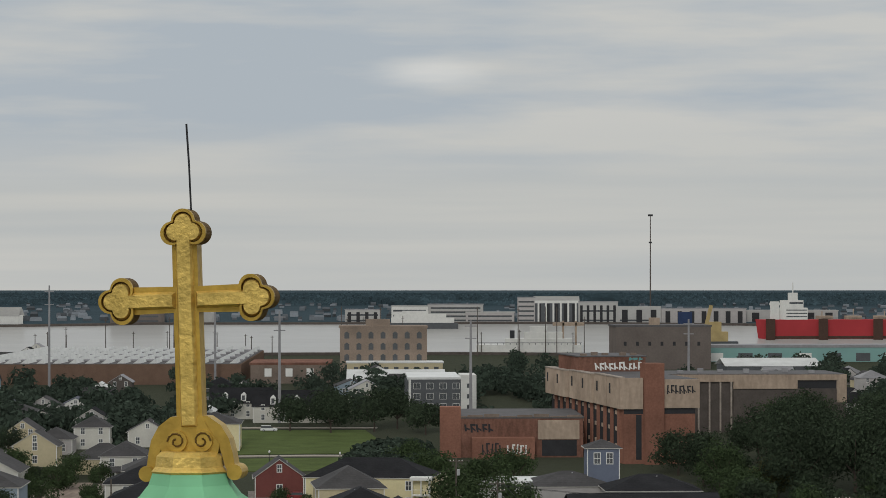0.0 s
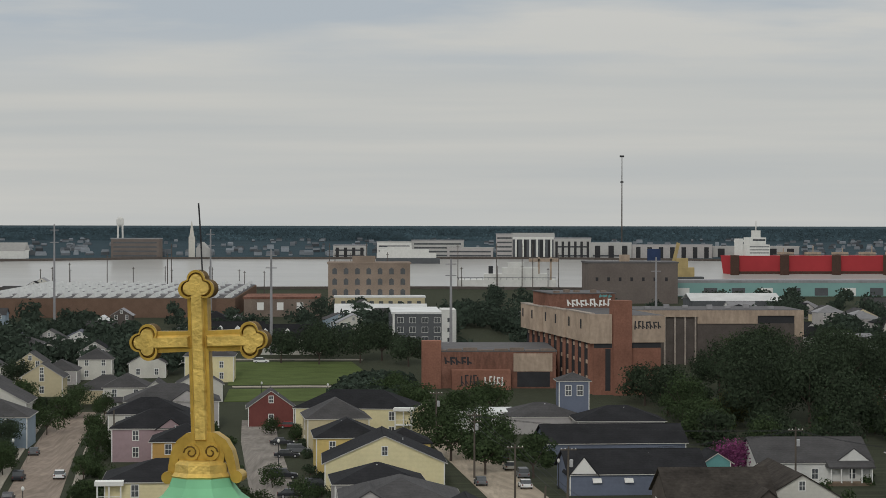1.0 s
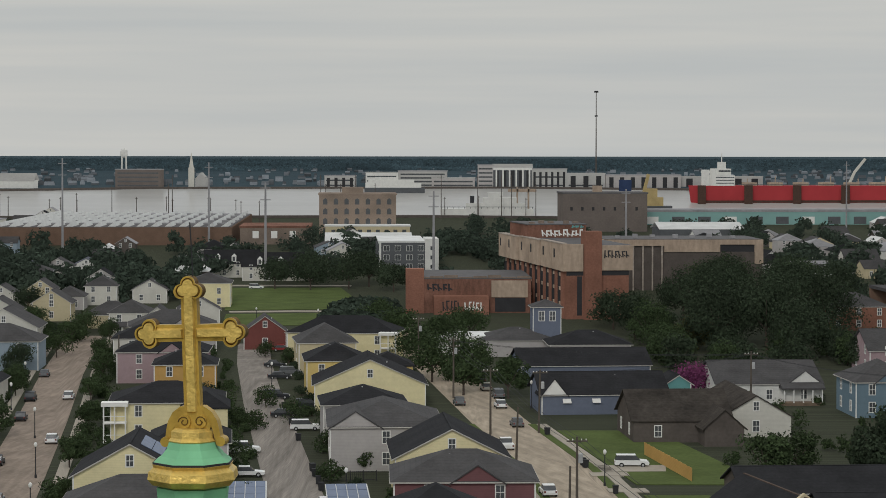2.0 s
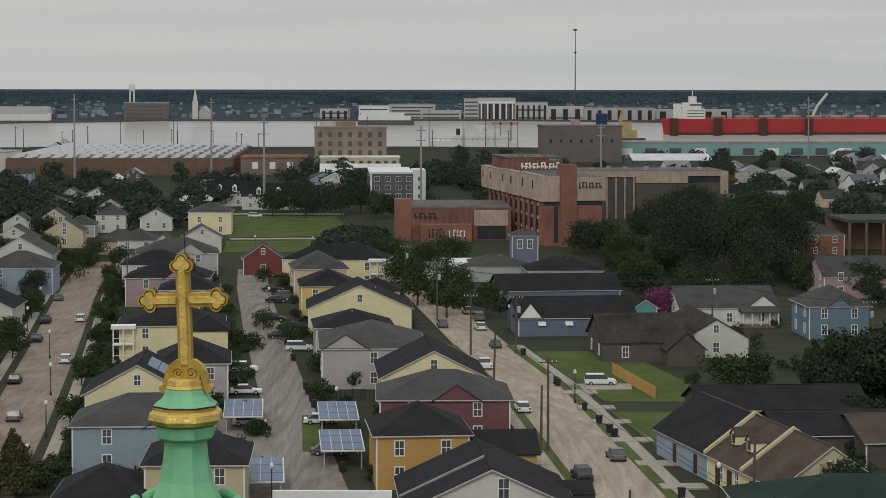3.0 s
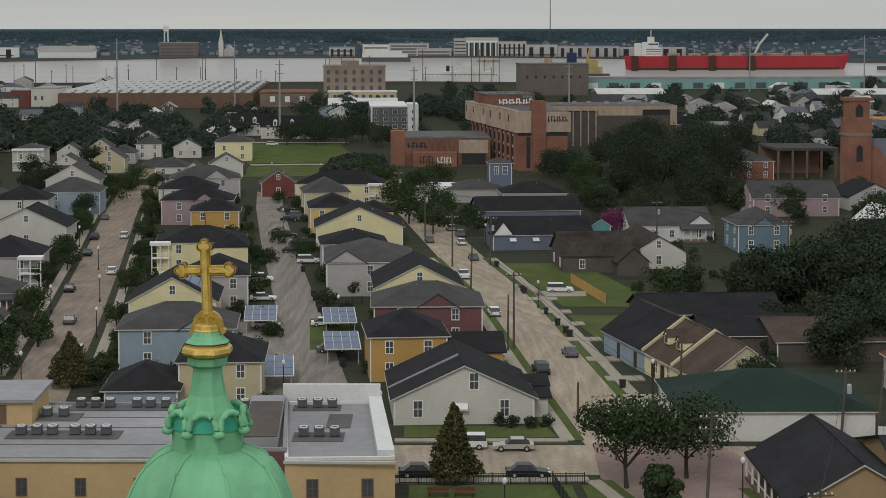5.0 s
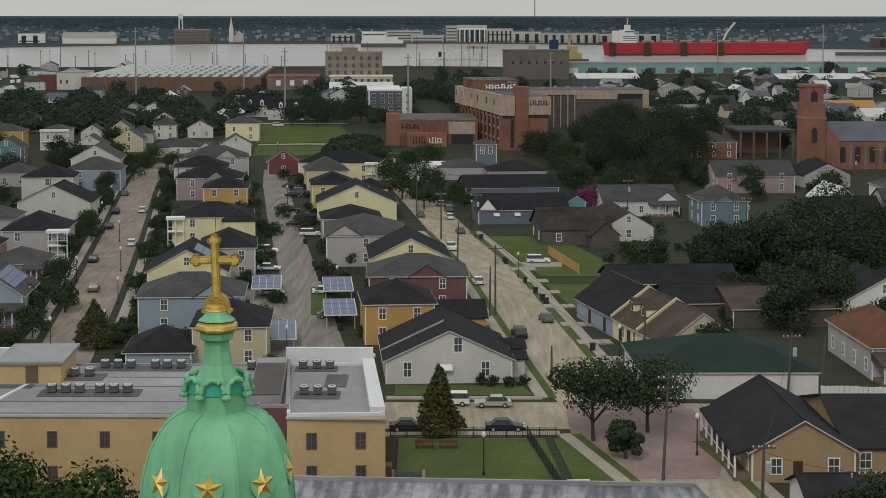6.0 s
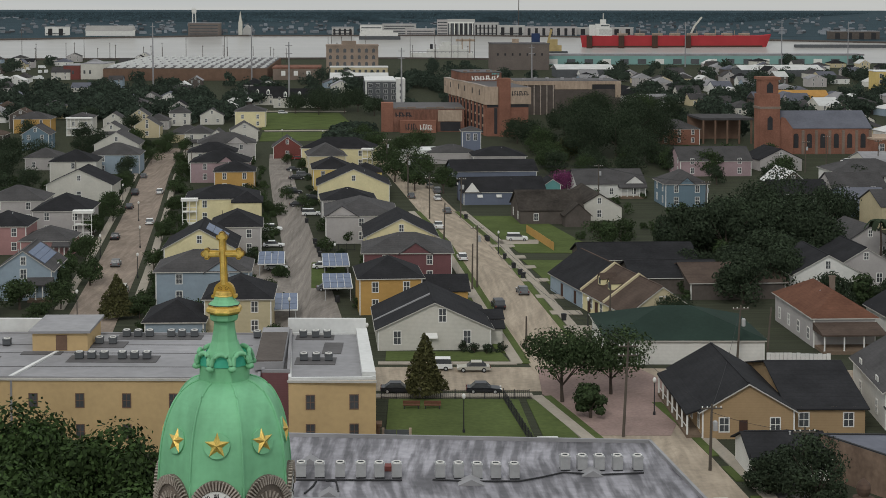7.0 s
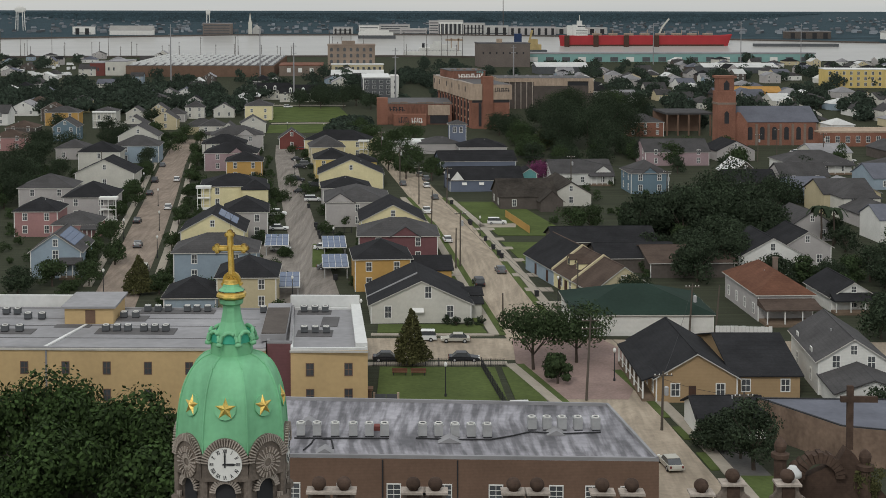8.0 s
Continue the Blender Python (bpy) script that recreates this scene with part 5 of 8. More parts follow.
cr = part("cross", on_cross(join(plate([(-0.142, 39.1), (0.142, 39.1), (0.138, 41.25), (-0.138, 41.25)], -0.09, 0.09),
                         plate([(-0.75, 40.42), (-0.138, 40.43), (-0.138, 40.71), (-0.75, 40.72)], -0.088, 0.088),
                         plate([(0.138, 40.43), (0.75, 40.42), (0.75, 40.72), (0.138, 40.71)], -0.088, 0.088))), C["gold"], belfry, "gilded metal cross")
for cx, cz, turn in ((0, 41.28, 0), (-0.70, 40.57, 90), (0.72, 40.57, -90)):
    outer, inner, field = trefoil(cx, cz, turn), trefoil(cx, cz, turn, 0.85), trefoil(cx, cz, turn, 0.79)
    end = part("trefoil_end", on_cross(plate(outer, -0.1, 0.11)), C["groove"], cr, "gilded trefoil with a dark groove")
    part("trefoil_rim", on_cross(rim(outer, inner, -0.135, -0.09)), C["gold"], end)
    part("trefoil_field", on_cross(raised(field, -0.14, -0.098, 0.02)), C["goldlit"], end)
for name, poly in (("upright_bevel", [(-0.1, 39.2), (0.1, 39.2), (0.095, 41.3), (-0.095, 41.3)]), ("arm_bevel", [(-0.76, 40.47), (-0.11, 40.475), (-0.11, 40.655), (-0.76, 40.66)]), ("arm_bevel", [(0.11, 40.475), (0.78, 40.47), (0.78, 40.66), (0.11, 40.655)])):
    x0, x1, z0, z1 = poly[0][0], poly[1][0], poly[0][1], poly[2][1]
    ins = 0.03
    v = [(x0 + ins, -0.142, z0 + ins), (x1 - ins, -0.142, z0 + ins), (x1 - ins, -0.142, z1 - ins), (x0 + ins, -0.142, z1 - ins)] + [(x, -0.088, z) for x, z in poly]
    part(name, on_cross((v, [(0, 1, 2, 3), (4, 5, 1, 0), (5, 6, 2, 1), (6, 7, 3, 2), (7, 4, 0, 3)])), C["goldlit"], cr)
for sx in (-1, 1):
    # a flat sweeping bracket with a round curl at its foot
    mid = [(0.06, 39.24), (0.18, 39.24), (0.29, 39.17), (0.37, 39.05), (0.405, 38.92), (0.43, 38.80), (0.47, 38.71)]
    wide = (0.09, 0.085, 0.075, 0.065, 0.06, 0.055, 0.05)
    left, right = [], []
    for k, (x, z) in enumerate(mid):
        a, b = mid[max(k - 1, 0)], mid[min(k + 1, len(mid) - 1)]
        ln = math.hypot(b[0] - a[0], b[1] - a[1])
        nx, nz = -(b[1] - a[1]) / ln, (b[0] - a[0]) / ln
        left.append((sx * (x + nx * wide[k]), z + nz * wide[k])), right.append((sx * (x - nx * wide[k]), z - nz * wide[k]))
    ribbon = right + left[::-1] if sx > 0 else left + right[::-1]
    br = part("scroll_bracket", on_cross(plate(ribbon, -0.1, 0.1)), C["gold"], cr)
    part("scroll_end", on_cross(moved(plate([(0.085 * math.cos(k * 0.3927), 0.085 * math.sin(k * 0.3927)) for k in range(16)], -0.13, 0.13), sx * 0.485, 0, 38.72)), C["gold"], br)
    curl = part("scroll_curl", on_cross(moved(raised([(0.13 * math.cos(k * 0.3927), 0.13 * math.sin(k * 0.3927)) for k in range(16)], -0.135, 0.1, 0.015), sx * 0.14, 0, 39.06)), C["gold"], cr)
    spiral = [((0.1 - 0.0055 * k) * math.cos(k * 0.55), -0.135, (0.1 - 0.0055 * k) * math.sin(k * 0.55)) for k in range(15)]
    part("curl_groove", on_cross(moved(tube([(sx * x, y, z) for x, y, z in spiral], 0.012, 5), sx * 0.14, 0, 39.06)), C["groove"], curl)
part("foot_plate", on_cross(plate([(-0.3, 38.9), (0.3, 38.9), (0.33, 39.02), (0.2, 39.2), (0.15, 39.32), (-0.15, 39.32), (-0.2, 39.2), (-0.33, 39.02)], -0.11, 0.11)), C["gold"], cr)
part("lightning_rod", tube([(-0.0, 0, 41.5), (-0.02, 0, 42.0), (-0.05, 0, 42.45)], 0.012, 5), C["dark"], cr, "thin dark lightning rod")


def star_shape(r):
    v = [(0, -0.16, 0)]
    for k in range(10):
        q = r if k % 2 == 0 else r * 0.42
        a = radians(90 + 36 * k)
        v.append((q * math.cos(a), 0, q * math.sin(a)))
    v.append((0, 0.02, 0))
    return v, [(0, 1 + k, 1 + (k + 1) % 10) for k in range(10)] + [(11, 1 + (k + 1) % 10, 1 + k) for k in range(10)]


for i in range(8):
    a = i * 45
    tilt = radians(12)
    v = np.array(star_shape(0.56)[0])
    v = np.stack((v[:, 0], v[:, 1] * math.cos(tilt) + v[:, 2] * math.sin(tilt), v[:, 2] * math.cos(tilt) - v[:, 1] * math.sin(tilt)), 1)
    part("star", moved((v + (0, -2.60, 32.9), star_shape(0.56)[1]), yaw=a), C["goldlit"], dome, "faceted gold star")
    disc = np.array(plate([(0.55 * math.cos(k * 0.3927), 0.55 * math.sin(k * 0.3927)) for k in range(16)], -0.02, 0.05)[0])
    disc = np.stack((disc[:, 0], disc[:, 1] * math.cos(tilt) + disc[:, 2] * math.sin(tilt), disc[:, 2] * math.cos(tilt) - disc[:, 1] * math.sin(tilt)), 1)
    part("star_disc", moved((disc + (0, -2.58, 32.9), plate([(0, 0)] * 16, 0, 1)[1]), yaw=a), C["patina"], dome)
    # hooded stone arch over each face
    n, arch = 14, []
    hood = [(1.14 * math.cos(math.pi * k / n), 30.2 + 1.28 * math.sin(math.pi * k / n)) for k in range(n + 1)]
    part("arch_gable", moved(plate([(-1.14, 29.3)] + [(-x, z) for x, z in hood] + [(1.14, 29.3)][:1], -2.86, -2.5)[0:2], yaw=a), C["stone"], belfry)
    for k in range(25):
        t = math.pi * (k + 0.5) / 25
        c0, s0 = math.cos(t), math.sin(t)
        b = np.array(box(-0.03, 0.03, -2.96, -2.8, 0.86, 1.2)[0])
        v = np.stack((b[:, 0] * s0 + b[:, 2] * c0, b[:, 1], 30.2 - b[:, 0] * c0 + b[:, 2] * s0 * 1.06), 1)
        arch.append((v, box(0, 1, 0, 1, 0, 1)[1]))
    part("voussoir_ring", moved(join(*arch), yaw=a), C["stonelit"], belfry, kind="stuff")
    dial = part("clock_face", moved(plate([(0.86 * math.cos(k * 0.2618), 30.2 + 0.86 * math.sin(k * 0.2618)) for k in range(24)], -2.9, -2.84), yaw=a), C["trim"], belfry, "white clock face with roman numerals") if i in (0, 2, 4, 6) else \
        part("rosette", moved(plate([(0.8 * math.cos(k * 0.3927), 30.05 + 0.8 * math.sin(k * 0.3927)) for k in range(16)], -2.9, -2.84), yaw=a), C["stone"], belfry)
    if i in (0, 2, 4, 6):
        for hour, strokes in enumerate(("X||", "|", "||", "|||", "|V", "V", "V|", "V||", "V|||", "|X", "X", "X|")):
            bars, wd = [], {"|": 0.055, "V": 0.11, "X": 0.12}
            tot = sum(wd[q] for q in strokes)
            u = -tot / 2
            for q in strokes:
                m = u + wd[q] / 2
                u += wd[q]
                legs = {"|": [(0, 0)], "V": [(-0.045, 0), (0.045, 0)], "X": [(-0.045, 0.045), (0.045, -0.045)]}[q]
                for top, bot in legs:
                    bars.append(([(m + bot - 0.014, -2.912, 0.57), (m + bot + 0.014, -2.912, 0.57), (m + top + 0.014, -2.912, 0.77), (m + top - 0.014, -2.912, 0.77),
                                  (m + bot - 0.014, -2.895, 0.57), (m + bot + 0.014, -2.895, 0.57), (m + top + 0.014, -2.895, 0.77), (m + top - 0.014, -2.895, 0.77)],
                                 [(0, 1, 2, 3), (7, 6, 5, 4), (4, 5, 1, 0), (5, 6, 2, 1), (6, 7, 3, 2), (7, 4, 0, 3)]))
            v, f = join(*bars)
            t = radians(30 * hour)
            v = np.stack((v[:, 0] * math.cos(t) + v[:, 2] * math.sin(t), v[:, 1], 30.2 - v[:, 0] * math.sin(t) + v[:, 2] * math.cos(t)), 1)
            part("numeral", moved((v, f), yaw=a), C["dark"], dial)
        part("minute_hand", moved(plate([(-0.035, 30.05), (0.035, 30.05), (0.045, 30.65), (0, 30.93), (-0.045, 30.65)], -2.95, -2.93), yaw=a), C["dark"], dial)
        part("hour_hand", moved(plate([(-0.12, 30.16), (0.42, 30.14), (0.58, 30.2), (0.42, 30.26), (-0.12, 30.24)], -2.93, -2.915), yaw=a), C["dark"], dial)
    # arched belfry opening below
    part("louvre", moved(plate([(-0.5, 24.5), (0.5, 24.5)] + [(0.5 * math.cos(math.pi * k / 8), 28.7 + 0.5 * math.sin(math.pi * k / 8)) for k in range(9)], -2.66, -2.5), yaw=a), C["dark"], belfry, "dark louvred opening")
    lo = []
    for k in range(17):
        t = math.pi * (k + 0.5) / 17
        c0, s0 = math.cos(t), math.sin(t)
        b = np.array(box(-0.04, 0.04, -2.85, -2.6, 0.5, 0.8)[0])
        lo.append((np.stack((b[:, 0] * s0 + b[:, 2] * c0, b[:, 1], 28.7 - b[:, 0] * c0 + b[:, 2] * s0), 1), box(0, 1, 0, 1, 0, 1)[1]))
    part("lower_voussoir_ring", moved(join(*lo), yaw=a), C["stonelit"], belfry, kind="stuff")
    if i not in (0, 2, 4, 6):
        inner = []
        for q, (ra, rb) in enumerate(((0.5, 0.78), (0.2, 0.44))):
            for k in range(20):
                t = 2 * math.pi * (k + 0.5) / 20
                c0, s0 = math.cos(t), math.sin(t)
                bb = np.array(box(-0.03, 0.03, -2.96 + 0.03 * q, -2.86, ra, rb)[0])
                inner.append((np.stack((bb[:, 0] * s0 + bb[:, 2] * c0, bb[:, 1], 30.05 - bb[:, 0] * c0 + bb[:, 2] * s0), 1), box(0, 1, 0, 1, 0, 1)[1]))
        part("rosette_petals", moved(join(*inner), yaw=a), C["stonelit"], belfry, kind="stuff")
    for u in (-0.98, -0.82, 0.82, 0.98):
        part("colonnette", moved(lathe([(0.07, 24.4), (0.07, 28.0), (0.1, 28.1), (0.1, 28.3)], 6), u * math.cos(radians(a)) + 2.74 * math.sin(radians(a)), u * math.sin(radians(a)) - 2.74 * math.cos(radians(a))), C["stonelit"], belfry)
    ca = radians(a + 22.5)
    part("buttress", moved(lathe([(0.3, 20), (0.3, 27.6), (0.42, 27.7), (0.42, 27.95), (0.24, 28.1), (0.24, 29.4), (0.1, 29.9), (0.16, 30.1), (0.02, 30.7)], 8), 2.84 * math.sin(ca), -2.84 * math.cos(ca)), C["stone"], belfry, "carved corner buttress with a finial")


# ---- foreground: flat-roofed church buildings ----
def flat_block(name, poly, z, wall, cover, label, category="building", rim=0.5, lip=0.35, coping="trim"):
    """A flat-roofed block over a plan polygon: walls, roof deck, parapet and coping."""
    b = thing(name, poly[0][0], poly[0][1], 0, 0, label, category)
    local = [(x - b.x, y - b.y) for x, y in poly]
    part("wall", prism(local, -0.4, z), C[wall], b)
    cx, cy = sum(p[0] for p in local) / len(local), sum(p[1] for p in local) / len(local)
    part("roof", prism(local, z, z + 0.02), C[cover], b)
    n = len(local)
    for i in range(n):
        p, q = Vector(local[i]), Vector(local[(i + 1) % n])
        d = (q - p).normalized()
        k = Vector((-d.y, d.x)) * lip
        part("parapet", prism([tuple(p), tuple(q), tuple(q + k), tuple(p + k)], z + 0.02, z + 0.02 + rim), C[coping], b)
    return b


def unit(x, y, z, s=1.1, h=1.2, pale=True):
    """An air-conditioning condenser: louvred case on feet with a dark fan ring on top."""
    u = thing("air_conditioner", x, y, z, 4, "grey metal air-conditioning condenser on a flat roof", "air conditioner", "roof condensers")
    part("case", join(box(-s / 2, s / 2, -s / 2, s / 2, 0.12, h), box(-s / 2 - 0.04, s / 2 + 0.04, -s / 2 - 0.04, s / 2 + 0.04, h - 0.14, h)), C["steel" if pale else "dgrey"], u)
    part("fan_ring", lathe([(s * 0.44, h), (s * 0.44, h + 0.12), (s * 0.36, h + 0.12), (s * 0.34, h + 0.03)], 14), C["trim"], u)
    part("fan_guard", lathe([(0.02, h + 0.02), (s * 0.35, h + 0.025), (s * 0.35, h + 0.05), (0.02, h + 0.07)], 12), C["dark"], u)
    part("foot", box(-s / 2, s / 2, -s / 2, -s / 2 + 0.1, 0, 0.12), C["dark"], u)
    part("foot", box(-s / 2, s / 2, s / 2 - 0.1, s / 2, 0, 0.12), C["dark"], u)


def sash(owner, x, y, z, w, h, trim="trim", yaw=0, bars=2):
    """A wall window at an owner's own place."""
    t = 0.1
    zs, rows = [-t, 0], [0]
    for k in range(1, bars + 1):
        rows.append(len(zs) - 1 + 1)
        zs += [h * k / (bars + 1) - 0.03, h * k / (bars + 1) + 0.03]
    zs += [h, h + t]
    rows.append(len(zs) - 2)
    fr = grid_frame((-w / 2 - t, -w / 2, -0.03, 0.03, w / 2, w / 2 + t), zs, (0, 2, 4), rows, -0.08, 0.02)
    wnd = part("window", moved(fr, x, y, z, yaw), C[trim], owner)
    part("pane", moved(box(-w / 2, w / 2, -0.035, 0.01, 0, h), x, y, z, yaw), C["glass"], wnd)


flat_block("hall", [(52, 97.6), (58.9, 86.3), (78, 80), (78, 97)], 4.5, "plaster", "rslate", "low brown plastered hall under a blue-grey roof", rim=0.12, lip=0.3, coping="dark")
RZ = 8.6
# ochre convent, long block and end block with a recess between
long_block = flat_block("convent_building", [(-75, 104.6), (-10.2, 104.6), (-12.2, 128), (-75, 128)], RZ, "stucco", "rflat", "long ochre stucco building with a grey flat roof", rim=0.2, coping="rflat")
end_block = flat_block("convent_building", [(-6.9, 104), (3.1, 104.5), (1.2, 128.5), (-9.0, 128)], RZ, "stucco", "rflat", "ochre stucco end building with a white parapet", rim=0.3, coping="rwhite")
flat_block("link_building", [(-10.2, 106), (-6.9, 106), (-8.6, 128), (-12.2, 128)], RZ + 0.4, "maroon", "rdarkpatch", "narrow dark red linking block with a flat roof", rim=0.3, coping="rflat")
single("parapet_wall", box(-9.2, 1.0, 128.5, 129.0, 0, RZ + 2.0), C["rwhite"], label="tall white parapet wall behind the flat roof", category="wall", kind="structure")
single("parapet_wall", join(prism([(1.1, 128.9), (-0.3, 128.9), (1.5, 105.2), (3.05, 105.2)], RZ - 0.1, RZ + 0.75)), C["rwhite"], label="white parapet along the roof's street side", category="wall", kind="structure")
single("parapet_wall", box(-58, -41, 128.3, 128.9, 0, RZ + 1.9), C["rwhite"], label="white parapet wall at the back of the long roof", category="wall", kind="structure")
for k, x in enumerate(np.arange(-58, -11, 5.4)):
    for z in (5.0, 1.4):
        sash(long_block, x - long_block.x, 0, z + 0.3, 0.85, 1.5, "brownbrick", 0, 1)
for x in (-4.4, 0.6):
    for z in (5.0, 1.6):
        sash(end_block, x + 6.9, (x + 6.9) * 0.05, z + 0.3, 0.9, 1.55, "brownbrick", 3, 1)
part("band", box(-0.1, 10.1, -0.25, 0.0, RZ - 0.2, RZ + 0.05), C["eaves"], end_block, "pale cornice under the parapet")
part("band", box(0, 64.8, -0.25, 0.0, RZ - 0.2, RZ + 0.05), C["eaves"], long_block, "pale cornice under the parapet")
part("downpipe", box(36.0, 36.2, -0.2, 0, 0, RZ), C["rflat"], long_block)
pent = thing("roof_house", -36.6, 118.2, RZ, 2, "ochre stair house with a grey roof on the flat roof", "roof house")
part("wall", box(-3.4, 3.4, 0, 9, 0, 2.3), C["stucco"], pent)
part("roof", box(-3.8, 3.8, -0.5, 9.5, 2.3, 2.6), C["rflat"], pent)
part("door", box(-0.5, 0.9, -0.06, 0.02, 0.1, 2.0), C["brownbrick"], pent)
stair = thing("roof_house", -9.6, 107.4, RZ + 0.4, 3, "dark sloping roof hatch between the blocks", "roof house")
part("hatch_wall", box(-1.6, 1.8, 0, 19, 0, 0.9), C["rflat"], stair)
part("hatch_cover", box(-1.5, 1.7, 0.3, 15.5, 0.9, 1.05), C["brown"], stair)
for x, y in ((-29.9, 126.2), (-28.4, 126.2), (-26.9, 126.2), (-24.1, 126.2), (-22.7, 126.2), (-21.1, 126.2), (-12.9, 125.8), (-32.5, 122), (-30.8, 122), (-33.2, 113.9), (-31.7, 114), (-30.2, 114),
             (-28, 114), (-26.5, 114), (-25, 114), (-7, 126.2), (-5.4, 126.2), (-3.9, 126.2), (-5.9, 113.5), (-4.4, 113.5), (-2.9, 113.5), (-47, 113.5), (-45, 113.5), (-46, 121), (-44, 121), (-50, 124), (-48.4, 124)):
    unit(x, y, RZ + 0.12, 0.95, 0.8, False)
for x0, x1, y0, y1 in ((-34.5, -23.6, 112.2, 115.6), (-31, -20, 124.6, 127.2), (-33.6, -29, 119.8, 123.2), (-7.9, -3, 124.6, 127.2), (-6.9, -2, 111.4, 115), (-48, -43, 112, 115), (-4, -1.6, 117, 123), (-41, -36, 116, 117.6)):
    single("roof_mat", box(x0, x1, y0, y1, RZ + 0.03, RZ + 0.1), C["rdarkpatch"], label="dark walkway mat on the flat roof", category="roof mat", group="roof mats")
single("roof_gutter", prism([(-39.4, 104.9), (-38.9, 104.9), (-36.6, 117.5), (-37.0, 117.5)], RZ + 0.02, RZ + 0.2), C["rwhite"], label="white expansion joint across the roof", category="roof joint")
for y in (110, 117, 121.5):
    single("roof_seam", box(-58, -13, y, y + 0.25, RZ + 0.025, RZ + 0.05), C["rdarkpatch"], label="dark seam across the grey roof", category="roof seam", group="roof seams")

# brown school building with the silvery roof
school = flat_block("school_building", [(-6.4, 64.0), (33.6, 63.4), (31.2, 82.2), (-8.4, 84.2)], 8.0, "brownbrick", "rsilver", "brown brick building with a stained silvery flat roof", rim=0.35, lip=0.3, coping="rflat")
for x in (-2.9, 2.2, 7.2, 12.3, 17.4, 23.4, 27.0, 30.5):
    sash(school, x + 6.4, -(x + 6.4) * 0.016 - 0.02, 3.4, 1.25, 2.0, "trim", -0.9, 3)
    sash(school, x + 6.4 + (1.6 if x < 20 else -1.6), -(x + 8.0) * 0.016 - 0.02, -0.2 + 0.4, 1.25, 2.0, "trim", -0.9, 3)
for x in (6, 13.5):
    part("downpipe", box(x + 6.4, x + 6.55, -0.35, 0.0, 0, 7.9), C["dark"], school)
for x, y in ((-2.7, 70.9), (-1, 70.9), (0.9, 70.9), (2.8, 70.9), (4.5, 70.9), (6.1, 70.9), (10.1, 70.9), (11.8, 70.9), (13.5, 70.8), (15.2, 70.8), (16.9, 70.8), (21.8, 73.4), (23.4, 73.4), (25, 73.4), (26.7, 73.4), (28.6, 73.4)):
    unit(x, y, 8.05, 0.9, 1.35)
for path in ([(-0.3, 69.5, 8.12), (0.6, 69.4, 8.12), (1.0, 66.5, 8.12), (0.2, 65.0, 8.12)], [(9.4, 69.9, 8.15), (13, 69.5, 8.15), (17.3, 69.6, 8.15), (19.5, 70.8, 8.15), (21.5, 72.2, 8.15)],
             [(-3.3, 69.8, 8.12), (2, 69.7, 8.15), (6.6, 69.8, 8.12)], [(21.5, 72.2, 8.15), (25, 71.6, 8.15), (29, 72.2, 8.15)], [(-2, 66, 8.12), (-1.4, 68, 8.12), (-1.2, 69.6, 8.12)]):
    single("roof_hose", tube(path, 0.09, 6), C["dark"], label="black pipe lying on the silvery roof", category="pipe", group="roof pipes")
for x, y, w in ((0.2, 64.9, 0.9), (-2.2, 74.5, 0.9), (12.9, 68.5, 1.2), (24.2, 71.2, 1.0)):
    single("roof_vent_cap", ([(x - w, y, 8.05), (x + w, y, 8.05), (x + w, y + 1.6, 8.05), (x - w, y + 1.6, 8.05), (x, y, 8.6), (x, y + 1.6, 8.6)], [(0, 1, 4), (1, 2, 5, 4), (2, 3, 5), (3, 0, 4, 5), (3, 2, 1, 0)]), C["rflat"],
           label="small ridged vent cover on the roof", category="roof vent", group="roof vents")
single("red_crate", box(4.6, 5.6, 72.6, 73.6, 8.04, 8.5), C["red"], label="small red crate on the silvery roof", category="crate")

# near church parapet with urns and a gable cross
nave = thing("church_nave", 1.5, 20.5, 0, 0, "stone church side wall crowned with urn finials", "church")
part("wall", box(1.2, 36, 0, 1.2, -0.4, 18.7), C["brownbrick"], nave)
part("parapet_coping", box(1.0, 36.2, -0.2, 1.4, 18.7, 19.0), C["stonelit"], nave)
for x in (2.9, 4.6, 9.3, 10.8, 16.1, 17.7, 22.1, 24.1, 28.8, 30.9, 34.6):
    lift = 0.0 if x < 30 else 0.7
    # Dark urn over a pale slab: their uneven light is put into the colours.
    u = part("urn", moved(lathe([(0.3, 20.3), (0.34, 20.42), (0.47, 20.55), (0.5, 20.72), (0.45, 20.92), (0.32, 21.08), (0.14, 21.16), (0.05, 21.18)], 14), x - 1.5, 0.6, lift), C["ruin"], nave, "dark stone urn finial", smooth=True)
    part("urn_slab", moved(box(-0.85, 0.85, -0.6, 0.6, 20.14, 20.3), x - 1.5, 0.6, lift), C["stonelit"], u)
    part("pedestal", moved(box(-0.42, 0.42, -0.4, 0.4, 18.6, 20.14), x - 1.5, 0.6, lift), C["ruin"], u)
    for sx in (-1, 1):
        wing_pts = [(0.42, 19.0), (1.15, 19.0), (1.2, 19.25), (0.95, 19.4), (0.75, 19.7), (0.72, 20.1), (0.42, 20.12)]
        part("volute", moved(plate([(sx * p, q) for p, q in wing_pts[::sx]], -0.2, 0.2), x - 1.5, 0.55, lift), C["stone"], u)
gab = thing("church_gable", 37.4, 24, 0, 0, "dark stone church gable with a cross and side piers", "church")
part("gable_wall", plate([(-2.2, -0.3), (5.2, -0.3), (5.2, 18.6), (3.6, 20.6), (2.7, 21.9), (2.1, 22.4), (1.5, 21.4), (-2.2, 19.6)], 0, 0.8), C["ruin"], gab)
n = 15
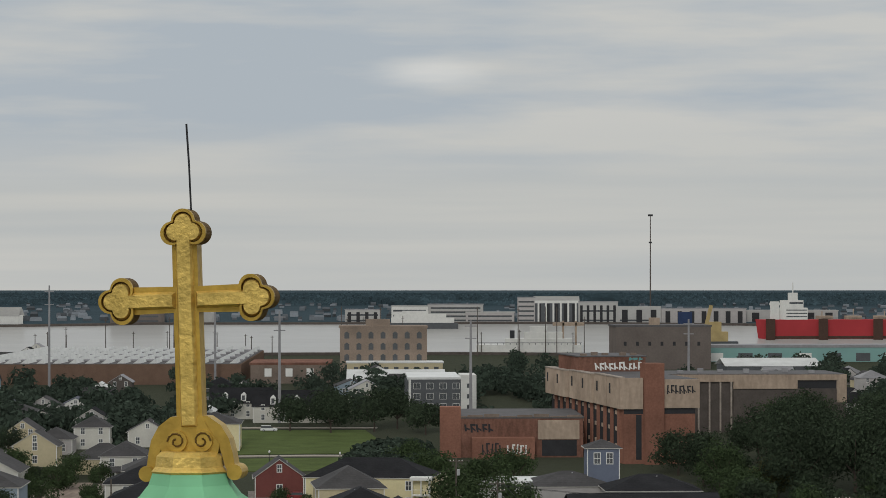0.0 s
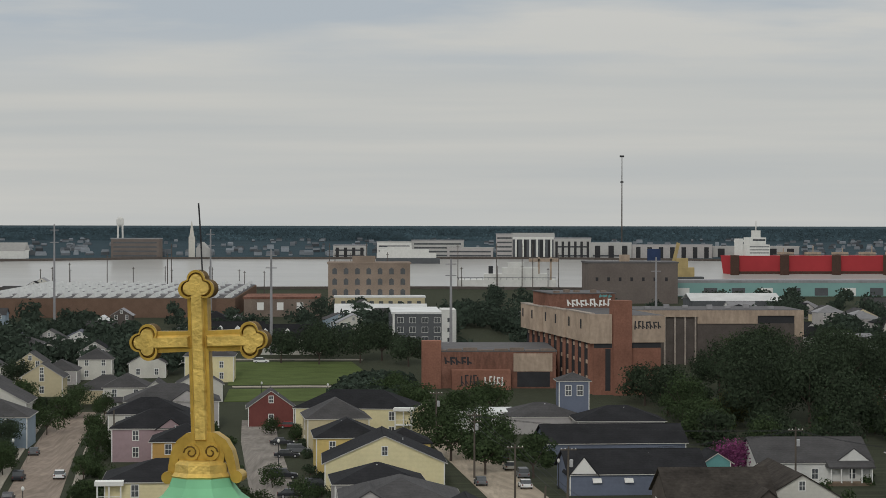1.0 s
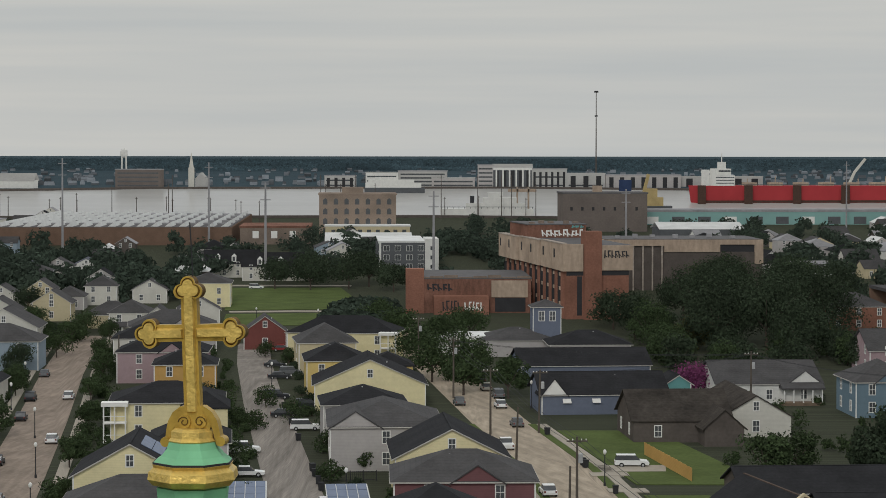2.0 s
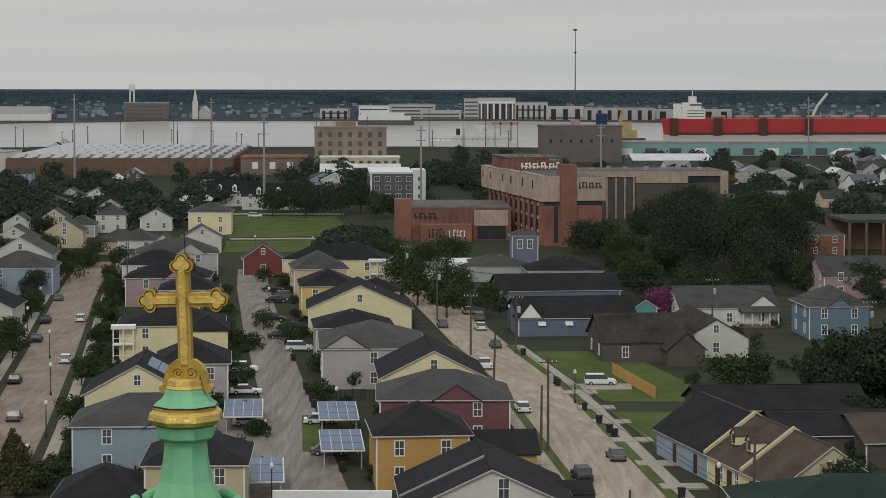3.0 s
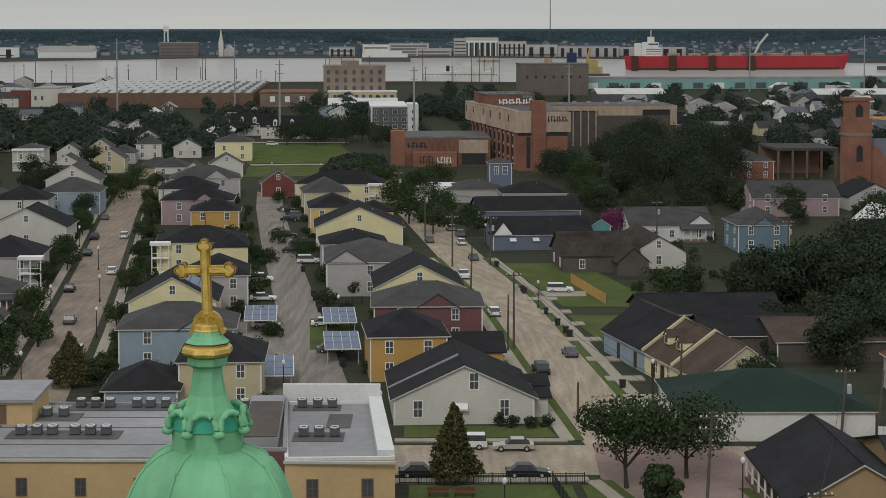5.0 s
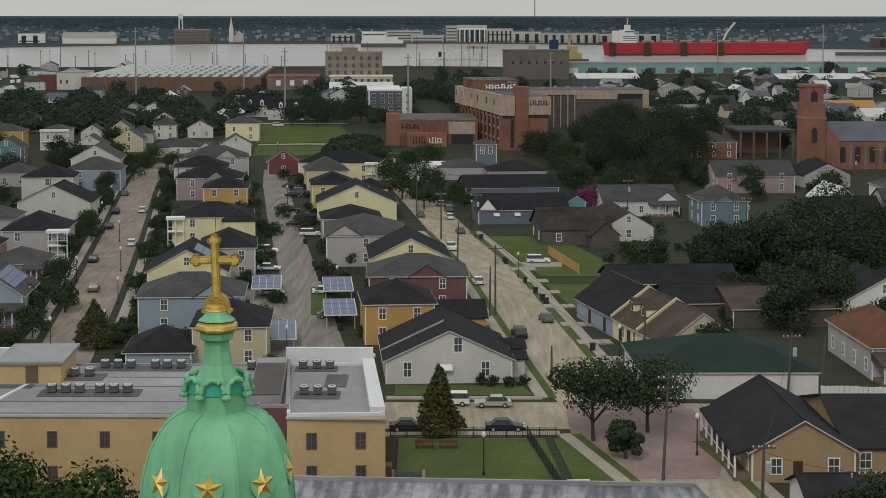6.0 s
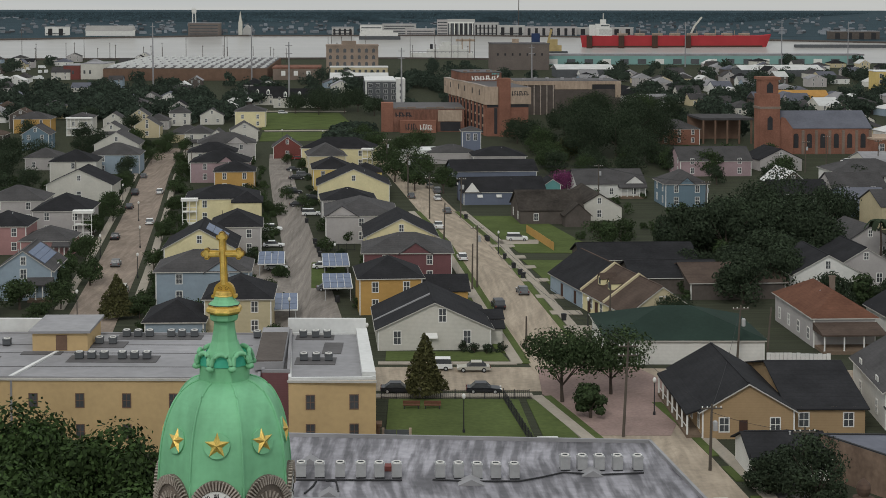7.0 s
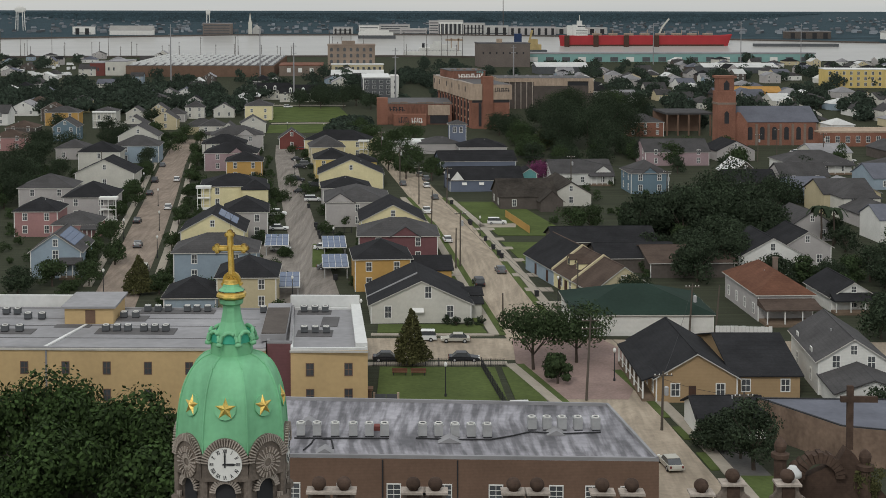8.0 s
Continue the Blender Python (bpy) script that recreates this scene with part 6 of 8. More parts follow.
for k in range(n):
    a0, a1 = math.pi * (k + 0.06) / n, math.pi * (k + 0.94) / n
    ra, rb = 1.1, 1.75 + 0.12 * (k % 2)
    part("arch_stone", plate([(0.2 + ra * math.cos(a0), 20.3 + ra * math.sin(a0)), (0.2 + rb * math.cos(a0), 20.3 + rb * math.sin(a0)), (0.2 + rb * math.cos(a1), 20.3 + rb * math.sin(a1)), (0.2 + ra * math.cos(a1), 20.3 + ra * math.sin(a1))], -0.35 - 0.05 * (k % 3), 0.5), C["ruin"], gab)
for x, z in ((-2.5, 0.0), (-1.5, -1.6), (3.4, -0.8)):
    part("pier", moved(lathe([(0.45, 16), (0.45, 21.6), (0.62, 21.7), (0.66, 22.0), (0.3, 22.1), (0.42, 22.35), (0.46, 22.6), (0.36, 22.85), (0.1, 23.1)], 8), x, 0.0, z), C["ruin"], gab)
part("cross", join(plate([(2.2, 22.2), (2.62, 22.2), (2.62, 26.7), (2.2, 26.7)], 0.2, 0.5), plate([(1.75, 25.55), (4.3, 25.55), (4.3, 25.95), (1.75, 25.95)], 0.19, 0.51)), C["ruin"], gab, "dark stone cross")
part("lamp", moved(lathe([(0.2, 20.6), (0.6, 20.8), (0.58, 21.1), (0.3, 21.4), (0.25, 21.5)], 14), -1.95, -1.2), C["rwhite"], gab, "white dome lamp", smooth=True)
part("lamp_arm", box(-2.05, -1.85, -1.2, 0, 20.4, 20.62), C["dark"], gab)
r5 = np.random.default_rng(8)
iv, ifc = crown_shape(r5, 3.0, 2.0, 900, 0.16, 0.0)
part("ivy", (iv * (0.7, 0.2, 1.0) + (3.6, -0.3, 18.6), ifc), C["leafolive"], gab, "dry ivy over the gable stones")

# ---- the empty hospital ----
hosp = thing("hospital", 42.5, 530, 0, 9, "abandoned red brick hospital with concrete bands and graffiti", "hospital")
W, D = 18.5, 92
part("wall", box(-W / 2 + 0.8, W / 2 - 0.8, 0.8, D, -0.4, 19.4), C["brick"], hosp, "red brick wall")
part("core", box(-W / 2 + 1.4, W / 2 - 1.4, D, D + 0.4, -0.4, 19), C["dark"], hosp)
for v0, v1, out, low in ((1, 15, 0.3, 0), (15.6, 30, 0.3, 0), (32, 46, 0.7, 0.2), (46.6, 60, 0.7, 0.2), (63, 77, 1.3, 0.4), (77.6, 91, 1.3, 0.4)):
    pn = part("concrete_panel", box(-W / 2 - out, -W / 2 + 0.9, v0, v1, 12.8, 20.0 - low), C["concrete"], hosp, "stained concrete panel")
    part("panel_window", box(-W / 2 - out - 0.06, -W / 2 - out + 0.1, v1 - 4.2, v1 - 2.6, 16.0, 18.4), C["dark"], pn)
    part("coping", box(-W / 2 - out - 0.15, -W / 2 + 1.0, v0 - 0.1, v1 + 0.1, 20.0 - low, 20.25 - low), C["stonelit"], pn)
part("concrete_panel", box(-W / 2 - 0.4, -4.2, -0.5, 1.2, 12.8, 20.0), C["concrete"], hosp, "stained concrete panel")
part("concrete_panel", box(0.6, W / 2, -0.5, 1.2, 13.0, 19.6), C["concrete"], hosp, "stained concrete panel")
part("roof", box(-W / 2, W / 2, 1.0, D, 19.4, 19.7), C["rdarkpatch"], hosp)
part("stair_tower", box(-3.9, 0.6, -1.6, 4, -0.4, 23.4), C["brick"], hosp, "tall red brick stair tower")
for k in range(11):
    v0 = 4 + k * 8
    part("pier", box(-W / 2 + 0.35, -W / 2 + 0.8, v0, v0 + 2.4, -0.4, 12.8), C["brick"], hosp)
    part("recess", box(-W / 2 + 0.7, -W / 2 + 0.82, v0 + 2.4, v0 + 8, 0.6, 12.7), C["dark"], hosp, "dark empty window bay")
    for z in (3.4, 7.4, 11.2):
        part("sill_band", box(-W / 2 + 0.5, -W / 2 + 0.85, v0 + 2.4, v0 + 5.4, z, z + 0.9), C["concrete"], hosp)
# Dark strip added as painted shade beneath the front panels.
part("shadow_gap", box(-W / 2 + 0.78, W / 2 - 0.78, 0.74, 0.84, 11.6, 12.9), C["dark"], hosp)
part("slot_window", box(-5.6, -4.3, 0.72, 0.84, 1, 11.4), C["dark"], hosp, "dark tall slot beside the stair tower")
part("penthouse", box(-9.0, 8.2, 52, 80, 19.7, 23.4), C["wornbrick"], hosp, "brick penthouse with white graffiti")
part("penthouse_roof", box(-9.3, 8.5, 51.7, 80.3, 23.4, 23.7), C["rdarkpatch"], hosp)
for k in range(5):
    part("roof_stub", box(-8 + k * 3.4, -6.6 + k * 3.4, 54 + 3 * (k % 3), 56 + 3 * (k % 3), 23.7, 24.2 + 0.3 * (k % 2)), C["oldbrick"], hosp)
random.seed(14)


def graffiti(owner, u0, u1, z0, z1, y, colour, n):
    """Sprayed strokes that nobody could read."""
    word = {"trim": "white", "dark": "black", "aqua": "green"}[colour]
    for k in range(n):
        a, wd = u0 + (u1 - u0) * k / n, (u1 - u0) / n
        slant = random.uniform(-0.25, 0.25) * wd
        t = wd * 0.17
        zl, zh = z0 + random.uniform(0, 0.15) * (z1 - z0), z1 - random.uniform(0, 0.2) * (z1 - z0)
        m = zl + (zh - zl) * random.uniform(0.35, 0.65)
        bits = [plate([(a, zl), (a + 2 * t, zl), (a + 2 * t + slant, zh), (a + slant, zh)], y, y + 0.08),
                plate([(a + t, m - t), (a + wd * 0.8, zl + t), (a + wd * 0.85, zl + 2.6 * t), (a + t, m + t)], y - 0.01, y + 0.08)]
        if k % 2:
            bits.append(plate([(a + t, zh - 2 * t), (a + wd * 0.8, zh - 2 * t), (a + wd * 0.8, zh), (a + t, zh)], y - 0.02, y + 0.08))
        part("graffiti", join(*bits), C[colour], owner, f"{word} sprayed graffiti stroke")


graffiti(hosp, -4.8, 7.4, 19.9, 22.2, 51.85, "trim", 10)
graffiti(hosp, 3.8, 7.6, 22.4, 23.3, 51.85, "aqua", 3)
graffiti(hosp, 1.4, 8.4, 16.2, 18.6, -0.6, "dark", 7)
wing = thing("hospital_wing", -6.5, 551, 0, 2, "low red brick wing with graffiti and a rough roof edge", "building")
part("wall", box(0, 32, 0, 40, -0.4, 9.4), C["wornbrick"], wing)
for k in range(8):
    part("roof_edge", box(k * 4.0, k * 4.0 + 3.7, -0.35, 0.3, 9.7, 10.0 + 0.25 * (k % 3)), C["oldbrick"], wing)
part("roof", box(-0.2, 32.2, -0.2, 40, 9.4, 9.8), C["rdarkpatch"], wing)
part("end_pier", box(-2.6, 2.4, -1, 5, -0.4, 12.2), C["brick"], wing)
part("concrete_panel", box(21, 31, -0.8, 0.2, 4.4, 9.0), C["concrete"], wing)
part("opening", box(22, 30.4, -0.3, 0.05, 0.4, 4.2), C["dark"], wing, "dark open loading bay")
part("lean_to", box(5, 20, -6, 0, -0.3, 5.0), C["brick"], wing)
graffiti(wing, 7.4, 12.6, 0.9, 3.9, -6.1, "dark", 5)
graffiti(wing, 13.4, 18.6, 0.9, 3.9, -6.1, "trim", 5)
graffiti(wing, 3.4, 10.5, 6.0, 8.2, -0.12, "dark", 5)
slab = thing("hospital_annex", 52, 650, 0, 3, "long concrete annex with a deep overhanging band", "building")
part("band", box(0, 20, 0, 30, 14.4, 16.4), C["concrete"], slab)
part("roof", box(0.5, 51.5, 0.6, 29.5, 16.4, 16.6), C["rdarkpatch"], slab)
# Dark brown walls and a dark box paint the shade below the band.
part("back_wall", box(1, 51, 2.2, 30, -0.4, 14.4), C["brown"], slab)
for k in range(7):
    part("column", box(0.4 + k * 3.1, 0.85 + k * 3.1, 0.4, 0.85, -0.4, 14.4), C["stonelit"], slab)
part("solid_panel", box(20, 38, 0, 6, 12.4, 16.4), C["concrete"], slab, "stained concrete panel")
part("panel_head", box(38, 49.4, 0, 6, 14.8, 16.4), C["concrete"], slab)
part("opening", box(38, 49.4, 1.6, 6, 10.5, 14.8), C["dark"], slab, "dark open bay")
part("end_panel", box(49.4, 52, 0, 6, 8.5, 16.4), C["concrete"], slab)
part("lower_wall", box(20, 52, 1.2, 2.1, -0.4, 12.4), C["brown"], slab)
for k in range(7):
    part("roof_vent", box(5 + k * 6.3, 6.6 + k * 6.3, 8 + 4 * (k % 3), 9.6 + 4 * (k % 3), 16.6, 17.4 + 0.4 * (k % 2)), C["rflat"], slab)
bt = house(24.6, 430, 6.2, 7, 10.4, 1.5, "hip", "slate", "rgrey", 3, 0, 0, "narrow blue-grey house tower with white windows")
for u in (-1.2, 1.2):
    window(bt, "front", u, 7.4, 1.1, 2.0)
single("shed", join(prism([(-2, 427), (20, 429), (19, 441), (2, 440)], -0.3, 4.2)), C["rwhite"], label="low building with a bright white roof", category="shed")
house(33, 412, 17, 13, 3.8, 2.6, "hip", "grey", "rdark", 3, 0, 0, "low house with a dark hipped roof")
house(18, 424, 16, 14, 3.6, 2.4, "hip", "grey", "rgrey", 3, 0, 0, "low house with a plain grey roof")

# ---- apartments, warehouses, church ----
apt = thing("apartment_building", -12, 742, 0, 3, "grey and white four-storey apartment building", "apartment building")
part("wall", box(-10.5, 5.5, 0, 48, -0.4, 11.6), C["dgrey"], apt, "dark grey cladding")
part("stair_wall", box(5.5, 10.5, -0.8, 20, -0.4, 13.0), C["white"], apt, "white end wall")
part("side_wall", box(-11.2, -10.5, -0.3, 48, -0.4, 12.0), C["white"], apt)
part("roof", box(-11.6, 5.5, -0.7, 48.5, 11.6, 12.3), C["rwhite"], apt, "white flat roof edge")
for r in range(3):
    for k in range(4):
        sash(apt, -8.6 + k * 4.2, -0.02, 2.0 + r * 3.3, 2.0, 1.8, "trim", 0, 0)
    sash(apt, 8.0, -0.82, 2.2 + r * 3.4, 0.9, 1.2, "dgrey", 0, 0)
    for k in range(6):
        part("balcony", box(-11.9, -11.15, 4 + k * 7, 8.5 + k * 7, 1.6 + r * 3.3, 4.0 + r * 3.3), C["dgrey"], apt)

mill = thing("warehouse", -45, 1046, 0, 3, "weathered brick warehouse with rows of arched windows", "warehouse")
part("wall", box(-19.5, 19.5, 0, 34, -0.4, 23.2), C["mill"], mill)
part("cornice", box(-20, 20, -0.5, 34, 23.2, 24.0), C["mill"], mill)
part("roof_house", box(-8, 3, 4, 14, 24, 27), C["mill"], mill)
for r in range(4):
    for k in range(7):
        x = -16.4 + k * 5.4
        part("window", plate([(x - 1.1, 3.4 + r * 5), (x + 1.1, 3.4 + r * 5), (x + 1.1, 5.8 + r * 5), (x, 6.6 + r * 5), (x - 1.1, 5.8 + r * 5)], -0.08, 0.3), C["glass"], mill)
annex = thing("annex", -40, 1024, 0, 3, "low cream annex before the brick warehouse", "building")
part("wall", box(-20, 22, 0, 20, -0.3, 8), C["beige"], annex)
part("roof", box(-20.5, 22.5, -0.5, 20, 8, 8.6), C["rwhite"], annex)
for k in range(9):
    part("window", box(-17 + k * 4.4, -15 + k * 4.4, -0.1, 0.1, 3.6, 6.4), C["glass"], annex)

saw = thing("warehouse", -161, 987, 0, 3, "vast brick warehouse with rows of white skylights", "warehouse")
part("wall", box(-58, 58, 0, 230, -0.4, 8.6), C["brownbrick"], saw, "long dark brick wall")
part("roof", box(-57.5, 57.5, 0.5, 229, 8.6, 8.9), C["rdarkpatch"], saw)
for k in range(17):
    x = -56 + k * 6.8
    part("skylight", ([(x, 4, 8.9), (x + 3.4, 4, 8.9), (x + 3.4, 226, 8.9), (x, 226, 8.9), (x + 2.8, 4, 11.0), (x + 2.8, 226, 11.0)], [(0, 1, 4), (1, 2, 5, 4), (2, 3, 5), (3, 0, 4, 5), (3, 2, 1, 0)]), C["rwhite"], saw)
for k in range(5):
    part("roof_walk", box(-57, 57, 30 + k * 42, 36 + k * 42, 9.0, 9.8), C["rflat"], saw)
for x0, x1, y, z, wl_ in ((-251, -240, 1000, 10, "red"), (-239.5, -223, 1004, 11, "offwhite")):
    b = thing("warehouse", x0, y, 0, 0, "plain painted warehouse block by the rail yard", "warehouse")
    part("wall", box(0, x1 - x0, 0, 40, -0.4, z), C[wl_], b)
    part("roof", box(-0.3, x1 - x0 + 0.3, -0.3, 40.3, z, z + 0.5), C["rflat"], b)
    for k in range(2):
        part("window", box(2 + k * 4, 3.4 + k * 4, -0.1, 0.1, 4, 6.5), C["glass"], b)
brw = thing("brick_store", -100, 1000, 0, 3, "low brick store with a red roof", "building")
part("wall", box(0, 34, 0, 50, -0.3, 8), C["oldbrick"], brw)
part("roof", box(-0.5, 34.5, -0.5, 50, 8, 9), C["wornbrick"], brw)
for k in range(3):
    part("window", box(6 + k * 9, 9 + k * 9, -0.1, 0.1, 3, 6.5), C["trim"], brw)

gw = thing("warehouse", 90, 1180, 0, 2, "windowless grey-brown dockside warehouse", "warehouse")
part("wall", box(-24, 24, 0, 40, -0.4, 21.5), C["greybrick"], gw)
part("roof", box(-24.5, 24.5, -0.5, 40.5, 21.5, 22.4), C["rdarkpatch"], gw)
part("roof_house", box(-6, -1, 8, 14, 22.4, 26), C["concrete"], gw)
for k in range(7):
    part("window", box(-20 + k * 6.2, -18.6 + k * 6.2, -0.1, 0.1, 12, 14), C["dark"], gw)
for x0, x1, y, z in ((108, 150, 1040, 6.5), (250, 312, 1062, 5.4), (-52, -15, 900, 6)):
    b = thing("shed", x0, y, 0, 3, "low shed with a pale metal roof", "shed")
    part("wall", box(0, x1 - x0, 0, 30, -0.3, z), C["dgrey"], b)
    part("roof", moved(roof_shape(x1 - x0, 30, z, 3.0, "side", 0.8), (x1 - x0) / 2), C["rwhite"], b)

ch = thing("brick_church", 134, 455, 0, 3, "red brick church with a square bell tower and slate roof", "church")
part("tower", box(-8.2, -1.2, -1.5, 6.0, -0.4, 21.5), C["brick"], ch, "square brick bell tower")
part("belfry", box(-7.7, -1.7, -0.9, 5.4, 21.5, 26.6), C["brick"], ch)
part("tower_cap", box(-8.4, -1.0, -1.7, 6.2, 26.6, 27.5), C["brick"], ch)
part("tower_band", box(-8.5, -0.9, -1.8, 6.3, 16.4, 17.2), C["oldbrick"], ch)
part("belfry_opening", plate([(-5.8, 22.0), (-3.6, 22.0), (-3.6, 24.6), (-4.7, 25.8), (-5.8, 24.6)], -1.05, -0.8), C["dark"], ch)
part("tower_window", plate([(-5.6, 9), (-3.8, 9), (-3.8, 13), (-4.7, 14), (-5.6, 13)], -1.65, -1.4), C["dark"], ch)
part("nave_wall", moved(wall_shape(34, 20, 9.6, 5.2, "side"), 15.5, 4), C["brick"], ch)
part("nave_roof", moved(roof_shape(34, 20, 9.6, 5.2, "side", 0.7), 15.5, 4), C["rslate"], ch, "grey slate nave roof")
part("porch_gable", plate([(-1.2, -0.3), (4.5, -0.3), (4.5, 9), (1.6, 13), (-1.2, 9)], 1.5, 6), C["brick"], ch)
for k in range(6):
    x = 6.2 + k * 4.8
    part("arched_window", plate([(x - 0.9, 2.2), (x + 0.9, 2.2)] + [(x + 0.9 * math.cos(math.pi * q / 6), 6.4 + 0.9 * math.sin(math.pi * q / 6)) for q in range(7)], 3.85, 4.1), C["dark"], ch)
    part("buttress", box(x + 2.0, x + 2.8, 3.2, 4.2, -0.3, 8.4), C["oldbrick"], ch)
ann = thing("parish_hall", 166, 455, 0, 3, "flat-roofed red brick parish hall", "building")
part("wall", box(0, 34, 0, 18, -0.4, 5.4), C["brick"], ann)
part("roof", box(-0.4, 34.4, -0.4, 18.4, 5.4, 6.0), C["concrete"], ann)
for k in range(8):
    sash(ann, 3 + k * 4, -0.02, 1.6, 1.5, 2.4, "trim", 0, 1)
bh = house(105, 495, 15.5, 14, 6.0, 3.2, "hip", "brick", "rgrey", 3, 3, -2, "brown brick house with a grey hipped roof")
op = thing("open_shed", 114, 498, 0, 3, "open shed with a flat dark roof on posts", "shed")
part("roof", box(0, 20, 0, 24, 9.0, 9.8), C["rgrey"], op)
# Posts take a brown colour in place of the shade under the roof.
for k in range(5):
    part("post", box(0.5 + k * 4.6, 1.1 + k * 4.6, 0.3, 0.9, -0.3, 9.0), C["brownbrick"], op)
part("back_wall", box(0, 20, 23, 24, -0.3, 9.0), C["brownbrick"], op)
fr = thing("unfinished_house", 191, 716, 0, 3, "timber house frame under construction", "house frame")
oak = mat("raw_timber", (0.50, 0.28, 0.09), 0.8, 0.15, 0.4, 3, 0.1)
part("floor_plate", box(0, 31, 0, 12, 2.6, 3.0), oak, fr)
for k in range(12):
    part("stud", box(k * 2.8, k * 2.8 + 0.35, 0, 0.3, -0.2, 5.4), oak, fr)
part("sheathing", box(10, 31, 0.3, 12, -0.2, 5.2), oak, fr)
part("frame_roof", moved(roof_shape(31, 12, 5.4, 3.0, "side", 0.2), 15.5), oak, fr)
yb = thing("apartment_building", 289, 857, 0, -4, "bright yellow three-storey apartment block", "apartment building")
part("wall", box(0, 60, 0, 20, -0.4, 12.4), C["yellow"], yb)
part("roof", box(-0.5, 60.5, -0.5, 20.5, 12.4, 13), C["rwhite"], yb)
for r in range(3):
    for k in range(12):
        sash(yb, 3 + k * 4.8, -0.02, 1.4 + r * 3.8, 1.6, 2.2, "trim", 0, 0)
# mansard row near the park
for x, y, w in ((-57, 700, 24), (-75, 720, 19)):
    b = house(x, y, w, 14, 5.2, 4.4, "side", "offwhite", "rdark", 3, 4, 0, "white row house with a dark mansard roof and dormers")
    for u in (-w * 0.25, 0.05 * w, w * 0.33):
        part("dormer", plate([(u - 0.8, 5.6), (u + 0.8, 5.6), (u + 0.8, 7.6), (u, 8.4), (u - 0.8, 7.6)], 0.4, 3.5), C["trim"], b)
        part("dormer_window", box(u - 0.45, u + 0.45, 0.3, 0.42, 5.9, 7.4), C["glass"], b)

# ---- river side and far bank ----
wharf = thing("wharf_shed", 118, 1302, 0, 3.5, "long pale teal wharf shed by the river", "wharf shed")
part("wall", box(0, 300, 0, 24, -0.4, 8.0), C["tealshed"], wharf)
part("roof", box(-1, 301, -1.5, 25, 8.0, 9.6), C["rflat"], wharf)
for k in range(18):
    part("shed_door", box(6 + k * 16.5, 14 + k * 16.5, -0.2, 0.1, 0.4, 5), C["dgrey" if k % 3 else "trim"], wharf)
ship = thing("cargo_ship", 346, 1915, 0.5, 8, "long red cargo ship with white deckhouse", "ship")
part("hull", (lambda L: ([(-L, -14, 0), (L - 12, -14, 0), (L - 2, 0, 0), (L - 12, 14, 0), (-L, 14, 0), (-L - 2, -15, 15.5), (L - 8, -15, 15.5), (L + 5, 0, 17.5), (L - 8, 15, 15.5), (-L - 2, 15, 15.5)],
                         [(4, 3, 2, 1, 0), (5, 6, 7, 8, 9), (0, 1, 6, 5), (1, 2, 7, 6), (2, 3, 8, 7), (3, 4, 9, 8), (4, 0, 5, 9)]))(126), C["hull"], ship, "red painted hull")
part("deckhouse", join(box(-110, -92, -12, 12, 15.5, 25), box(-108, -96, -14, 14, 25, 31), box(-104, -98, -4, 4, 31, 37)), C["white"], ship, "white deckhouse")
part("funnel", join(box(-119, -113, -3, 3, 15.5, 30), box(-119.4, -112.6, -3.4, 3.4, 27, 29)), C["white"], ship)
for k in range(3):
    part("window_band", box(-109.5, -92.5, -12.2, -11.9, 17.5 + k * 2.6, 18.3 + k * 2.6), C["glass"], ship)
part("bridge_window", box(-107.5, -96.5, -14.2, -13.9, 28, 29.6), C["glass"], ship)
part("mast_pole", tube([(-101, 0, 37), (-101, 0, 45)], 0.5, 5), C["white"], ship)
part("deck_rail", box(-90, 112, -14.6, -14.3, 16.6, 17.0), C["rdarkpatch"], ship)
for k in range(7):
    part("deck_post", tube([(-78 + k * 26, -4, 15.5), (-78 + k * 26, -4, 22 + 2 * (k % 2))], 0.5, 5), C["concrete"], ship)
part("boot_stripe", box(-125, 113, -14.9, -14.2, 0.2, 2.4), C["door"], ship, "dark waterline stripe")
part("deck_gear", join(*[box(-80 + k * 24, -70 + k * 24, -8, 8, 15.5, 18.5) for k in range(8)]), C["concrete"], ship, kind="stuff")
part("crane", tube([(18, 0, 15.5), (24, 0, 28), (34, 0, 40)], 1.3, 6), C["offwhite"], ship)
for x in (-84, -42, 2, 46):
    single("mooring_dolphin", box(-3, 3, -3, 3, -0.5, 17), C["door"], 346 + x - 40, 1860 + x * 0.14, 0, 8, label="dark timber mooring dolphin before the ship", category="dolphin", group="mooring dolphins")
ferry = thing("river_boat", -64, 2380, 0.5, 0, "white passenger river boat on the water", "boat")
part("hull", box(-34, 34, -7, 7, 0, 6), C["dgrey"], ferry)
part("upper_deck", join(box(-33, 30, -7, 7, 6, 11), box(-30, 22, -6, 6, 11, 15), box(-22, 4, -5, 5, 15, 18)), C["white"], ferry)
tug = thing("work_boat", 26, 1480, 0.5, 0, "white dock boat with a black funnel", "boat")
part("hull", box(-32, 34, -7, 7, 0, 5), C["white"], tug)
part("upper_deck", join(box(-14, 28, -6, 6, 5, 9), box(-2, 22, -5, 5, 9, 13)), C["white"], tug)
part("funnel", box(-11, -8, -2, 2, 5, 14), C["carblack"], tug)
part("wheelhouse", join(box(2, 12, -4, 4, 13, 16), box(1.4, 12.6, -4.5, 4.5, 16, 16.5)), C["white"], tug)
part("deck_rail", join(box(-32, 34, -7.1, -6.9, 6.2, 6.5), *[box(-31 + k * 4, -30.7 + k * 4, -7.1, -6.9, 5, 6.3) for k in range(17)]), C["dgrey"], tug)
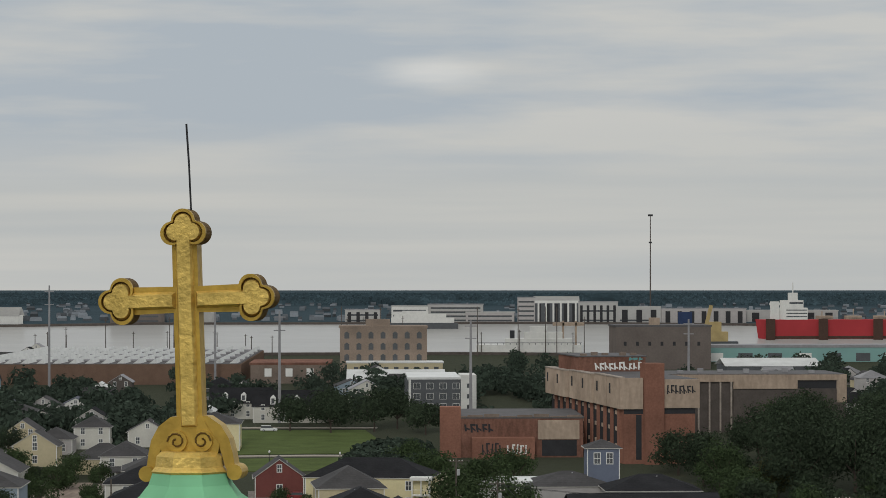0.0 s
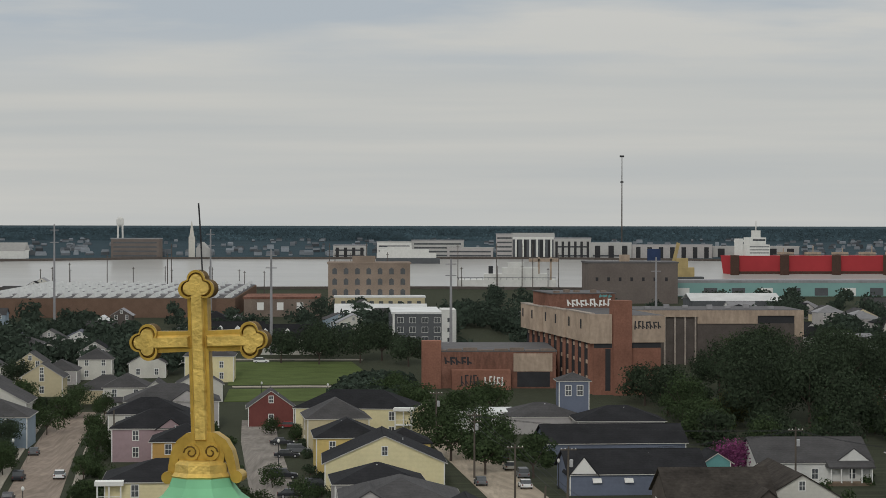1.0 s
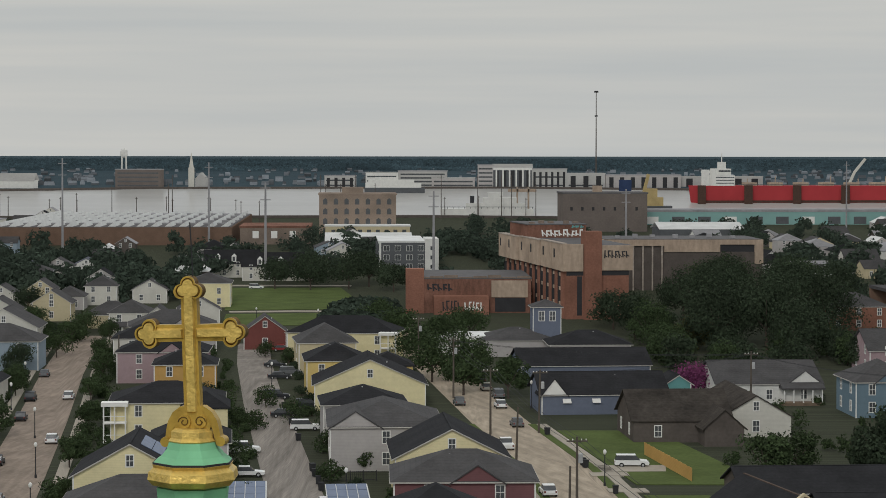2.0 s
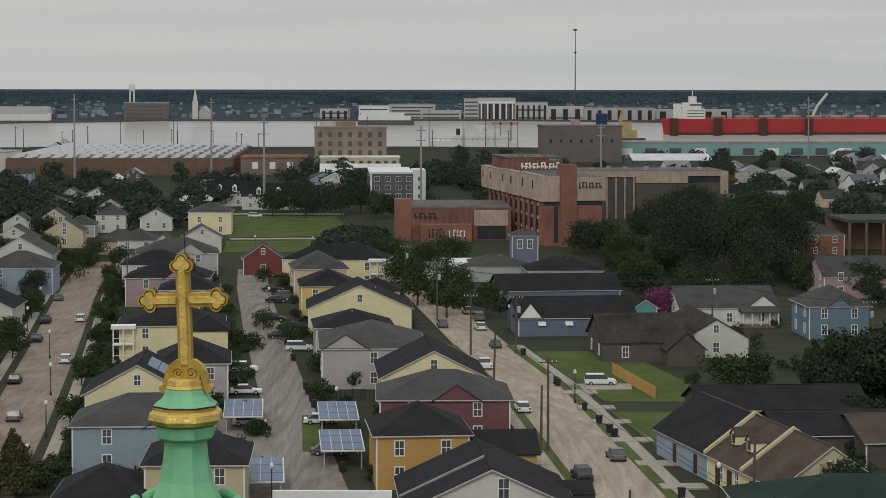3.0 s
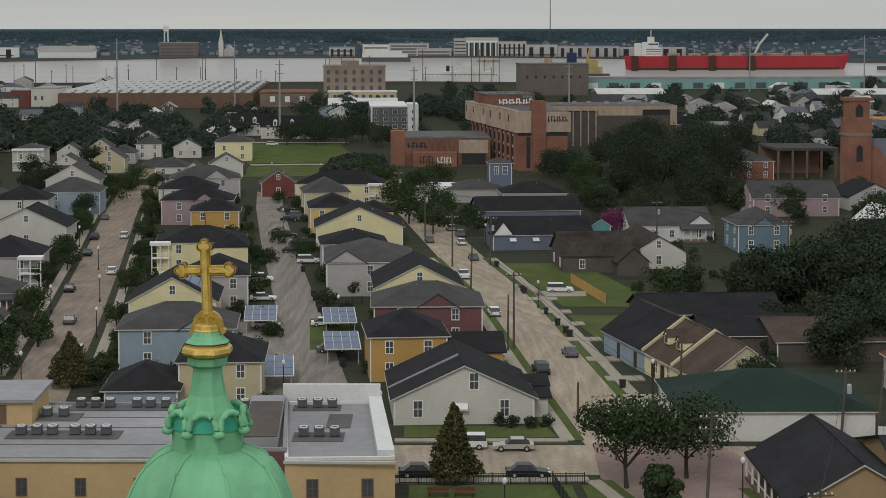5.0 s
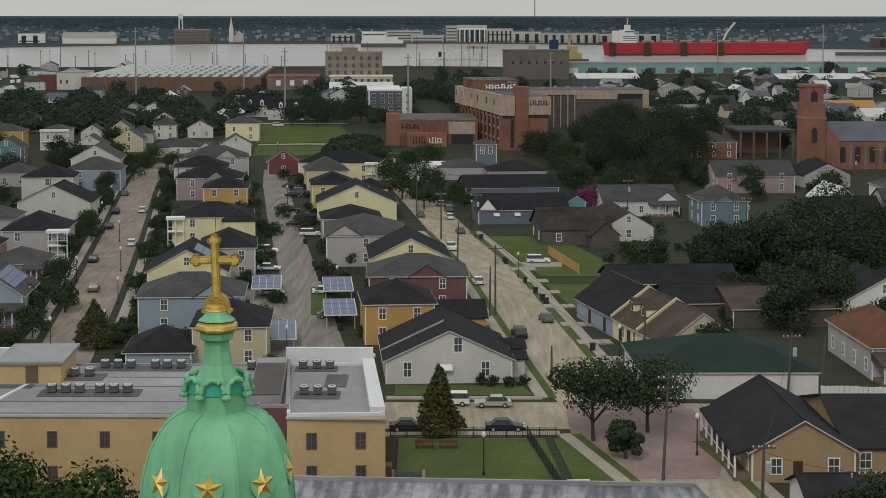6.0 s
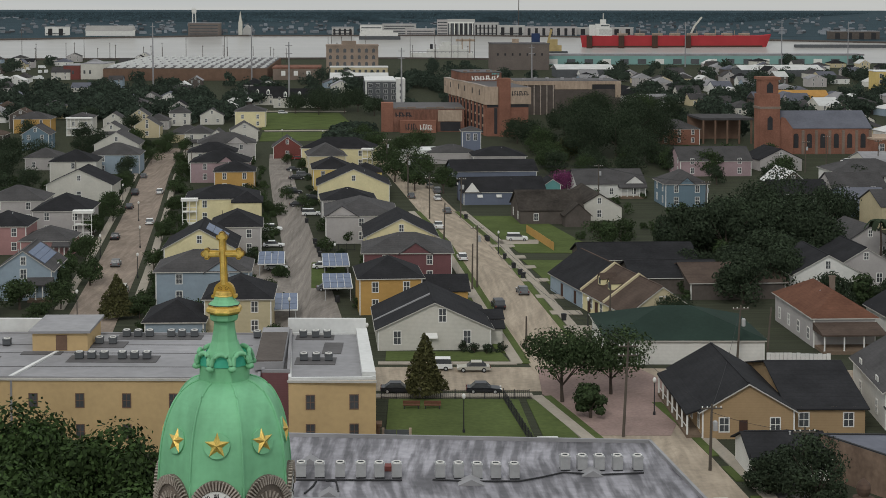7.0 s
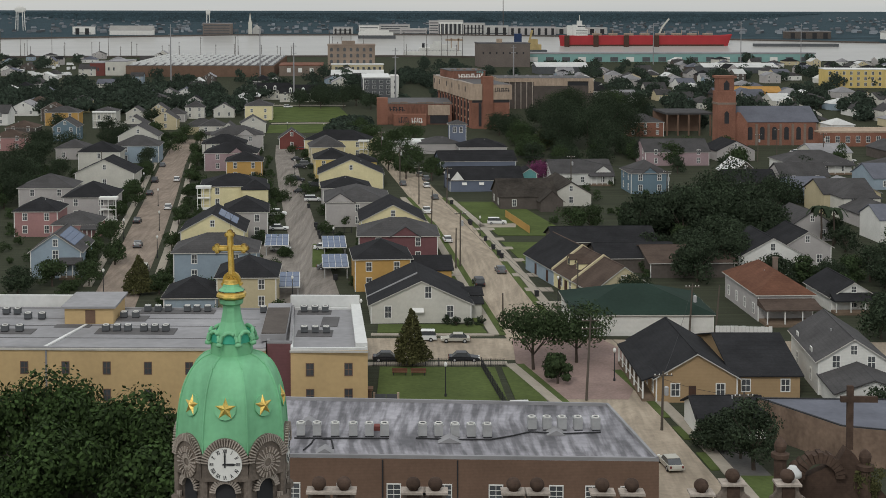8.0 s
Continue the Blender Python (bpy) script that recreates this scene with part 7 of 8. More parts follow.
part("gantry", join(box(22, 23, -5, 5, 5, 20), box(30, 31, -5, 5, 5, 20), box(16, 36, -5, 5, 17, 19)), C["concrete"], tug)
dock = thing("dock_vessel", 128, 1440, 0.5, 0, "dock vessel with a blue funnel and yellow crane", "boat")
part("hull", box(-12, 26, -6, 6, 0, 8), C["dgrey"], dock)
part("funnel", box(-10, -2, -4, 4, 8, 26), mat("blue_paint", (0.03, 0.05, 0.11), 0.6), dock, "deep blue funnel")
part("crane", join(box(2, 20, -4, 4, 8, 14), tube([(6, 0, 14), (10, 0, 30)], 1.2, 6), box(8, 16, -3, 3, 14, 20)), mat("crane_yellow", (0.42, 0.32, 0.15), 0.6), dock, "yellow crane")
barge = single("barge", box(-60, 60, -8, 8, 0, 4), C["dgrey"], 560, 1900, 0.5, -3, "long dark barge lying on the river", "boat")
levee = single("quay", strip([(-2400, 1325), (-440, 1398), (-16, 1452), (110, 1422), (330, 1338)], 5, -0.5, 1.6), C["brown"], label="dark quay wall along the near bank", category="quay", kind="structure")
single("far_quay", strip([(745, 2096), (400, 2508), (80, 2708), (-370, 2648), (-700, 2258), (-2400, 1905)], 7, -0.5, 3.0), C["brown"], label="dark far river bank", category="river bank", kind="structure")


def far_block(px0, px1, z, y, wall, label, cols=0, rows=0, cover="rflat", roof=0.0):
    b = thing("far_building", px0, y, 0, 0, label, "building", "far bank buildings")
    w = px1 - px0
    part("wall", box(0, w, 0, 30, -0.4, z), C[wall], b)
    if roof:
        part("roof", moved(roof_shape(w, 30, z, roof, "side", 1.5), w / 2), C[cover], b)
    else:
        part("roof", box(-0.6, w + 0.6, -0.6, 30, z, z + 1.2), C[cover], b)
    for r in range(rows):
        part("window_band", box(w * 0.05, w * 0.95, -0.3, 0.1, 3 + r * (z - 3) / max(rows, 1), 5.0 + r * (z - 3) / max(rows, 1)), C["glass"], b)
    for k in range(cols):
        part("bay", box(w * (k + 0.3) / cols, w * (k + 0.7) / cols, -0.5, 0.1, 1, z * 0.86), C["dark"], b)
    return b


for a, c, z, y, wl_, lab, cols, rows, cov, rf in (
        (-610, -525, 11, 2640, "white", "long white riverside shed", 0, 0, "farwall", 9), (-430, -372, 24, 2690, "greybrick", "dark unfinished block with open floors", 0, 4, "rflat", 0),
        (-165, -125, 16, 2730, "farwall", "beige brick riverside building", 4, 2, "rflat", 0), (-112, -70, 20, 2740, "white", "white office building with window bands", 0, 3, "farwall", 0),
        (-70, -6, 22, 2750, "farwall", "pale office building with window bands", 0, 4, "rflat", 0), (-26, 30, 13, 2735, "grey", "grey glazed low office", 0, 2, "farwall", 0),
        (34, 54, 30, 2745, "grey", "grey tower wing beside the colonnade", 0, 5, "rflat", 0), (54, 104, 27, 2740, "dgrey", "dark public building with tall white columns", 5, 0, "farwall", 5),
        (104, 150, 25, 2745, "farwall", "cream public office block", 6, 2, "rflat", 0), (150, 200, 19, 2750, "farwall", "cream low office building", 3, 1, "farwall", 0),
        (202, 300, 17, 2760, "grey", "pale storage tanks and sheds", 7, 0, "rflat", 0), (690, 770, 14, 2420, "brown", "low brown riverside shed", 4, 0, "rflat", 0),
        (850, 1010, 13, 2360, "white", "long white riverside warehouse", 0, 1, "farwall", 4), (-700, -660, 16, 2700, "white", "white blocky riverside plant", 2, 1, "farwall", 0),
        (-880, -800, 11, 2500, "farwall", "low pale riverside sheds", 3, 0, "farwall", 3), (310, 420, 14, 2850, "farwall", "pale tank farm sheds", 5, 0, "farwall", 0)):
    fb = far_block(a, c, z, y, wl_, lab, cols, rows, cov, rf)
    if cols == 5 and rf:
        for k in range(6):
            part("column", box(3 + k * 8.6, 5 + k * 8.6, -3, -1, 0, 24), C["white"], fb)
        part("pediment", box(0, 50, -3.6, 0, 24, 27), C["white"], fb)
r4 = np.random.default_rng(21)
specks = []
for k in range(900):
    y = 2900 + 6500 * r4.random() ** 1.9
    x = r4.uniform(-0.36, 0.42) * y
    w, z = r4.uniform(4, 13), r4.uniform(3, 6)
    specks.append(moved(join(box(0, w, 0, 14, 0, z), ([(0, 0, z), (w, 0, z), (w, 14, z), (0, 14, z), (0, 7, z + 3), (w, 7, z + 3)], [(0, 1, 5, 4), (2, 3, 4, 5), (1, 2, 5), (3, 0, 4)])), x, y - 3000))
single("far_town", join(*specks), C["farroof"], 0, 3000, label="countless pale roofs of the far town", category="far town", kind="stuff")
mast = thing("radio_mast", 204, 2990, 0, 0, "tall thin lattice radio mast", "mast")
part("mast_shaft", join(tube([(0, 0, 0), (0, 0, 70)], 0.95, 4, 0.8), tube([(0, 0, 70), (0, 0, 134)], 0.75, 4, 0.5)), C["brown"], mast)
part("antenna", box(-3, 3, -1, 1, 132, 134.5), C["dark"], mast)
part("antenna", box(-2, 2, -1, 1, 98, 100), C["dark"], mast)
for x, y, h, r in ((-955, 3200, 44, 13), (-560, 3600, 38, 6)):
    wt = thing("water_tower", x, y, 0, 0, "white water tower on four legs", "water tower")
    part("tank", lathe([(2, h), (r, h + 4), (r, h + 12), (2, h + 16)], 14), C["white"], wt, smooth=True)
    for k in range(4):
        a = k * math.pi / 2 + 0.78
        part("leg", tube([(r * math.cos(a), r * math.sin(a), 0), (r * 0.8 * math.cos(a), r * 0.8 * math.sin(a), h + 5)], 0.9, 5), C["white"], wt)
sp = thing("far_church", -345, 2790, 0, 0, "pale far church with a steeple", "church")
part("nave", moved(wall_shape(14, 30, 12, 8, "gable"), 12), C["farwall"], sp)
part("steeple", lathe([(4, 0), (4, 26), (3, 27), (0.3, 46)], 8), C["offwhite"], sp)


# ---- vehicles ----
def car(x, y, yaw, paint="carwhite", kind="sedan", z=0.06):
    """A parked car: body, glass cabin, roof, four wheels with rims, lamps. Its nose points along its own +x."""
    tall = {"sedan": 0.0, "suv": 0.28, "pickup": 0.22}[kind]
    L, Wd = {"sedan": (4.7, 1.8), "suv": (4.8, 1.9), "pickup": (5.4, 1.95)}[kind]
    word = {"carwhite": "white", "carblack": "black", "carsilver": "champagne silver", "cargrey": "dark grey", "carred": "red", "carnavy": "dark navy"}[paint]
    c = thing("car", x, y, z, yaw, f"{word} parked {kind} car by the kerb" if kind != "pickup" else f"{word} parked pickup truck", "car", "parked cars")
    h = 0.82 + tall * 0.6
    side = [(-L / 2, 0.35), (L / 2 - 0.1, 0.32), (L / 2, 0.55), (L / 2 - 0.25, h - 0.12), (L * 0.2, h), (-L / 2 + 0.1, h + 0.02), (-L / 2 - 0.02, h - 0.25)]
    part("body", moved(plate(side, -Wd / 2, Wd / 2)), C[paint], c)
    t = 1.43 + tall
    if kind == "sedan":
        cab = [(-L * 0.40, h - 0.02), (L * 0.21, h - 0.02), (L * 0.06, t - 0.05), (-L * 0.24, t - 0.05)]
        top = (-L * 0.25, L * 0.07)
    elif kind == "suv":
        cab = [(-L * 0.485, h - 0.02), (L * 0.24, h - 0.02), (L * 0.1, t - 0.05), (-L * 0.44, t - 0.05)]
        top = (-L * 0.45, L * 0.11)
    else:
        cab = [(-L * 0.12, h - 0.02), (L * 0.24, h - 0.02), (L * 0.12, t - 0.05), (-L * 0.1, t - 0.05)]
        top = (-L * 0.11, L * 0.13)
    part("cabin_glass", plate(cab, -Wd / 2 + 0.12, Wd / 2 - 0.12), C["glass"], c)
    part("car_roof", box(top[0], top[1], -Wd / 2 + 0.16, Wd / 2 - 0.16, t - 0.06, t), C[paint], c)
    for sx in (-L * 0.31, L * 0.31):
        for sy in (-1, 1):
            n = 12
            wheel = part("wheel", moved(plate([(0.33 * math.cos(6.2832 * k / n), 0.33 + 0.33 * math.sin(6.2832 * k / n)) for k in range(n)], -0.11, 0.11), sx, sy * (Wd / 2 - 0.08)), C["tyre"], c)
            part("rim", moved(plate([(0.19 * math.cos(6.2832 * k / 8), 0.33 + 0.19 * math.sin(6.2832 * k / 8)) for k in range(8)], -0.12, 0.12), sx, sy * (Wd / 2 - 0.07)), C["steel"], wheel)
    for sy in (-1, 1):
        part("headlight", box(L / 2 - 0.25, L / 2 - 0.02, sy * Wd * 0.36 - 0.17, sy * Wd * 0.36 + 0.17, 0.55, 0.72), C["trim"], c)
        part("taillight", box(-L / 2 - 0.04, -L / 2 + 0.1, sy * Wd * 0.4 - 0.12, sy * Wd * 0.4 + 0.12, 0.6, 0.85), C["red"], c)


AV = 96  # heading along the streets
for x, y, yaw, paint, kind in (
        (16.6, 131.7, 0, "carblack", "sedan"), (15.6, 143.4, 180, "carsilver", "sedan"), (10.2, 144.2, 180, "carwhite", "suv"), (5.2, 131.6, 0, "carblack", "sedan"),
        (21.3, 187.6, AV, "carblack", "suv"), (26.3, 200.5, AV, "cargrey", "sedan"), (16.4, 236.4, AV, "carwhite", "sedan"), (12.0, 279.6, AV, "carwhite", "pickup"), (29.2, 261.5, 0, "carwhite", "suv"),
        (14.4, 305.6, AV, "cargrey", "sedan"), (12.3, 331, AV, "carwhite", "sedan"), (12.2, 346, AV, "cargrey", "suv"), (10.2, 358, AV, "carsilver", "sedan"), (9.2, 371, AV, "carblack", "suv"),
        (8.4, 383, AV, "carwhite", "sedan"), (6.2, 396, AV, "carred", "sedan"), (5.0, 410, AV, "carwhite", "suv"), (5.2, 335, AV, "cargrey", "sedan"), (38.8, 85, 98, "carsilver", "sedan"),
        (-26.3, 274.5, 5, "carwhite", "suv"), (-23.6, 251.6, 5, "carwhite", "sedan"), (-19.2, 300.4, 5, "carwhite", "suv"), (-27.4, 343.6, 5, "carblack", "suv"), (-23.8, 317, 5, "carblack", "sedan"),
        (-20.6, 329, 5, "carblack", "suv"), (-29.6, 377.5, 5, "carblack", "sedan"), (-28, 385, 5, "cargrey", "suv"), (-32.4, 400.5, 5, "carblack", "sedan"), (-33.8, 436, 5, "carred", "sedan"), (-20.4, 224, 5, "carwhite", "sedan"),
        (-11, 225.5, 5, "carwhite", "sedan"), (-8.6, 203, 5, "cargrey", "sedan"), (-56.4, 285, AV, "carwhite", "sedan"), (-45.6, 200, AV, "carsilver", "suv"), (-64.4, 343, AV, "carwhite", "sedan"), (-76, 381, AV, "cargrey", "sedan"),
        (-59.8, 262, AV, "carblack", "sedan"), (-70.6, 340, AV, "carblack", "suv"), (-52.6, 228, AV, "cargrey", "sedan"), (-66.6, 312, AV, "carblack", "sedan"), (67, 131, 20, "carwhite", "pickup"), (90, 141, 20, "carwhite", "suv"), (-60, 655, 4, "carwhite", "suv"), (40, 340, 4, "carnavy", "sedan"), (108, 430, 4, "carwhite", "pickup"),
        (120, 434, 4, "carwhite", "suv"), (150, 430, 4, "carwhite", "sedan"), (160, 402, 4, "carwhite", "pickup"), (172, 398, 4, "carsilver", "sedan")):
    car(x, y, yaw, paint, kind)

# car lot of white vans far off
random.seed(5)
for k in range(60):
    x, y = random.uniform(-420, -262), random.uniform(880, 1230)
    v = thing("van", x, y, 0, random.choice((4, 94)), "white van in the far vehicle yard", "van", "far vans")
    part("body", join(box(-2.8, 2.8, -1.1, 1.1, 0.4, 2.6), box(2.8, 3.6, -1.0, 1.0, 0.4, 1.6)), C["carwhite"], v)
    part("windscreen", ([(2.82, -0.9, 1.6), (2.82, 0.9, 1.6), (2.82, 0.9, 2.4), (2.82, -0.9, 2.4), (3.3, -0.9, 1.6), (3.3, 0.9, 1.6), (2.9, 0.9, 2.4), (2.9, -0.9, 2.4)], [(4, 5, 6, 7), (3, 2, 1, 0), (0, 1, 5, 4), (2, 3, 7, 6), (1, 2, 6, 5), (3, 0, 4, 7)]), C["glass"], v)
    for wx in (-1.6, 1.8):
        for wy in (-1.0, 1.0):
            part("wheel", moved(plate([(0.4 * math.cos(q * 0.785), 0.4 + 0.4 * math.sin(q * 0.785)) for q in range(8)], -0.14, 0.14), wx, wy), C["tyre"], v)


# ---- poles, lamps, wires ----
def utility_pole(x, y, h=11.0, arms=1, can=True, lean=0.0, yaw=5):
    p = thing("utility_pole", x, y, 0, yaw, "weathered timber utility pole with a crossarm", "utility pole", "utility poles")
    part("shaft", tube([(0, 0, -0.3), (lean * h * 0.5, 0, h * 0.5), (lean * h, 0, h)], 0.19, 8, 0.12), C["pole"], p)
    for k in range(arms):
        z = h - 0.5 - k * 1.1
        arm = part("crossarm", box(lean * z - 1.2, lean * z + 1.2, -0.08, 0.08, z - 0.08, z + 0.08), C["pole"], p)
        for u in (-1.05, -0.5, 0.5, 1.05):
            part("insulator", moved(lathe([(0.06, z + 0.08), (0.08, z + 0.18), (0.03, z + 0.26)], 6), lean * z + u), C["trim"], arm)
    if can:
        part("transformer", moved(lathe([(0.26, h - 3.0), (0.28, h - 2.95), (0.28, h - 2.0), (0.2, h - 1.9)], 10), lean * h + 0.4), C["steel"], p)


def street_lamp(x, y, h=4.6):
    p = thing("street_lamp", x, y, 0, 0, "black lamp post with a white globe", "street lamp", "street lamps")
    part("post", lathe([(0.16, -0.1), (0.16, 0.4), (0.08, 0.6), (0.06, h - 0.5), (0.1, h - 0.4)], 8), C["dark"], p)
    part("globe", moved(lathe([(0.1, h - 0.4), (0.22, h - 0.2), (0.24, h), (0.16, h + 0.2), (0.03, h + 0.28)], 10)), C["trim"], p, "white glass globe", smooth=True)


for x, y, h, arms, can, lean in ((32.4, 111.4, 11.5, 2, False, 0.05), (40.3, 98.7, 7.5, 1, True, 0.02), (18.4, 206.5, 11.5, 1, True, 0.0), (17.4, 204, 8.5, 0, False, 0.01), (13.0, 260.6, 8.5, 0, False, 0.03),
                                 (10.0, 295.3, 10.5, 1, False, 0.0), (17.6, 297.5, 10, 1, True, 0.02), (4.2, 345, 11, 2, True, 0.0), (-3, 400, 10.5, 1, True, 0), (53.2, 146, 9, 1, True, 0.06), (57.6, 147, 8.5, 0, False, 0.08),
                                 (54.5, 324, 10.5, 1, True, 0), (47.6, 88, 8, 1, False, 0.05), (24, 157.2, 5, 0, False, 0), (37.4, 164.7, 8.5, 0, False, 0.02), (78, 300, 9, 1, True, 0.01), (128, 400, 10, 1, True, 0.02),
                                 (140, 420, 10, 1, False, 0), (152, 404, 10, 1, True, 0.0), (-88, 345, 9, 0, False, 0), (-60, 372, 9, 0, False, 0)):
    utility_pole(x, y, h, arms, can, lean)
for x, y in ((13.4, 112.8), (-45.7, 214.8), (-57.9, 238), (-75.9, 361.7), (-71, 325.4), (-9, 227.3), (-29.8, 362), (0.2, 152.8), (-48.6, 178), (24.2, 244), (37.6, 121), (17.6, 330), (-60, 290), (-52, 250), (-46, 505), (-30, 500), (-13, 172), (35, 173)):
    street_lamp(x, y)
for x, y, h in ((-61, 700, 34), (-3, 705, 31), (-110, 955, 40), (73, 820, 30), (-168, 900, 42), (240, 1250, 40), (330, 1270, 42), (395, 1290, 40)):
    p = thing("steel_pole", x, y, 0, 0, "tall grey steel transmission pole", "pole", "tall steel poles")
    part("shaft", tube([(0, 0, -0.3), (0, 0, h)], 0.55, 8, 0.3), C["rflat"], p)
    for z in (h * 0.82, h * 0.94):
        part("arm", box(-1.8, 1.8, -0.15, 0.15, z, z + 0.3), C["rflat"], p)
random.seed(9)
for k in range(46):
    x = random.uniform(-430, 60)
    y = 1330 + random.uniform(0, 60) + (70 if x > -100 else 0)
    h = random.choice((14, 16, 18, 24, 30))
    p = thing("quay_pole", x, y, 0, 0, "thin dark pole along the quay", "pole", "quay poles")
    part("shaft", tube([(0, 0, 0), (0, 0, h)], 0.32, 5, 0.22), C["brown"], p)
    part("arm", box(-0.9, 0.9, -0.12, 0.12, h * 0.93, h * 0.93 + 0.25), C["brown"], p)


def wire(a, b, sag=0.8, r=0.025):
    pts = []
    for k in range(9):
        t = k / 8
        pts.append(tuple(a[i] + (b[i] - a[i]) * t for i in range(2)) + (a[2] + (b[2] - a[2]) * t - sag * 4 * t * (1 - t),))
    single("wire", tube(pts, r, 4), C["dark"], label="thin sagging overhead power wire", category="wire", group="overhead wires")


for u in (-1, 0.2, 1):
    wire((18.4 + u, 206.5, 11.0), (10 + u, 295.3, 10.0)), wire((10 + u, 295.3, 10.0), (4.2 + u, 345, 10.5)), wire((33 + u, 111.4, 11), (18.4 + u, 206.5, 11.0), 1.2)
    wire((17.6, 297.5 + u, 9.5), (54.5, 324 + u, 10.0), 0.9), wire((4.2, 345 + u, 10.3), (54.5, 324 + u, 10.0), 1.0), wire((54.5, 324 + u, 10), (78, 300 + u, 8.6), 0.8)
wire((33, 111.4, 11), (40.4, 98.7, 7), 0.4), wire((40.4, 98.7, 7), (53.6, 146, 8.5), 1.0), wire((40.4, 98.7, 6.6), (47.9, 88, 7.6), 0.4)

# ---- carports, fences, benches and yard things ----
for x, y in ((-20.6, 217.4), (-8.0, 215.4), (-6.4, 193.2), (-14.4, 174.2)):
    cp = thing("carport", x, y, 0, 5, "steel carport roofed with solar panels", "carport", "solar carports")
    for sx in (-2.2, 2.2):
        for sy in (0.6, 10.5):
            part("post", box(sx - 0.08, sx + 0.08, sy, sy + 0.16, -0.1, 2.3), C["steel"], cp)
    part("roof_frame", ([(-2.6, 0, 2.2), (2.6, 0, 2.2), (2.6, 11.4, 2.75), (-2.6, 11.4, 2.75), (-2.6, 0, 2.35), (2.6, 0, 2.35), (2.6, 11.4, 2.9), (-2.6, 11.4, 2.9)],
                        [(3, 2, 1, 0), (4, 5, 6, 7), (0, 1, 5, 4), (1, 2, 6, 5), (2, 3, 7, 6), (3, 0, 4, 7)]), C["rwhite"], cp)
    for k in range(4):
        for j in range(3):
            a, b = -2.5 + k * 1.26, -2.5 + k * 1.26 + 1.16
            c0, c1 = 0.2 + j * 3.75, 0.2 + j * 3.75 + 3.55
            zz = lambda q: 2.37 + q * 0.55 / 11.4
            part("solar_panel", ([(a, c0, zz(c0)), (b, c0, zz(c0)), (b, c1, zz(c1)), (a, c1, zz(c1)), (a, c0, zz(c0) + 0.05), (b, c0, zz(c0) + 0.05), (b, c1, zz(c1) + 0.05), (a, c1, zz(c1) + 0.05)],
                                 [(3, 2, 1, 0), (4, 5, 6, 7), (0, 1, 5, 4), (1, 2, 6, 5), (2, 3, 7, 6), (3, 0, 4, 7)]), C["solar"], cp)


def iron_fence(a, b, h=1.5, kind="black iron railing fence", colour="dark", gap=2.0):
    a, b = Vector(a), Vector(b)
    L = (b - a).length
    f = thing("fence", a.x, a.y, 0, math.degrees(math.atan2(b.y - a.y, b.x - a.x)), kind, "fence", "fences")
    n = max(2, round(L / gap) + 1)
    for k in range(n):
        u = L * k / (n - 1)
        part("post", box(u - 0.05, u + 0.05, -0.05, 0.05, -0.1, h + 0.1), C[colour], f)
    for z in (0.2, h - 0.1):
        part("rail", box(0, L, -0.03, 0.03, z, z + 0.06), C[colour], f)
    for u in np.arange(0.2, L, 0.26):
        part("picket", box(u, u + 0.035, -0.015, 0.015, 0.1, h), C[colour], f)


iron_fence((3.6, 105.6), (21.4, 105.8))
iron_fence((21.4, 105.8), (19.0, 128.0))
iron_fence((3.0, 128.6), (22.4, 128.8), 1.2)
iron_fence((-13, 247), (-6, 248), 1.4)
iron_fence((-16, 305), (-8, 306), 1.4)


def board_fence(a, b, h, colour, label):
    a, b = Vector(a), Vector(b)
    L = (b - a).length
    f = thing("fence", a.x, a.y, 0, math.degrees(math.atan2(b.y - a.y, b.x - a.x)), label, "fence", "board fences")
    for u in np.arange(0, L, 0.6):
        part("board", box(u, u + 0.56, -0.03, 0.03, -0.1, h + random.uniform(-0.06, 0.06)), C[colour], f)
    part("rail", box(0, L, 0.03, 0.1, 0.4, 0.5), C[colour], f)


board_fence((32.0, 273), (36.0, 248), 1.9, "ochre", "new orange timber board fence")
board_fence((57.5, 146.2), (66, 145.6), 2.2, "rwhite", "patched white metal yard fence")
single("low_wall", box(2.8, 22, 104.2, 104.7, -0.2, 0.7), C["concrete"], label="low concrete wall before the churchyard", category="wall", kind="structure")
for x in (7.0, 9.7):
    bn = thing("bench", x, 123.4, 0.13, 0, "red-brown wooden park bench", "bench", "benches")
    part("seat", box(-1.1, 1.1, -0.25, 0.25, 0.42, 0.5), C["rrust"], bn)
    part("backrest", box(-1.1, 1.1, 0.2, 0.28, 0.55, 0.95), C["rrust"], bn)
    for u in (-0.9, 0.9):
        part("leg", box(u - 0.06, u + 0.06, -0.22, 0.26, 0, 0.45), C["dark"], bn)
single("utility_box", join(box(-1.1, 1.1, -0.6, 0.6, 0, 1.2), box(-1.2, 1.2, -0.7, 0.7, 1.2, 1.35)), C["rwhite"], 23.0, 106.0, 0.13, 5, "pale concrete utility box by the fence", "utility box")
single("gate_pillar", join(box(-0.9, 0.9, -0.5, 0.5, 0, 2.6), box(-1.1, 1.1, -0.7, 0.7, 2.6, 2.9)), C["brownbrick"], 2.6, 107.2, 0, 0, "brown gate pillar with a capping slab", "pillar")
gatehouse = thing("gate", 5.4, 108, 0, 0, "grey double gate between concrete posts", "gate")
for u in (-1.6, 1.6):
    part("post", box(u - 0.15, u + 0.15, -0.15, 0.15, -0.1, 2.0), C["concrete"], gatehouse)
for u in (-0.75, 0.75):
    part("leaf", box(u - 0.7, u + 0.7, -0.05, 0.05, 0.1, 1.8), C["dgrey"], gatehouse)
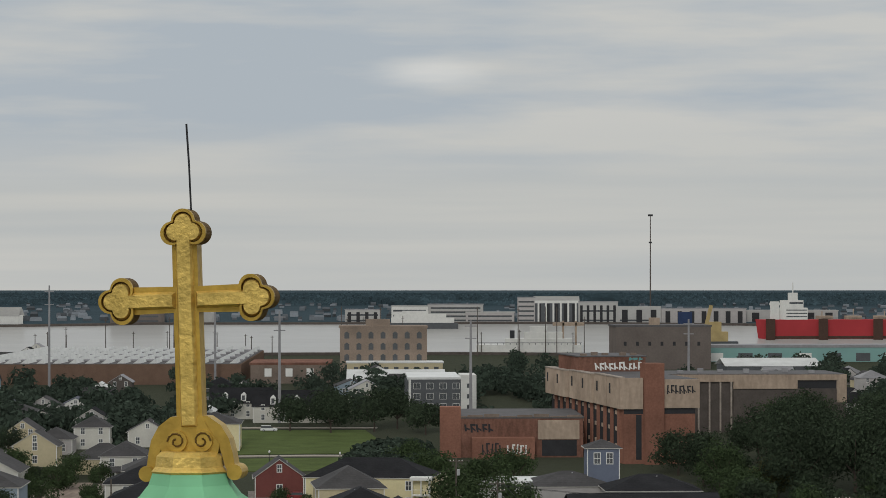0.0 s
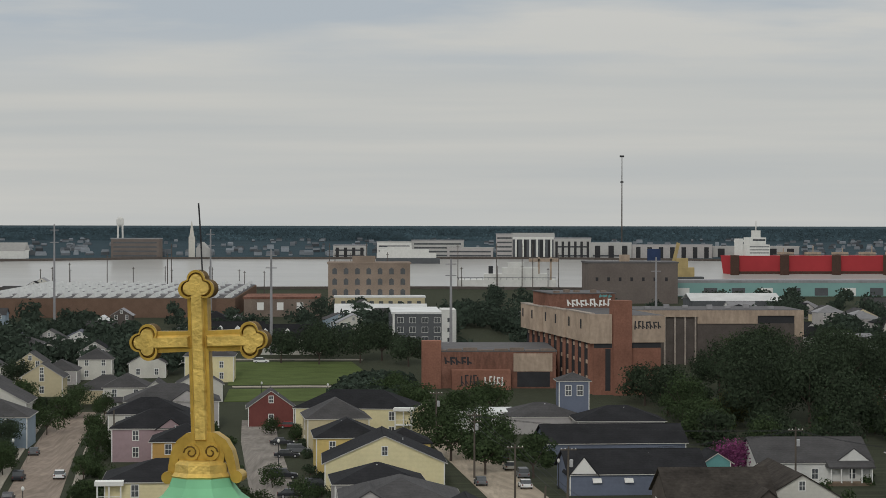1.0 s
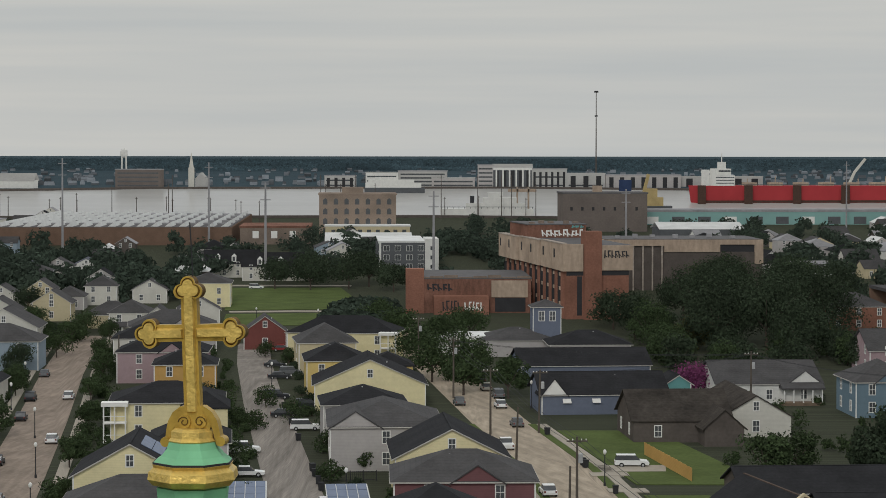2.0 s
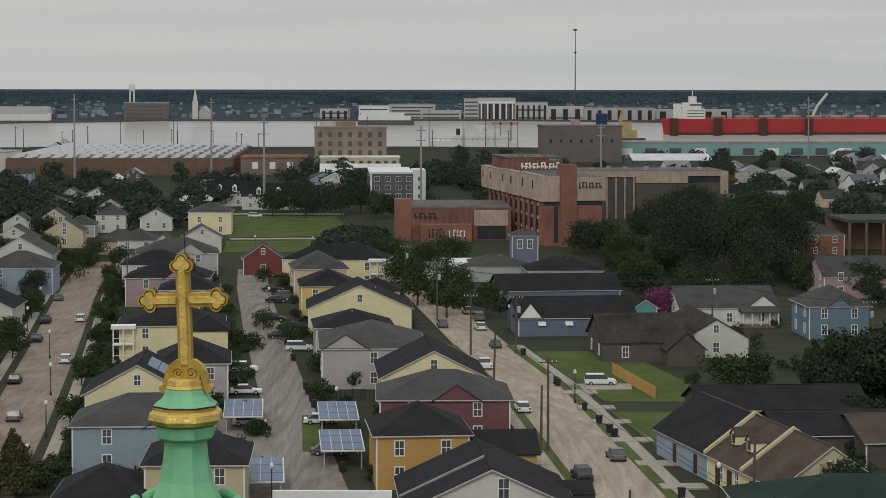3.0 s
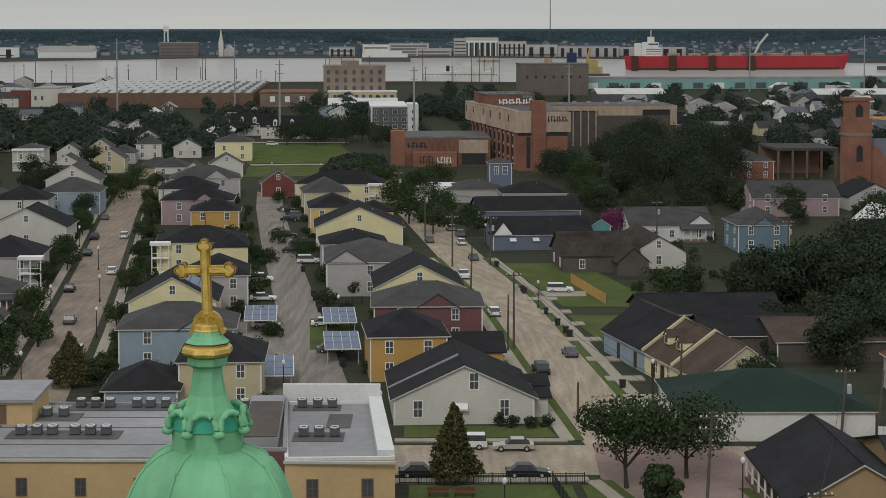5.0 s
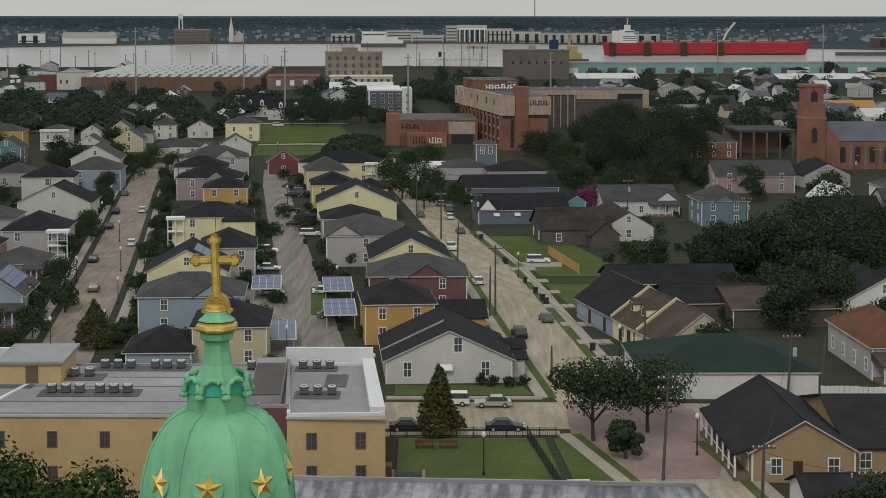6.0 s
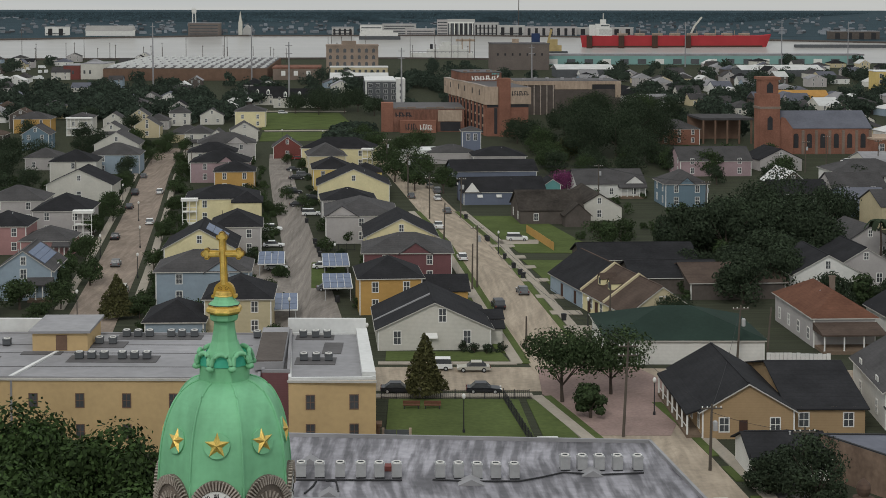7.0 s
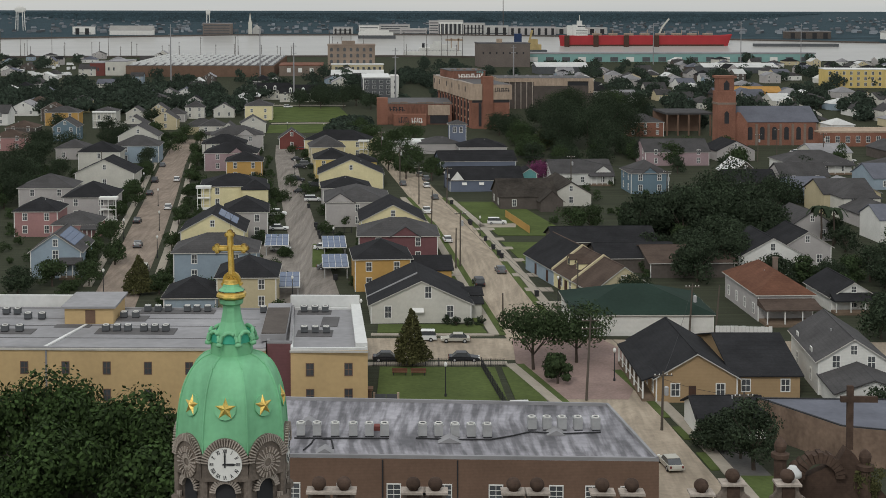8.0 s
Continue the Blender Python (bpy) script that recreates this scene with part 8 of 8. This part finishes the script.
for x, y in ((16.0, 154.2), (18.0, 153.6), (20.2, 154.8), (14.4, 155)):
    tree(x, y, 1.8, 1.1, 420, 0.18, "leafdark", "clipped dark round bush", 0.0, name="bush", group="bushes", trunk=0.02)
random.seed(3)
for k in range(26):
    side = random.choice((0, 1, 2))
    if side == 0:
        y = random.uniform(190, 300); x = 18.2 + (190 - y) * 0.108 - 5.2
    elif side == 1:
        y = random.uniform(160, 300); x = 24.7 + (189 - y) * 0.108 + 5.6
    else:
        y = random.uniform(190, 330); x = -6.2 - (y - 190) * 0.135
    b = thing("waste_bin", x, y, 0.15, random.uniform(0, 40), "dark wheeled waste bin", "bin", "waste bins")
    part("body", ([(-0.28, -0.3, 0), (0.28, -0.3, 0), (0.28, 0.3, 0), (-0.28, 0.3, 0), (-0.34, -0.36, 1.0), (0.34, -0.36, 1.0), (0.34, 0.36, 1.0), (-0.34, 0.36, 1.0)], box(0, 1, 0, 1, 0, 1)[1]), C["dark"], b)
    part("lid", box(-0.37, 0.37, -0.4, 0.38, 1.0, 1.08), C["dark"], b)
single("paddling_pool", lathe([(1.9, 0), (2.0, 0.5), (1.9, 0.55), (1.7, 0.4)], 18), mat("bright_blue_plastic", (0.02, 0.22, 0.55), 0.4), 65.5, 208, 0.1, 0, "bright blue round plastic pool in a yard", "pool")
# driveways and paths across the verge
for y in (170, 182, 196, 212, 226, 238, 252):
    x = 24.7 + (189 - y) * 0.1 + 5.2
    single("driveway", prism([(x - 0.6, y), (x + 4.6, y + 0.4), (x + 4.4, y + 3.4), (x - 0.8, y + 3)], -0.3, 0.19), C["walk"], label="concrete driveway across the verge", category="driveway", kind="structure")
for y in (196, 214, 232, 262):
    x = 18.2 + (190 - y) * 0.108
    single("driveway", prism([(x - 4.6, y), (x + 0.6, y + 0.4), (x + 0.4, y + 2.4), (x - 4.8, y + 2)], -0.3, 0.19), C["walk"], label="short concrete drive beside a house", category="driveway", kind="structure")
single("driveway", prism([(-22, 168), (-6, 168), (-11, 232), (-26, 232)], -0.3, 0.03), C["lot"], label="concrete parking court behind houses", category="driveway", kind="structure")
single("driveway", prism([(24, 262), (34, 262.4), (33.5, 256.5), (25, 256)], -0.3, 0.16), C["walk"], label="concrete parking pad in the lot", category="driveway", kind="structure")

# ---- more trees among the roofs ----
random.seed(17)
for k in range(120):
    zone = k % 4
    if zone == 0:
        y = random.uniform(260, 420)
        x = -0.30 * y - random.uniform(15, 90)
    elif zone == 1:
        y = random.uniform(180, 420)
        x = -8 - (y - 190) * 0.122 - random.choice((13.5, 14.5, -4.6, -5.2)) + random.uniform(-0.8, 0.8)
    elif zone == 2:
        y = random.uniform(190, 420)
        x = 80 + random.uniform(0, 0.35) * y
    else:
        y = random.uniform(200, 262)
        x = random.uniform(58, 82)
    big = zone != 1
    tree(x, y, random.uniform(5, 8.5) if big else random.uniform(1.8, 4), random.uniform(2.8, 4.6) if big else random.uniform(1.2, 2.1), 800 if big else 500, 0.42 if big else 0.24,
         random.choice(("leaf", "leafdark", "leafdark")), "green garden tree between the houses", 0.06, group="trees between houses")
for x, y, h in ((99, 229, 9), (103, 233, 8)):
    pm = thing("palm_tree", x, y, 0, 0, "palm with drooping dark fronds", "tree", "trees")
    part("trunk", tube([(0, 0, -0.2), (0.2, 0, h * 0.5), (0, 0, h)], 0.25, 7, 0.18), C["bark"], pm)
    for k in range(16):
        a = k * 0.3927 * 2.6
        tip = 3.2
        pts = [(math.cos(a) * tip * q, math.sin(a) * tip * q, h + 1.1 * math.sin(q * 2.6) - 1.9 * q * q) for q in (0, 0.3, 0.6, 0.85, 1.0)]
        v, f = [], []
        for i, p in enumerate(pts):
            w = 0.5 * math.sin(0.4 + 2.5 * i / 4)
            v += [(p[0] - math.sin(a) * w, p[1] + math.cos(a) * w, p[2] - 0.15), (p[0], p[1], p[2]), (p[0] + math.sin(a) * w, p[1] - math.cos(a) * w, p[2] - 0.15)]
        for i in range(4):
            f += [(3 * i, 3 * i + 1, 3 * i + 4, 3 * i + 3), (3 * i + 1, 3 * i + 2, 3 * i + 5, 3 * i + 4)]
        part("frond", (v, f), C["leafdark"], pm)

# ivy over the row cottage's gable
r3 = np.random.default_rng(12)
iv, ifc = crown_shape(r3, 4.2, 4.2, 1500, 0.24, 0.0)
part("ivy", (iv * (1.0, 0.12, 0.8) + (1.5, -0.45, 2.9), ifc), C["leafdark"], row, "dark ivy over the gable end")

# low garden planting in the yards
random.seed(77)
gs = []
for k in range(420):
    y = random.uniform(160, 430)
    c = left_mid(y)
    x = random.choice((c + random.uniform(7, 11), c + random.uniform(27, 33), c - random.uniform(8, 11), c - random.uniform(24, 60), c + random.uniform(48, 53), c - random.uniform(18, 46), c + random.uniform(9, 31), c + random.uniform(88, 140)))
    v, f = crown_shape(r3, random.uniform(1.2, 3.6), random.uniform(0.9, 2.2), 420, 0.2, 0.0)
    gs.append((v + (x, y - 300, 0), f))
single("garden_planting", join(*gs), C["leaf"], 0, 300, label="low green garden planting between the houses", category="plants", kind="stuff")
